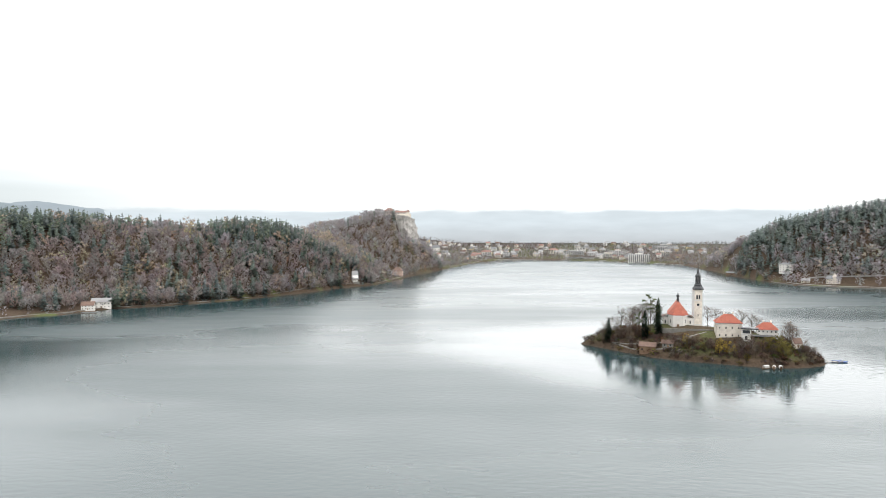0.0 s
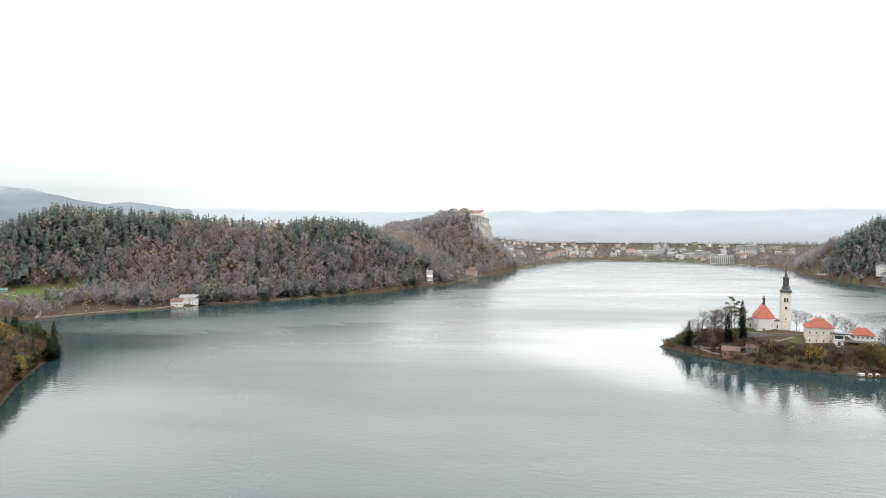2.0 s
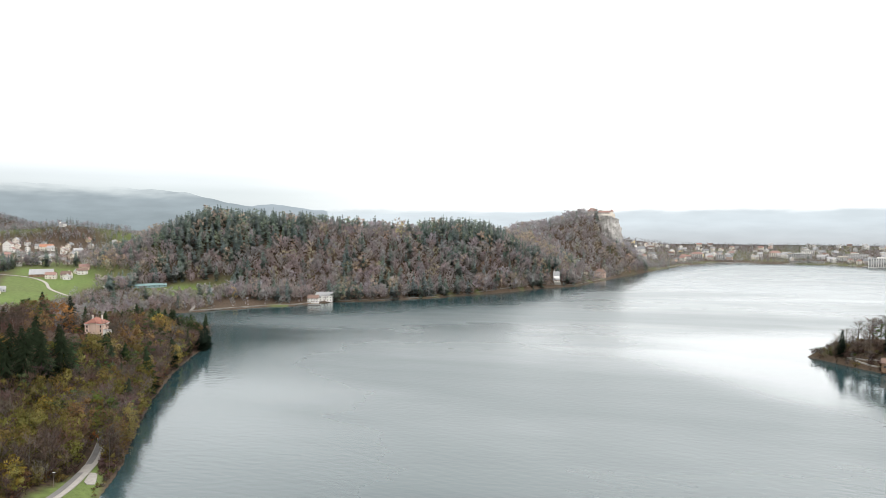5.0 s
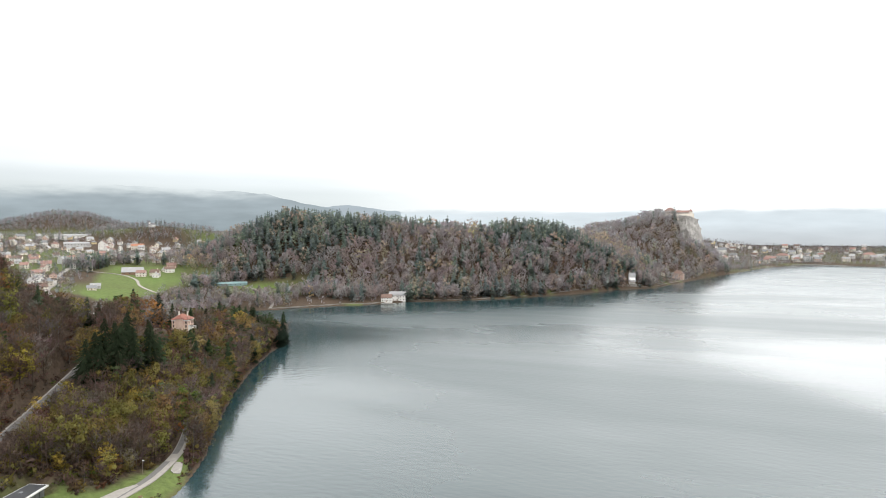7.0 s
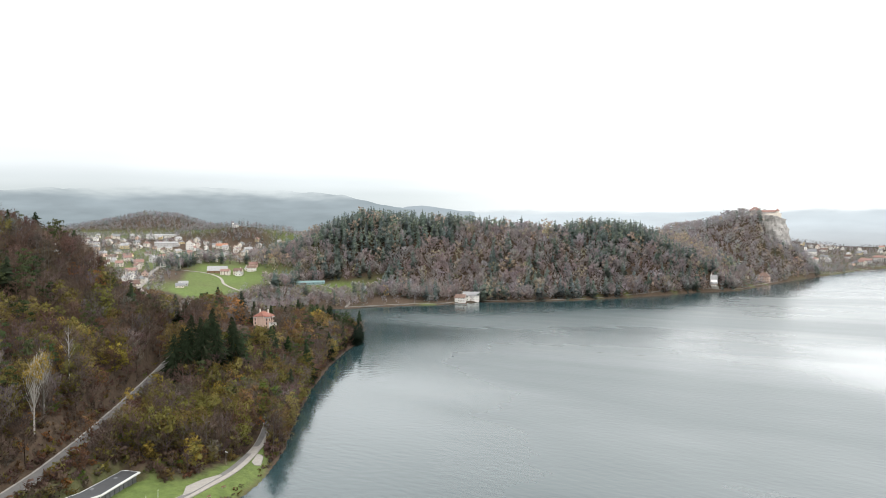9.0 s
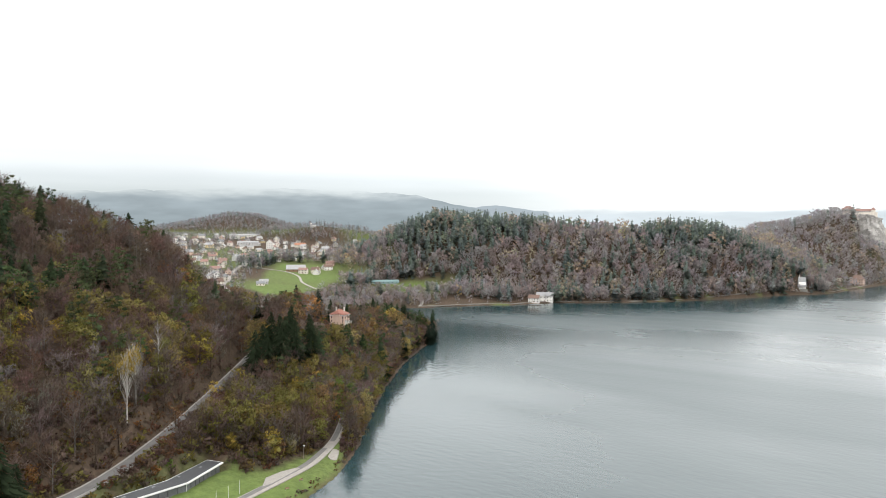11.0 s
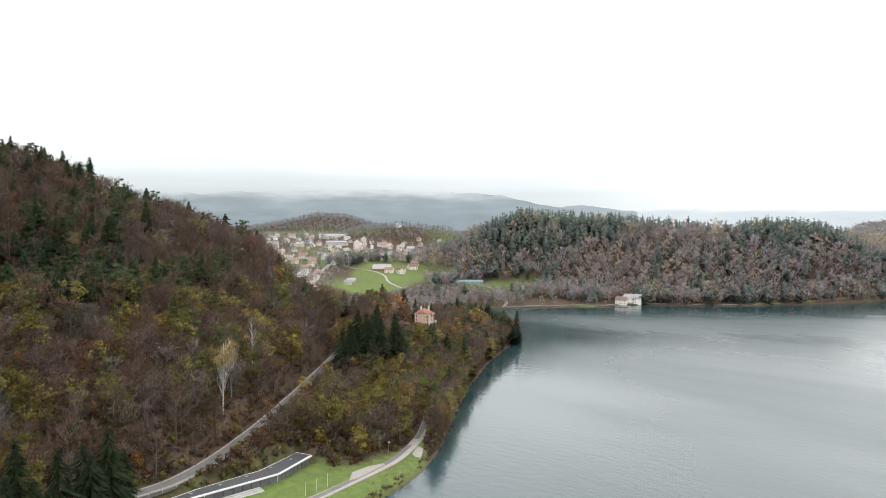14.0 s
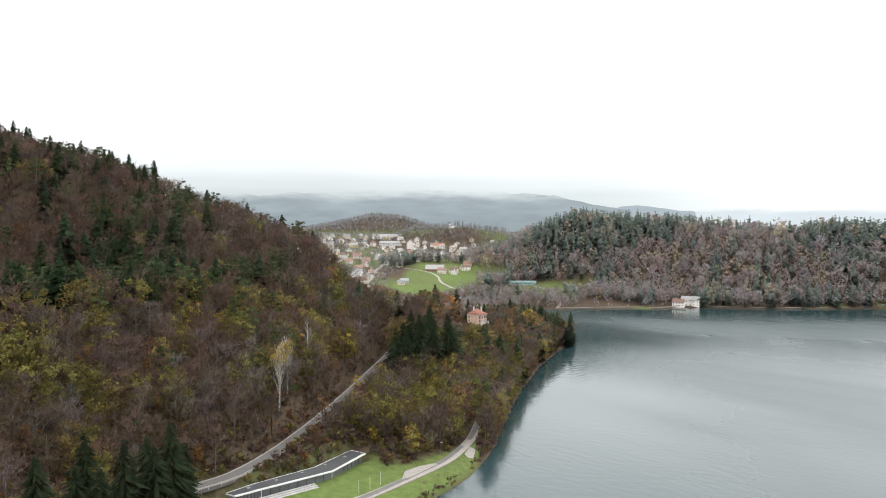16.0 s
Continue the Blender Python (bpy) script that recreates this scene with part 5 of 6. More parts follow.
def hip_house(name, x, y, z, turn, w, d, h, rise, wall, roof, label, storeys, nx, ny, size, category="house"):
    t = thing(name, label, category, pose(x, y, z, 0, 0, turn))
    part("wall", box(-w / 2, w / 2, -d / 2, d / 2, -6, h), wall, t)
    part("roof", hip_roof(w, d, h + 0.3, rise, 0.9), roof, t)
    part("cornice", box(-w / 2 - 0.25, w / 2 + 0.25, -d / 2 - 0.25, d / 2 + 0.25, h - 0.8, h - 0.05), WHITE_TRIM, t)
    for cx in (-0.16, 0.2):
        part("chimney", STACK, None, t, at=pose(w * cx, d * 0.12, h + rise * 0.55) @ Matrix.Diagonal((1.2, 1.2, rise * 0.55 + 1.2, 1)))
    facade_windows(t, w, d, h, storeys, nx, ny, size=size, base=2.0)
    return t


church(207, 607, 19.6, facing(207, 607) + 2)
bell_tower(226.5, 613, 20.0, facing(226, 613) + 6)
hip_house("provost_house", 237, 573, 16.0, facing(237, 573) + 9, 19.5, 13, 12.6, 6.6, OLDWALL, RED_TILE, "weathered white provost's house with a red hipped roof", 2, 4, 3, (1.0, 1.5))
hip_house("inn", 268, 570, 15.6, facing(268, 570) + 6, 15.6, 10, 7.8, 5.4, PLASTER, RED_TILE, "white island inn with a red hipped roof beside a terrace", 2, 5, 3, (1.1, 1.5))

pav = thing("terrace_pavilion", "white stone pavilion with a flat dark canopy beside the stairs", "pavilion", pose(246.5, 559.5, 13.2, 0, 0, facing(246, 559)))
part("wall", box(-3.6, 3.6, -3, 3, -4, 11.6), PLASTER, pav)
part("canopy", box(-4.4, 9.0, -3.8, 4.2, 12.0, 12.9), DARK_METAL, pav, "flat dark canopy")
part("parapet", box(-3.9, 3.9, -3.3, 3.3, 7.4, 8.0), WHITE_TRIM, pav)
opening(pav, "window", PANE, 0, -3.0, 3.2, 1.8, 3.4)
opening(pav, "loggia", PANE, 0, -3.02, 8.6, 5.6, 2.6, label="dark open loggia")

ter = thing("inn_terrace", "dark timber terrace with a low roof before the inn", "terrace", pose(263.5, 559.5, 12.4, 0, 0, facing(263, 559) + 4))
part("deck", box(-11, 10, -4, 4, -3, 2.6), STONE, ter)
part("roof", box(-11.5, 10.5, -4.6, 4.4, 6.4, 6.9), DARK_METAL, ter)
for k in range(6):
    part("post", box(-0.18, 0.18, -0.18, 0.18, 2.6, 6.4), WOOD, ter, at=pose(-10.6 + k * 4.12, -3.7, 0))
part("railing", box(-11, 10, -4.06, -3.92, 2.6, 3.7), WOOD, ter)

house(281.5, 548, isle_z(281.5, 548), facing(281, 548) + 30, 6, 4.6, 4.0, 3.4, OLDWALL, BROWN_TILE, "small pointed stone hut on the island slope", storeys=1, nx=1, ny=1, chimney=False, name="hut")
house(172, 578, isle_z(172, 578) - 0.3, facing(172, 578) - 4, 13, 6, 5.0, 2.8, WOOD, BROWN_TILE, "low brown timber boathouse on the island bank", storeys=1, nx=3, ny=1, chimney=False, name="boathouse")
house(187, 572.5, isle_z(187, 572.5) - 0.3, facing(187, 572) - 4, 9, 5, 3.6, 2.2, STONE, BROWN_TILE, "small stone shed on the island bank", storeys=1, nx=2, ny=1, chimney=False, name="shed")

# walls, path and stairs
bm, _ = strip([(187, 606), (190, 594), (200, 590.5), (212, 588), (226, 584), (236, 580)], 0.5, 3.2, zs=lambda a, b: 17.6, thick=7.0)
tagged(new("retaining_wall", as_mesh("retaining_wall", bm, STONE)), "dark stone retaining wall below the church", "wall", kind="structure")
for line in ([(151, 612), (160, 600), (172, 588), (188, 578), (206, 578), (222, 581)], [(151, 611), (166, 585), (190, 566)]):
    bm, _ = strip(line, 0.7, 0.4, zs=lambda a, b: isle_z(a, b), thick=1.0)
    tagged(new("island_path", as_mesh("island_path", bm, GRAVEL)), "pale gravel path climbing across the island slope", "path", kind="structure")
bm, _ = strip([(132, 630), (145, 614.5), (161, 590), (177, 569), (191, 558), (210, 548), (229, 539), (247, 530), (268, 528), (291, 534)], 0.8, 0.55, zs=lambda a, b: 0.7, thick=1.6)
tagged(new("quay_wall", as_mesh("quay_wall", bm, STONE)), "low grey stone quay round the island foot", "wall", kind="structure")

stair = thing("stone_stairs", "long flight of pale stone stairs up the island", "stairs", pose(281, 533, 0.6, 0, 0, facing(281, 533) + 25))
STEP = as_mesh("step", box(-3.2, 3.2, -0.25, 0.25, -0.8, 0.0), STONE)
for k in range(40):
    part("step", STEP, None, stair, at=pose(0, k * 0.42, 0.3 + k * 0.24))

dock = thing("landing_stage", "pale timber landing stage at the island's tip", "jetty", pose(306, 548, 0, 0, 0, -6))
part("deck", box(-5, 12, -1.2, 1.2, 0.55, 0.8), CONCRETE, dock)
for k in range(5):
    for s in (-1, 1):
        part("pile", turned([(0.16, -4), (0.16, 1.4)], 6), WOOD, dock, at=pose(-4 + 3.8 * k, 1.1 * s, 0))


def rowing_boat(x, y, turn, hull, canopy, label, n=7.5, group="boats at the island"):
    t = thing("boat", label, "boat", pose(x, y, 0, 0, 0, turn), group)
    rings = []
    for s in (-1.0, -0.72, -0.3, 0.25, 0.7, 1.0):
        wdt = 1.1 * (1 - abs(s) ** 2.6) + 0.12
        lift = 0.45 * abs(s) ** 2
        rings.append([(s * n / 2, -wdt, 0.75 + lift), (s * n / 2, -wdt * 0.6, -0.15 + lift), (s * n / 2, wdt * 0.6, -0.15 + lift), (s * n / 2, wdt, 0.75 + lift), (s * n / 2, wdt * 0.8, 0.65 + lift), (s * n / 2, -wdt * 0.8, 0.65 + lift)])
    part("hull", loft(rings), hull, t)
    if canopy:
        top = []
        for xx in (-n * 0.3, n * 0.3):
            top.append([(xx, 1.25 * math.cos(q), 2.1 + 0.55 * math.sin(q)) for q in np.linspace(math.pi, 0, 7)] + [(xx, 1.15 * math.cos(q), 2.02 + 0.48 * math.sin(q)) for q in np.linspace(0, math.pi, 7)])
        part("canopy", loft(top), CANVAS, t, "white canvas canopy")
        part("side_curtain", box(-n * 0.3, n * 0.3, 1.13, 1.19, 0.75, 2.15), CANVAS, t)
        part("side_curtain", box(-n * 0.3, n * 0.3, -1.19, -1.13, 0.75, 2.15), CANVAS, t)
        for xx in (-n * 0.29, n * 0.29):
            for s in (-1, 1):
                part("hoop_post", box(xx - 0.04, xx + 0.04, s * 1.1 - 0.04, s * 1.1 + 0.04, 0.6, 2.2), WOOD, t)
    else:
        for xx in (-1.6, 0.2, 1.8):
            part("thwart", box(xx - 0.15, xx + 0.15, -0.9, 0.9, 0.5, 0.56), WOOD, t)
    return t


rowing_boat(246.0, 523.6, 20, WOOD, True, "wooden boat with a white canopy moored at the island quay")
rowing_boat(251.2, 521.4, 60, WOOD, True, "wooden boat with a white canopy moored at the island quay", 5.5)
rowing_boat(256.5, 521.6, 75, WOOD, True, "wooden boat with a white canopy moored at the island quay", 6.5)
rowing_boat(316, 552, 10, BLUE_PAINT, False, "blue rowing boat moored at the landing stage", 9)
rowing_boat(318, 547, 4, BLUE_PAINT, False, "blue rowing boat moored at the landing stage", 8)

# island trees: x, y, height, kind
ISLE_TREES = [
    (148, 615, 22, "fir"), (141, 622, 12, "bare_grey"), (144, 618, 16, "bare"), (152, 618, 21, "bare_grey"), (157, 606, 15, "bare"), (160, 620, 23, "bare_grey"),
    (166, 612, 21, "bare"), (170, 618, 24, "bare_grey"), (168, 600, 16, "bare_red"), (175, 612, 22, "bare"), (175, 597, 25, "fir"), (181, 606, 27, "bare_grey"), (171, 604, 22, "pine"),
    (185, 613, 31, "pine"), (186, 594, 20, "fir"), (190, 608, 27, "spruce"), (155, 612, 18, "bare_grey"), (163, 606, 19, "bare"), (172, 624, 20, "bare_grey"), (147, 623, 15, "bare"), (235, 612, 20, "bare"), (270, 588, 17, "bare_grey"), (214, 626, 18, "bare_grey"), (180, 622, 22, "bare_grey"), (195, 625, 20, "bare"), (240, 605, 19, "bare_grey"),
    (248, 600, 17, "bare"), (257, 592, 20, "bare_grey"), (262, 585, 18, "bare")]
ISLE_LOW = [(226, 545.5, 12, "yellow"), (220, 548, 8, "yellow"), (231, 545, 6, "olive"), (259, 537, 16, "olive"), (264, 535, 15, "olive"), (254, 541, 12, "olive"), (270, 540, 21, "bare"), (235, 544, 13, "bare"), (243, 542, 12, "bare_grey"), (213, 553, 11, "bare"), (194, 566, 11, "bare_grey"), (203, 560, 12, "bare"), (178, 576, 9, "bare_red"),
            (275, 546, 22, "bare_grey"), (279, 553, 18, "bare_red"), (292, 540, 9, "bare_grey"), (296, 546, 8, "bare"), (198, 563, 9, "olive"), (210, 556, 8, "olive"), (184, 572, 8, "bare"),
            (217, 554, 7, "bare_red"), (240, 541, 9, "bare_red"), (247, 540, 8, "bare"), (163, 597, 8, "bare_grey"), (135, 626, 7, "bare_grey"), (287, 560, 16, "bare_grey"), (203, 574, 6, "rust"), (190, 569, 13, "bare"), (199, 562, 14, "bare_grey"), (208, 560, 12, "bare_red"), (215, 551, 14, "bare"), (237, 542, 15, "bare_grey"),
            (250, 538, 14, "bare_red"), (256, 534, 12, "bare"), (244, 546, 13, "bare"), (222, 552, 11, "yellow"), (266, 532, 13, "olive"), (282, 537, 14, "bare"), (200, 567, 10, "yellow")]
for x, y, h, kind in ISLE_TREES + ISLE_LOW:
    tree(x, y, isle_z(x, y) - 0.2, h, kind, "on the island", "island trees", slim=0.78 if SHAPE[kind] == "conifer" else 1.1)

bank = []
for k in range(2400):
    x, y = 125 + 180 * rng.rand(), 524 + 140 * rng.rand()
    s = -signed(ISLE, np.array([x]), np.array([y]))[0]
    if 0.2 < s < 26 and np.hypot(x - 207, y - 607) > 20:
        bank.append((x, y, isle_z(x, y) - 0.1, 1.5 + 3.4 * rng.rand(), pick({"shrub_bare": 5, "shrub_bare_red": 4, "shrub_olive": 1.2, "shrub_green": 0.4, "shrub_rust": 1.0, "shrub_bare_grey": 1.5})))
woods("island_shrubs", "low brown and olive shrubs on the island's banks", "mid", bank, "shrubs", gain=0.8)

# ---------------------------------------------------------------- far shore, castle and town
def ground_z(x, y):
    return float(land(np.array([float(x)]), np.array([float(y)]))[0])


def lay(x, y, turn, *args, **kw):
    return house(x, y, ground_z(x, y), turn, *args, **kw)


# lakeside houses on the north shore
f = facing(-452, 880)
lay(-455, 884, f - 12, 15, 9, 6.5, 4.2, PLASTER, BROWN_TILE, "white lakeside house with a brown tiled roof", storeys=2, nx=4)
lay(-448, 905, f - 14, 24, 9, 8.5, 4.6, PLASTER, PALE_TILE, "lakeside boathouse with a pale grey roof and white walls", storeys=2, nx=5)
deck = thing("boathouse_jetty", "pale concrete landing in front of the lakeside house", "jetty", pose(-450, 872, 0, 0, 0, f - 20))
part("deck", box(-12, 12, -3, 3, -3, 0.9), CONCRETE, deck)
part("railing", box(-12, 12, -3, -2.9, 0.9, 1.8), WOOD, deck)
lay(-612, 866, facing(-612, 866) + 20, 12, 8, 4, 3.8, OLDWALL, GREY_TILE, "small grey-roofed house behind bare shore trees", storeys=1)

a = thing("lake_chalet", "tall white chalet with a steep pale grey roof by the water", "house", pose(-161, 1262, ground_z(-161, 1262), 0, 0, facing(-161, 1262) + 10))
part("wall", gable_walls(10, 8.5, 7.5, 12), PLASTER, a)
part("roof", gable_roof(10, 8.5, 7.2, 12.6, 0.9, 0.4), PALE_TILE, a)
facade_windows(a, 10, 8.5, 7, 2, 3, 2)
part("balcony", box(-5, 5, -5.6, -4.25, 3.2, 4.0), WOOD, a)
part("chimney", STACK, None, a, at=pose(-3.8, 0, 17.5) @ Matrix.Diagonal((1.2, 1.2, 6, 1)))
part("terrace", box(-6, 7, -8.5, -4.4, -4, 0.4), STONE, a)
lay(-98, 1492, facing(-98, 1492) - 14, 22, 14, 11, 7.5, PEACH, BROWN_TILE, "peach-coloured villa with a brown roof by the lake", hip=True, storeys=3, nx=5, ny=3)
lay(-128, 1466, facing(-128, 1466) + 8, 10, 8, 5, 3.5, CREAM, BROWN_TILE, "small cream house among bare trees by the lake", storeys=1)

# shore path with a low wall
bm, _ = strip([(-560, 748), (-534, 784), (-500, 829), (-470, 852), (-459, 877), (-438, 911), (-378, 951), (-320, 1009), (-258, 1092), (-217, 1159), (-189, 1222), (-132, 1290), (-104, 1402), (-53, 1608), (16, 1830), (86, 2060)], 1.6, 0.3, thick=1.4)
tagged(new("shore_path", as_mesh("shore_path", bm, SHORE_STONE)), "pale gravel promenade along the north shore", "path", kind="structure")
for k, (jx, jy, jl, ja) in enumerate(((18, 1812, 60, -8), (-12, 1742, 34, -20), (90, 2040, 40, 4))):
    j = thing("jetty", "long low pale jetty reaching into the lake", "jetty", pose(jx, jy, 0, 0, 0, ja), "jetties")
    part("deck", box(-4, jl, -1.4, 1.4, 0.5, 0.9), CONCRETE, j)
    for i in range(5):
        part("pile", turned([(0.25, -4), (0.25, 1.2)], 6), WOOD, j, at=pose(jl * (i + 0.6) / 5, 1.2, 0))


# castle rock and castle
def castle_rock():
    bm = bmesh.new()
    rows = []
    for j in range(19):
        s = j / 18
        row = []
        for i in range(46):
            u = i / 45
            ang = radians(-165 + 235 * u)
            reach = 0.9 + 0.5 * (1 - s) ** 1.25
            rx, ry = 25 * reach, 21 * reach
            rough_ = noise.noise(Vector((u * 9, s * 3, 1))) * 8 + noise.noise(Vector((u * 23, s * 6, 4))) * 5 + noise.noise(Vector((u * 50, s * 19, 7))) * 2.2
            row.append(bm.verts.new((math.cos(ang) * (rx + rough_), math.sin(ang) * (ry + rough_ * 0.7), 66 + (70 - 9 * max(0.0, math.cos(ang))) * s + noise.noise(Vector((u * 14, s * 8, 2))) * 2.0)))
        rows.append(row)
    for a_, b_ in zip(rows, rows[1:]):
        for i in range(45):
            bm.faces.new((a_[i], a_[i + 1], b_[i + 1], b_[i]))
    bm.faces.new(rows[-1])
    return bm


tagged(new("castle_rock", as_mesh("castle_rock", castle_rock(), ROCK)), "sheer pale grey limestone cliff under the castle", "cliff", kind="structure").matrix_basis = pose(-93, 1714, 0)
cas = thing("castle", "hilltop castle with pale walls and red roofs on a cliff", "castle", pose(-113, 1712, 139, 0, 0, facing(-113, 1712)))
part("main_block", box(-31, -8, -7, 9, -12, 8.5), CASTLE_WALL, cas, "pale pink palace block")
part("main_roof", hip_roof(23, 16, 8.6, 7.5), CASTLE_ROOF, cas, at=pose(-19.5, 1, 0))
part("long_wing", box(-8, 22, -5, 5, -12, 5.0), CASTLE_WALL, cas)
part("wing_roof", gable_roof(30, 10, 5.0, 4.0), CASTLE_ROOF, cas, at=pose(7, 0, 0))
part("curtain_wall", box(-34, 34, -9.5, -8.3, -14, 1.5), OLDWALL, cas, "weathered stone curtain wall")
part("round_tower", turned([(4.6, -14), (4.4, 6.5)], 12, 26, -2), OLDWALL, cas)
part("tower_roof", turned([(5.1, 6.5), (0.1, 12.5)], 12, 26, -2), CASTLE_ROOF, cas)
for i in range(5):
    opening(cas, "window", PANE, -29 + 4.4 * i, -7, 4.0, 1.6, 2.2)
for i in range(7):
    opening(cas, "window", PANE, -5 + 4.0 * i, -5, 1.2, 1.3, 1.8)

# parish church
mart = thing("parish_church", "white parish church with a slender pointed spire", "church", pose(-28, 2480, ground_z(-28, 2480), 0, 0, 15))
part("nave", gable_walls(30, 14, 12, 9), PLASTER, mart)
part("roof", gable_roof(30, 14, 12, 9), GREY_TILE, mart)
part("tower", box(-20, -13, -3.5, 3.5, -4, 26), PLASTER, mart)
part("spire", turned([(5.0, 26), (1.6, 37), (0.1, 52)], 8, -16.5, 0), GREY_TILE, mart, "slender grey spire")
for k in (16, 21):
    opening(mart, "window", PANE, -16.5, -3.5, k, 1.6, 3)


def hotel(x, y, turn, w, d, storeys, wall, label, bays, balcony=True, flat=True, floor_h=3.1):
    h = storeys * floor_h + 0.6
    t = thing("hotel", label, "hotel", pose(x, y, ground_z(x, y), 0, 0, turn))
    part("wall", box(-w / 2, w / 2, -d / 2, d / 2, -4, h), wall, t)
    if flat:
        part("roof", box(-w / 2 - 0.8, w / 2 + 0.8, -d / 2 - 0.8, d / 2 + 0.8, h, h + 0.8), GREY_TILE, t)
        part("roof_room", box(-w * 0.18, w * 0.12, -d * 0.2, d * 0.3, h + 0.8, h + 4), wall, t)
    else:
        part("roof", hip_roof(w, d, h + 0.3, d * 0.38), CASTLE_ROOF, t)
    for s in range(storeys):
        z = s * floor_h + 0.9
        for i in range(bays):
            opening(t, "window", PANE, -w / 2 + w * (i + 0.5) / bays, -d / 2, z, w / bays * 0.62, 1.8)
        for i in range(2):
            opening(t, "window", PANE, -w / 2, -d / 4 + d / 2 * i, z, 1.6, 1.7, 90)
        if balcony:
            part("balcony", box(-w / 2, w / 2, -d / 2 - 1.3, -d / 2 - 0.02, z - 0.75, z + 0.3), WHITE_TRIM, t)
    return t


hotel(592, 2085, facing(592, 2085) + 4, 62, 20, 7, PLASTER, "large white lakeside hotel with rows of balconies", 11)
hotel(800, 2500, facing(800, 2500), 82, 22, 6, GREYWALL, "wide grey hotel block with balcony bands above the town", 14)
hotel(560, 2330, facing(560, 2330) + 5, 85, 20, 3, CREAM, "long low terraced building above the lake", 14)
hotel(610, 2400, facing(600, 2400) - 8, 64, 18, 4, PLASTER, "long white town building with a flat roof", 10)
hotel(455, 2420, facing(455, 2420) + 6, 70, 18, 4, GREYWALL, "grey-blue hotel block with wide windows", 11)
hotel(500, 2520, facing(500, 2520), 40, 18, 5, PLASTER, "white modern town block with a flat roof", 7, False)
hotel(395, 2470, facing(395, 2470), 34, 16, 4, CREAM, "pale hotel among bare park trees", 6, False, False)
hotel(150, 2390, facing(150, 2390) - 10, 36, 16, 4, CREAM, "pale yellow villa hotel by the lake", 6, True, False)
hotel(215, 2330, facing(215, 2330), 24, 14, 5, GREYWALL, "grey town house block near the shore", 4, True, True)
hotel(725, 2280, facing(725, 2280), 40, 15, 4, CREAM, "pale hotel with balconies above the park", 7)
arcade = thing("bathing_pavilion", "long low colonnaded pavilion on the town shore", "pavilion", pose(445, 2250, 1.2, 0, 0, facing(445, 2250)))
part("wall", box(-45, 45, 2, 7, -3, 6), PLASTER, arcade)
part("roof", box(-46, 46, -3, 7.6, 6, 7), GREY_TILE, arcade)
COLUMN = as_mesh("column", turned([(0.4, -3), (0.4, 6)], 6), WHITE_TRIM)
for i in range(19):
    part("column", COLUMN, None, arcade, at=pose(-44 + i * 4.9, -2.4, 0))

WALLS = [PLASTER, PLASTER, PLASTER, PLASTER, CREAM, CREAM, CREAM, YELLOWISH, GREYWALL, OLDWALL, OLDWALL, PEACH]
ROOFS = [BROWN_TILE, CASTLE_ROOF, GREY_TILE, GREY_TILE, PALE_TILE, PALE_TILE, PALE_TILE, PALE_TILE, BROWN_TILE, GREY_TILE, CASTLE_ROOF]
WALL_WORD = {"white_plaster": "white", "cream_plaster": "cream", "ochre_plaster": "ochre", "grey_render": "grey", "weathered_plaster": "weathered grey", "peach_plaster": "peach"}
ROOF_WORD = {"brown_roof_tile": "a brown tiled roof", "grey_roof_sheet": "a grey roof", "pale_roof_sheet": "a pale roof", "hazed_castle_tile": "a faded red roof"}


def any_house(x, y, where, group, big=1.0, turn=None):
    wall, roof = WALLS[rng.randint(len(WALLS))], ROOFS[rng.randint(len(ROOFS))]
    w, d = (10 + 7 * rng.rand()) * big, (8 + 3 * rng.rand()) * big
    st = 1 + rng.randint(2) + (big > 1.2)
    lay(x, y, facing(x, y) + (rng.choice([0, 90]) + (rng.rand() - 0.5) * 50) if turn is None else turn, w, d, 2.9 * st + 0.6, d * (0.32 + 0.15 * rng.rand()), wall, roof,
        "%s house with %s %s" % (WALL_WORD[wall.name], ROOF_WORD[roof.name], where), storeys=st, group=group, nx=3, ny=2, hip=rng.rand() < 0.25)


# houses of the town: jittered streets behind the lake front
town = []
while len(town) < 110:
    x, y = -60 + 1000 * rng.rand(), 2150 + 760 * rng.rand() ** 1.2
    s = signed(LAKE, np.array([x]), np.array([y]))[0]
    az = math.degrees(math.atan2(-x, y))
    if s > 55 and -21 < az < 1.5 and all(math.hypot(x - a_, y - b_) > 24 for a_, b_ in town) and ridge(EAST_HILL, np.array([x]), np.array([y]), 120, 0.75)[0] < 5:
        town.append((x, y))
for x, y in town:
    any_house(x, y, "in the lakeside town", "town houses", 1.3)

# houses under the eastern hill
lay(676, 1362, facing(676, 1362) + 6, 24, 15, 16, 3.0, PLASTER, GREY_TILE, "tall white villa with a flat hipped roof above the shore", hip=True, storeys=4, nx=5, ny=3)
lay(686, 1306, facing(686, 1306), 15, 9, 4, 4.2, CREAM, PALE_TILE, "small pale house on the eastern shore", storeys=1)
lay(722, 1276, facing(722, 1276) - 5, 22, 12, 9, 5.5, OLDWALL, GREY_TILE, "grey lakeside villa with a slate roof", storeys=3, nx=5, ny=3)
part("corner_tower", turned([(3.2, -4), (3.2, 14), (3.8, 14), (0.1, 21)], 8), OLDWALL, lay(716, 1272, facing(716, 1272), 7, 7, 10, 3, OLDWALL, GREY_TILE, "slim grey side house with a pointed corner tower", storeys=2, nx=1, ny=1), at=pose(5, -2, 0))
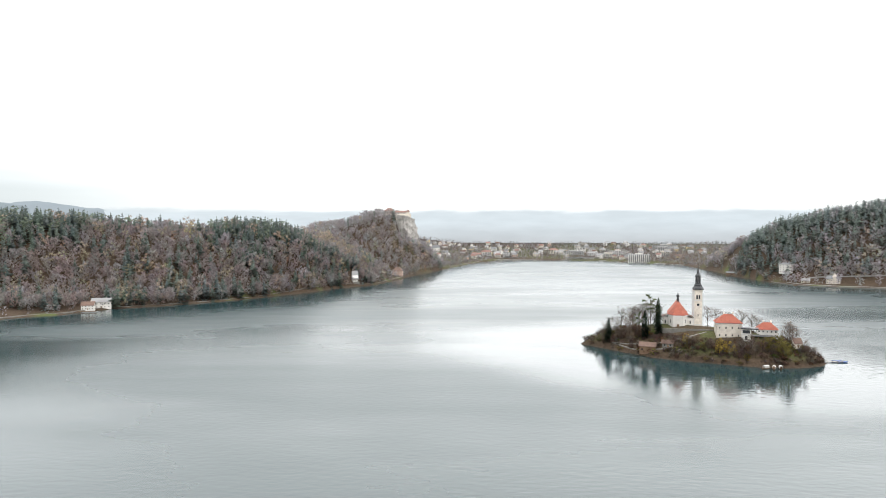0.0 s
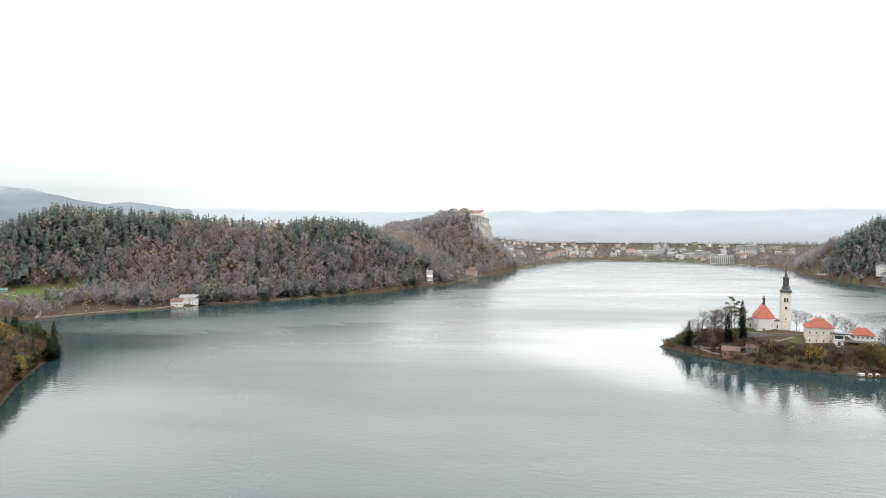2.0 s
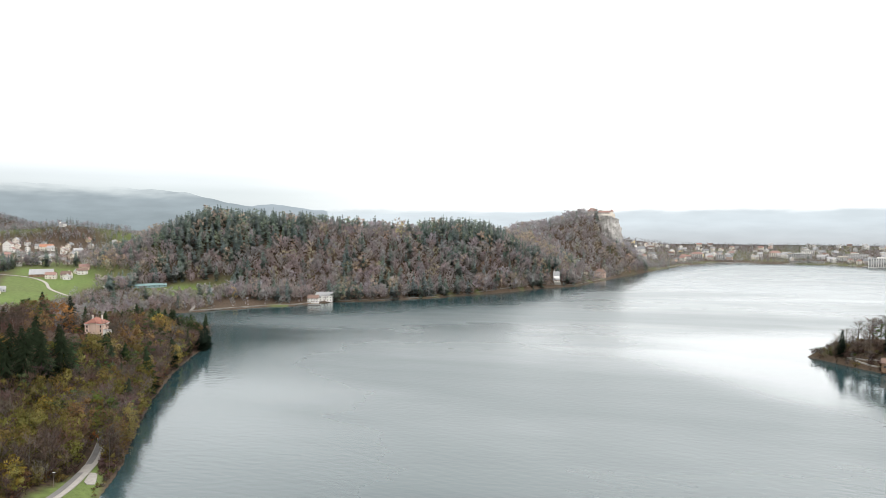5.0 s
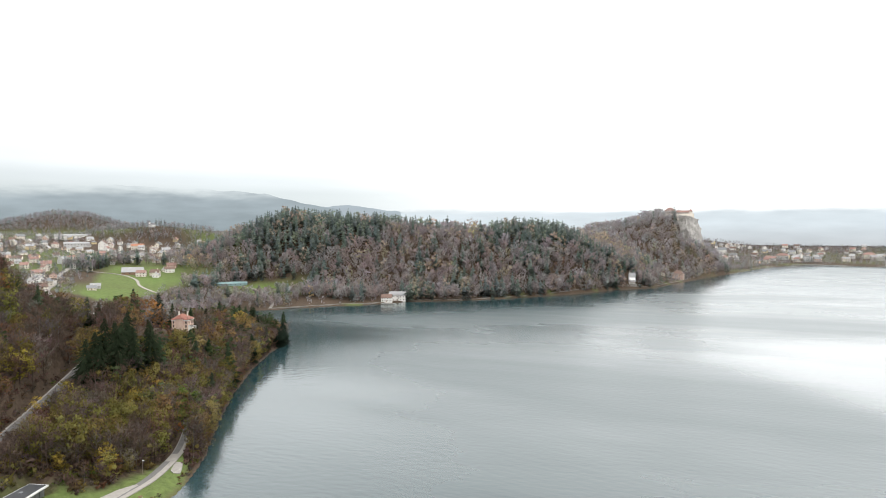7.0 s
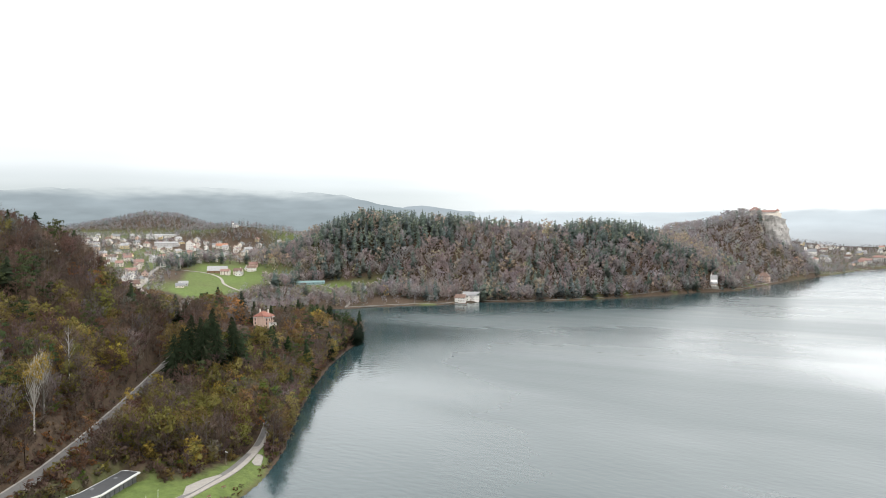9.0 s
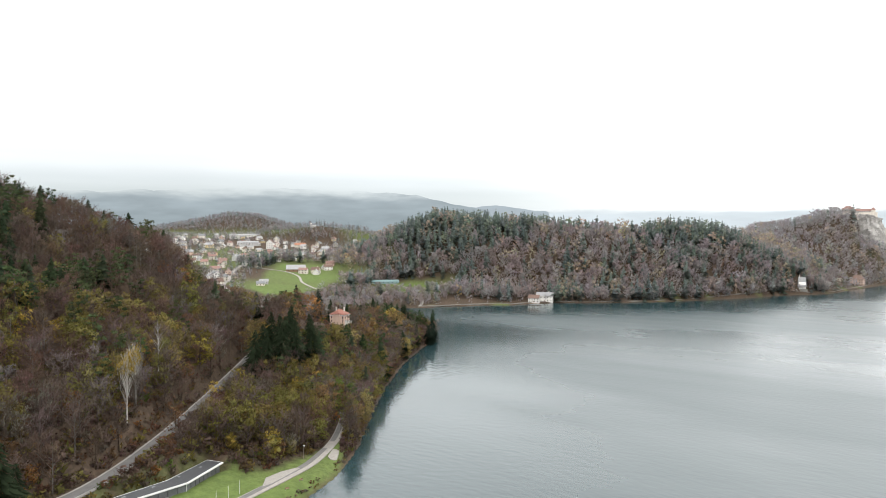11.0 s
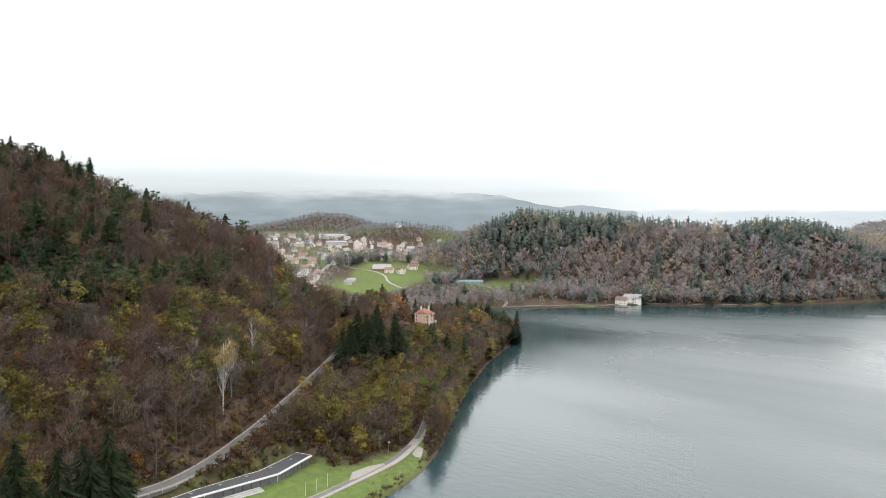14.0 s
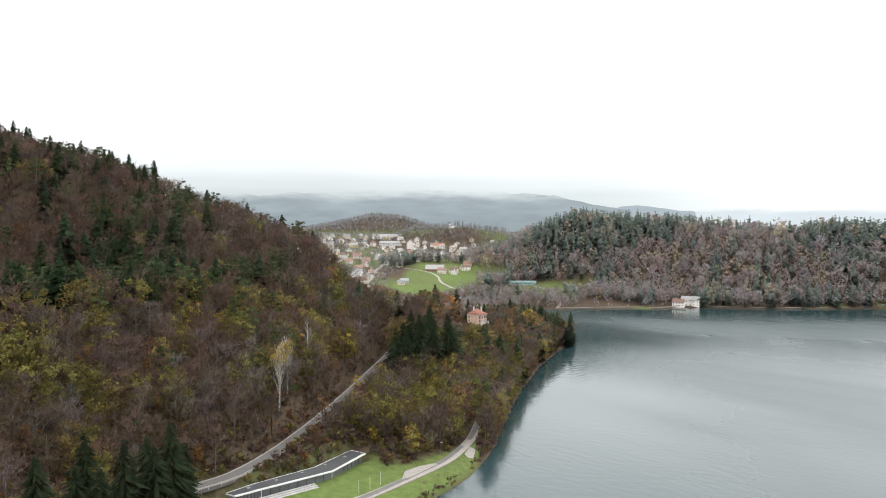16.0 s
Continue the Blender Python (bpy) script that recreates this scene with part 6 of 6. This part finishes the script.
lay(640, 1535, facing(640, 1535), 20, 9, 5, 3, WOOD, GREY_TILE, "dark timber boathouse at the foot of the eastern hill", storeys=1, nx=4)
for line in ([(660, 1330), (664, 1282), (705, 1238), (772, 1206), (900, 1130)], [(700, 1320), (760, 1280), (850, 1222)]):
    bm, _ = strip(line, 2.6, 0.4, thick=2.2)
    tagged(new("shore_road", as_mesh("shore_road", bm, CONCRETE)), "pale lakeside road and wall under the eastern hill", "road", kind="structure")
bm, _ = strip([(640, 1345), (650, 1262), (700, 1222), (766, 1190), (900, 1117)], 0.8, 1.2, zs=lambda a_, b_: 0.4, thick=3.0)
tagged(new("embankment_wall", as_mesh("embankment_wall", bm, STONE)), "grey stone embankment wall along the eastern shore", "wall", kind="structure")
bm, _ = strip([(86, 2062), (165, 2240), (250, 2243), (395, 2242), (500, 2208), (592, 2066), (682, 1956)], 3.0, 0.9, zs=lambda a_, b_: 0.5, thick=3.0)
tagged(new("town_quay", as_mesh("town_quay", bm, CONCRETE)), "low pale quay along the town's lake front", "quay", kind="structure")
for x, y, a_ in ((628, 2018, 20), (640, 1990, 30), (570, 2080, 10), (655, 1975, 60)):
    rowing_boat(x, y, a_, PLASTER, False, "small white boat moored off the town quay", 12, "boats at the town quay")

# ---------------------------------------------------------------- valley and village
VILLAGE = [
    (-1384, 1099), (-1227, 848), (-1117, 836), (-1060, 845), (-1164, 944), (-1100, 911), (-1126, 956), (-1099, 985), (-1222, 1090), (-1057, 1044), (-1042, 1063),
    (-974, 1011), (-1128, 1180), (-1065, 1160), (-1057, 1204), (-1413, 1344), (-898, 679), (-849, 644), (-865, 830), (-853, 847), (-876, 891), (-928, 724),
    (-1020, 784), (-1224, 909), (-1231, 966), (-1009, 1122), (-960, 1065), (-910, 985), (-1026, 969), (-1351, 963), (-851, 641), (-906, 682), (-811, 691), (-1075, 803), (-1044, 832), (-913, 946), (-863, 888), (-846, 842), (-1032, 1126), (-1014, 1148), (-1081, 1136),
    (-1169, 970), (-1213, 934), (-1023, 1037), (-868, 668), (-884, 655), (-1438, 1142), (-1000, 1090), (-985, 1110)]
for x, y in VILLAGE:
    any_house(x, y, "in the valley village", "village houses", 1.0)
extra = []
while len(extra) < 98:
    x, y = -1650 + 850 * rng.rand(), 600 + 950 * rng.rand()
    az, r = math.degrees(math.atan2(-x, y)), math.hypot(x, y)
    if 41.3 < az < 58 and 1230 < r < 1760 and all(math.hypot(x - a_, y - b_) > 22 for a_, b_ in extra + VILLAGE) and meadow_edge(np.array([x]), np.array([y]))[0] > 12 and ridge(CHURCH_KNOLL, np.array([x]), np.array([y]), 60, 1.2)[0] < 5:
        extra.append((x, y))
for x, y in extra:
    any_house(x, y, "in the valley village", "village houses", 0.86)
lay(-1150, 1008, facing(-1150, 1008) + 80, 24, 14, 13, 6, PLASTER, BROWN_TILE, "tall white village house with a gabled front", storeys=3, nx=4, ny=3)
lay(-1320, 1079, facing(-1320, 1079), 70, 14, 8, 2.5, PLASTER, PALE_TILE, "long white village hall with a low pale roof", storeys=2, nx=10, chimney=False)
lay(-1213, 1000, facing(-1213, 1000), 46, 12, 7, 3, GREYWALL, PALE_TILE, "long grey workshop with a pale roof", storeys=2, nx=8, chimney=False)
lay(-1115, 1061, facing(-1115, 1061), 24, 12, 7, 4.5, CREAM, VILLAGE_TILE, "cream village house with a bright orange-red roof", storeys=2, nx=4)
lay(-888, 835, facing(-888, 835) - 8, 32, 14, 4.5, 7, WOOD, PALE_TILE, "timber farm barn with a wide pale roof by the meadow", storeys=1, nx=4, chimney=False)
lay(-821, 706, facing(-821, 706), 13, 9, 4, 3.2, GREYWALL, PALE_TILE, "small grey barn at the meadow's edge", storeys=1, chimney=False)
lay(-945, 713, facing(-945, 713), 18, 10, 6, 4.5, CREAM, CASTLE_ROOF, "cream house with a faded red roof by the village road", storeys=2)
lay(-882, 912, facing(-882, 912), 15, 10, 6, 4.0, PEACH, CASTLE_ROOF, "pink farmhouse with a red roof beside the meadow", storeys=2)

chap = thing("hill_chapel", "small white chapel with a grey spire on a wooded knoll", "chapel", pose(-1205, 1190, ground_z(-1205, 1190), 0, 0, facing(-1205, 1190) + 30) @ Matrix.Scale(0.7, 4))
part("nave", gable_walls(16, 9, 7, 5), PLASTER, chap)
part("roof", gable_roof(16, 9, 7, 5), GREY_TILE, chap)
part("tower", box(-11.5, -7.5, -2, 2, -3, 13), PLASTER, chap)
part("spire", turned([(2.9, 13), (0.1, 21)], 4, -9.5, 0, math.pi / 4), GREY_TILE, chap)
# greenhouse with a long teal roof, built as a plain sheet-clad house
lay(-716, 852, facing(-716, 852) + 4, 62, 14, 3.2, 2.2, TEAL_SHEET, TEAL_SHEET, "long low greenhouse with a pale teal roof", storeys=1, nx=9, chimney=False, name="sports_hall", category="hall")
lay(-738, 842, facing(-738, 842) + 4, 26, 10, 3.4, 2.6, PLASTER, PALE_TILE, "low white shed with a bright pale roof", storeys=1, nx=4, chimney=False, name="shed")
lay(-752, 826, facing(-752, 826), 20, 8, 1.6, 0.9, CANVAS, CANVAS, "low white field tunnel on the meadow", storeys=1, nx=1, ny=1, chimney=False, name="field_tunnel", category="tunnel")

ROADS = [[(-640, 560), (-809, 625), (-870, 680), (-913, 716), (-985, 795), (-1014, 850), (-1069, 965), (-1110, 1010)], [(-745, 742), (-759, 746), (-800, 765), (-842, 798), (-880, 815), (-908, 817)],
         [(-908, 817), (-985, 795)], [(-560, 752), (-585, 790), (-620, 800), (-650, 845), (-700, 862)], [(-1110, 1010), (-1160, 970), (-1260, 960), (-1390, 1010)]]
for k, line in enumerate(ROADS):
    bm, _ = strip(line, 3.2 if k in (0, 4) else 1.9, 0.5, thick=1.0)
    tagged(new("village_road", as_mesh("village_road", bm, GRAVEL)), "pale lane winding through the valley meadow", "road", kind="structure")

# ---------------------------------------------------------------- near shore: road, stand, villa
def road_level(a_, b_):
    return float(along(RAIL, np.array([a_]), np.array([b_]))[1][0])


bm, road_line = strip(RAIL, 3.7, 0.25, zs=road_level, thick=1.5)
tagged(new("hill_road", as_mesh("hill_road", bm, ASPHALT)), "grey worn asphalt road cut along the wooded slope", "road", kind="structure")
for off in (-3.4, 3.4):
    side = [(p.x, p.y) for p in road_line[::4]]
    shifted = []
    for i, (a_, b_) in enumerate(side):
        n0, n1 = side[max(i - 1, 0)], side[min(i + 1, len(side) - 1)]
        dx, dy = n1[0] - n0[0], n1[1] - n0[1]
        k = math.hypot(dx, dy)
        shifted.append((a_ - dy / k * off, b_ + dx / k * off))
    bm, _ = strip(shifted, 0.55, 0.27, zs=road_level, thick=0.4)
    tagged(new("road_edge", as_mesh("road_edge", bm, GRAVEL)), "pale gravel verge along the hill road", "verge", kind="structure")

rail_thing = thing("guard_rail", "grey steel guard rail with posts along the hill road", "guard rail", pose(0, 0, 0))
POST = as_mesh("post", box(-0.09, 0.09, -0.09, 0.09, -0.5, 1.25), CONCRETE)
edge = []
for i, p in enumerate(road_line):
    d = (road_line[min(i + 1, len(road_line) - 1)] - road_line[max(i - 1, 0)]).normalized()
    edge.append(Vector((p.x + d.y * 4.1, p.y - d.x * 4.1, 0)))
for p in edge[::1]:
    part("post", POST, None, rail_thing, at=pose(p.x, p.y, road_level(p.x, p.y)))
bm, _ = strip([(p.x, p.y) for p in edge], 0.06, 1.15, zs=road_level, thick=0.3)
part("beam", bm, CONCRETE, rail_thing)

bm, _ = strip(LAKE_ROAD, 2.5, 0.22, zs=lambda a_, b_: max(2.6, ground_z(a_, b_)), thick=1.0)
tagged(new("lake_road", as_mesh("lake_road", bm, GRAVEL)), "pale lakeside lane on the grassy shore", "road", kind="structure")
bm, _ = strip([(-212.5, 150), (-213.5, 166), (-216, 182), (-218.5, 196), (-222.5, 214), (-230.5, 233), (-241, 252), (-257, 274), (-269, 288)], 1.3, 0.262, zs=lambda a_, b_: max(2.6, ground_z(a_, b_)), thick=0.5)
tagged(new("lane_asphalt", as_mesh("lane_asphalt", bm, ASPHALT)), "darker asphalt strip of the lakeside lane", "road", kind="structure")


def patch(outline, lift, mat, name, label, category):
    bm = bmesh.new()
    top = [bm.verts.new((a_, b_, ground_z(a_, b_) + lift)) for a_, b_ in outline]
    low = [bm.verts.new((a_, b_, ground_z(a_, b_) - 1.0)) for a_, b_ in outline]
    bm.faces.new(top)
    n = len(outline)
    for i in range(n):
        bm.faces.new((low[i], low[(i + 1) % n], top[(i + 1) % n], top[i]))
    return tagged(new(name, as_mesh(name, bm, mat)), label, category, kind="structure")


patch([(-217, 185), (-223, 192), (-223.5, 201), (-222, 209), (-218, 208), (-216, 196)], 0.3, GRAVEL, "gravel_yard", "patch of pale gravel beside the lakeside lane", "yard")
patch([(-222.5, 228), (-219, 226), (-218, 229), (-221.5, 234), (-225, 238), (-228, 237)], 0.3, GRAVEL, "gravel_bay", "small gravel bay by the water", "yard")


def stand():
    """Two-winged clubhouse with a dark flat roof, pale fascia and glazed front, and terraced seats before it."""
    t = thing("rowing_clubhouse", "low bent clubhouse with a dark flat roof and pale fascia", "clubhouse", pose(0, 0, 2.8))
    front, back = [(-238.6, 121), (-238.0, 132), (-235.6, 163), (-244.0, 185)], [(-241.6, 120), (-243.0, 133), (-242.6, 160), (-250.0, 183)]
    n = 4

    def slab(z0, z1, grow_, mat, name, lab=""):
        bm = bmesh.new()
        ring = [(a_ + grow_, b_) for a_, b_ in front] + [(a_ - grow_, b_) for a_, b_ in back[::-1]]
        ring[n - 1] = (ring[n - 1][0], ring[n - 1][1] + grow_)
        ring[n] = (ring[n][0], ring[n][1] + grow_)
        lo = [bm.verts.new((a_, b_, z0)) for a_, b_ in ring]
        hi = [bm.verts.new((a_, b_, z1)) for a_, b_ in ring]
        k = len(ring)
        for i in range(k):
            bm.faces.new((lo[i], lo[(i + 1) % k], hi[(i + 1) % k], hi[i]))
        for i in range(n - 1):
            bm.faces.new((hi[i], hi[i + 1], hi[k - 2 - i], hi[k - 1 - i]))
            bm.faces.new((lo[k - 1 - i], lo[k - 2 - i], lo[i + 1], lo[i]))
        return part(name, bm, mat, t, lab)

    slab(-4, 0.5, 0.8, CONCRETE, "plinth", "pale concrete plinth")
    slab(0.5, 4.9, 0.0, GREY_GLASS, "glazed_wall", "dark grey glazed wall")
    slab(4.9, 5.5, 1.1, WHITE_TRIM, "fascia", "pale roof edge")
    slab(5.5, 5.62, 0.45, DARK_METAL, "roof", "dark bitumen roof")
    for (a0, b0), (a1, b1) in zip(front, front[1:]):
        for k in range(8):
            s = k / 8
            part("mullion", box(-0.08, 0.08, -0.1, 0.1, 0.5, 4.9), WHITE_TRIM if k == 0 else DARK_METAL, t, at=pose(a0 + (a1 - a0) * s + 0.05, b0 + (b1 - b0) * s, 0))
    for k in range(5):
        part("roof_hatch", box(-0.5, 0.5, -0.7, 0.7, 5.6, 5.95), GREY_TILE, t, at=pose(-240.6 + (0 if k < 3 else -2.6 * (k - 2.4)), 128 + 12 * k, 0, 0, 0, 0 if k < 3 else 20))
    for k in range(9):
        part("seat_row", box(-0.6, 0.6, -14, 14, -3, 2.6 - 0.34 * k, bevel=0.05), CONCRETE, t, at=pose(-235.2 + 1.25 * k, 140, 0, 0, 0, -4))
    return t


GREY_GLASS = material("grey_glazing", (0.10, 0.105, 0.11), 0.35, 0.3, 0.3)
stand()

# posts along the lane
FLAG = as_mesh("mast", turned([(0.09, 0), (0.05, 5.5)], 6), WHITE_TRIM)
for x, y in ((-217.2, 163), (-217.8, 169), (-218.6, 175)):
    ob = tagged(new("flag_mast", FLAG), "slim white mast beside the lakeside lane", "mast", "masts by the lane")
    ob.matrix_basis = pose(x, y, ground_z(x, y) - 0.1)
lamp = thing("street_lamp", "slim grey street lamp beside the lane", "street lamp", pose(-229, 219, ground_z(-229, 219) - 0.1))
part("pole", turned([(0.11, 0), (0.07, 6)], 6), STEEL, lamp)
part("lamp_head", box(-0.2, 0.9, -0.18, 0.18, 5.9, 6.15), WHITE_TRIM, lamp)
for x, y in ((-210.5, 200), (-208, 190)):
    b = thing("bench", "plain wooden bench on the lakeside grass", "bench", pose(x, y, ground_z(x, y), 0, 0, 80), "lakeside benches")
    part("seat", box(-0.9, 0.9, -0.22, 0.22, 0.42, 0.48), WOOD, b)
    part("backrest", box(-0.9, 0.9, 0.2, 0.26, 0.55, 0.95), WOOD, b)
    for s in (-0.7, 0.7):
        part("leg", box(s - 0.05, s + 0.05, -0.2, 0.2, 0, 0.42), CONCRETE, b)

# villa on the cape
VILLA_ROOF = material("faded_villa_tile", (0.20, 0.085, 0.062), 0.85, 0.4, 0.3)
vz = ground_z(-384, 408)
vil = thing("villa", "old pink villa with a red hipped roof among trees", "villa", pose(-384, 408, vz, 0, 0, facing(-384, 408) - 25) @ Matrix.Diagonal((0.8, 0.8, 0.92, 1)))
part("wall", box(-8, 8, -6.5, 6.5, -5, 10.5), PEACH, vil)
part("roof", hip_roof(16, 13, 10.7, 4.2), VILLA_ROOF, vil)
part("bay_tower", box(-3.2, 3.2, -8.6, -6.4, -5, 11.5), PEACH, vil)
part("bay_roof", hip_roof(6.4, 3.4, 11.6, 2.6, 0.5), VILLA_ROOF, vil, at=pose(0, -7.2, 0))
part("cornice", box(-8.25, 8.25, -6.75, 6.75, 9.6, 10.4), WHITE_TRIM, vil)
part("veranda", box(8, 12, -6, 3, -4, 5.0), PLASTER, vil, "white stone veranda")
part("veranda_railing", box(8, 12.2, -6.2, -5.9, 5.0, 6.1), WHITE_TRIM, vil)
for k in (-4.5, 4.0):
    part("chimney", STACK, None, vil, at=pose(k, 1.5, 12.5) @ Matrix.Diagonal((1.3, 1.3, 4.2, 1)))
facade_windows(vil, 16, 13, 10, 3, 4, 3, size=(1.2, 1.9))
lay(-455, 500, facing(-455, 500), 26, 11, 5.5, 1.2, GREYWALL, PALE_TILE, "long low grey house behind the villa", storeys=2, nx=6, chimney=False)
lay(-432, 474, facing(-432, 474), 14, 8, 4.5, 1.0, PLASTER, PALE_TILE, "low white annex behind the villa", storeys=1, nx=3, chimney=False)

# single trees that stand out by the roads and on the cape
def stand_tree(x, y, h, kind, where, **kw):
    return tree(x, y, ground_z(x, y) - 0.2, h, kind, where, **kw)


for x, y, h in ((-287, 169, 35), (-296, 179, 31)):
    stand_tree(x, y, h, "yellow", "beside the hill road", pale=True, shape="poplar", word="slim pale-stemmed poplar with yellow top leaves", group="roadside poplars")
stand_tree(-320, 206, 31, "bare_grey", "beside the hill road", pale=True, shape="birch", word="slender white-barked birch with bare twigs")
stand_tree(-281, 189, 16, "rust", "beside the hill road")
stand_tree(-292, 163, 14, "olive", "beside the hill road")
for x, y, h in ((-218, 89, 43), (-213, 73, 42), (-207, 58, 40), (-219, 51, 40), (-213, 82, 38), (-221, 95, 34), (-205, 64, 38), (-224, 84, 38), (-226, 66, 42)):
    stand_tree(x, y, h, "spruce", "between the road and the clubhouse", group="roadside spruces", slim=0.9)
for x, y, h in ((-316, 265, 33), (-309, 268, 34), (-305, 276, 36), (-307, 288, 36), (-312, 306, 35), (-322, 276, 32), (-321, 296, 34), (-314, 282, 37), (-318, 290, 33), (-326, 286, 34), (-328, 304, 33), (-320, 312, 33)):
    stand_tree(x, y, h, "spruce", "in a dense group above the lane", group="spruce group", slim=0.95)
stand_tree(-298, 268, 24, "pine", "before the spruce group", slim=0.8)
for x, y, h in ((-383, 534, 19), (-378, 526, 19), (-388, 540, 16), (-374, 516, 18), (-386, 520, 18), (-381, 530, 17), (-379, 520, 18)):
    stand_tree(x, y, h, "fir", "at the tip of the cape", group="cape firs", slim=1.3)
stand_tree(-438, 438, 38, "fir", "behind the villa", slim=1.0)
stand_tree(-427, 421, 31, "orange", "behind the villa", slim=1.2)
stand_tree(-376, 468, 30, "larch", "beside the villa", slim=1.25)
stand_tree(-386, 474, 26, "yellow", "beside the villa")
stand_tree(-372, 415, 16, "fir", "beside the villa")
stand_tree(-366, 420, 14, "pine", "beside the villa")
stand_tree(-292, 272, 18, "green", "at the end of the lane")
stand_tree(-268, 286, 22, "green", "at the end of the lane")
for x, y, h, k in ((-262, 118, 9, "orange"), (-266, 110, 8, "rust"), (-256, 108, 9, "orange"), (-292, 140, 8, "rust"), (-250, 196, 9, "yellow"), (-262, 216, 9, "olive"), (-300, 225, 10, "yellow"), (-276, 240, 13, "yellow")):
    stand_tree(x, y, h, k, "on the wooded slope", group="bright slope trees", slim=1.15)
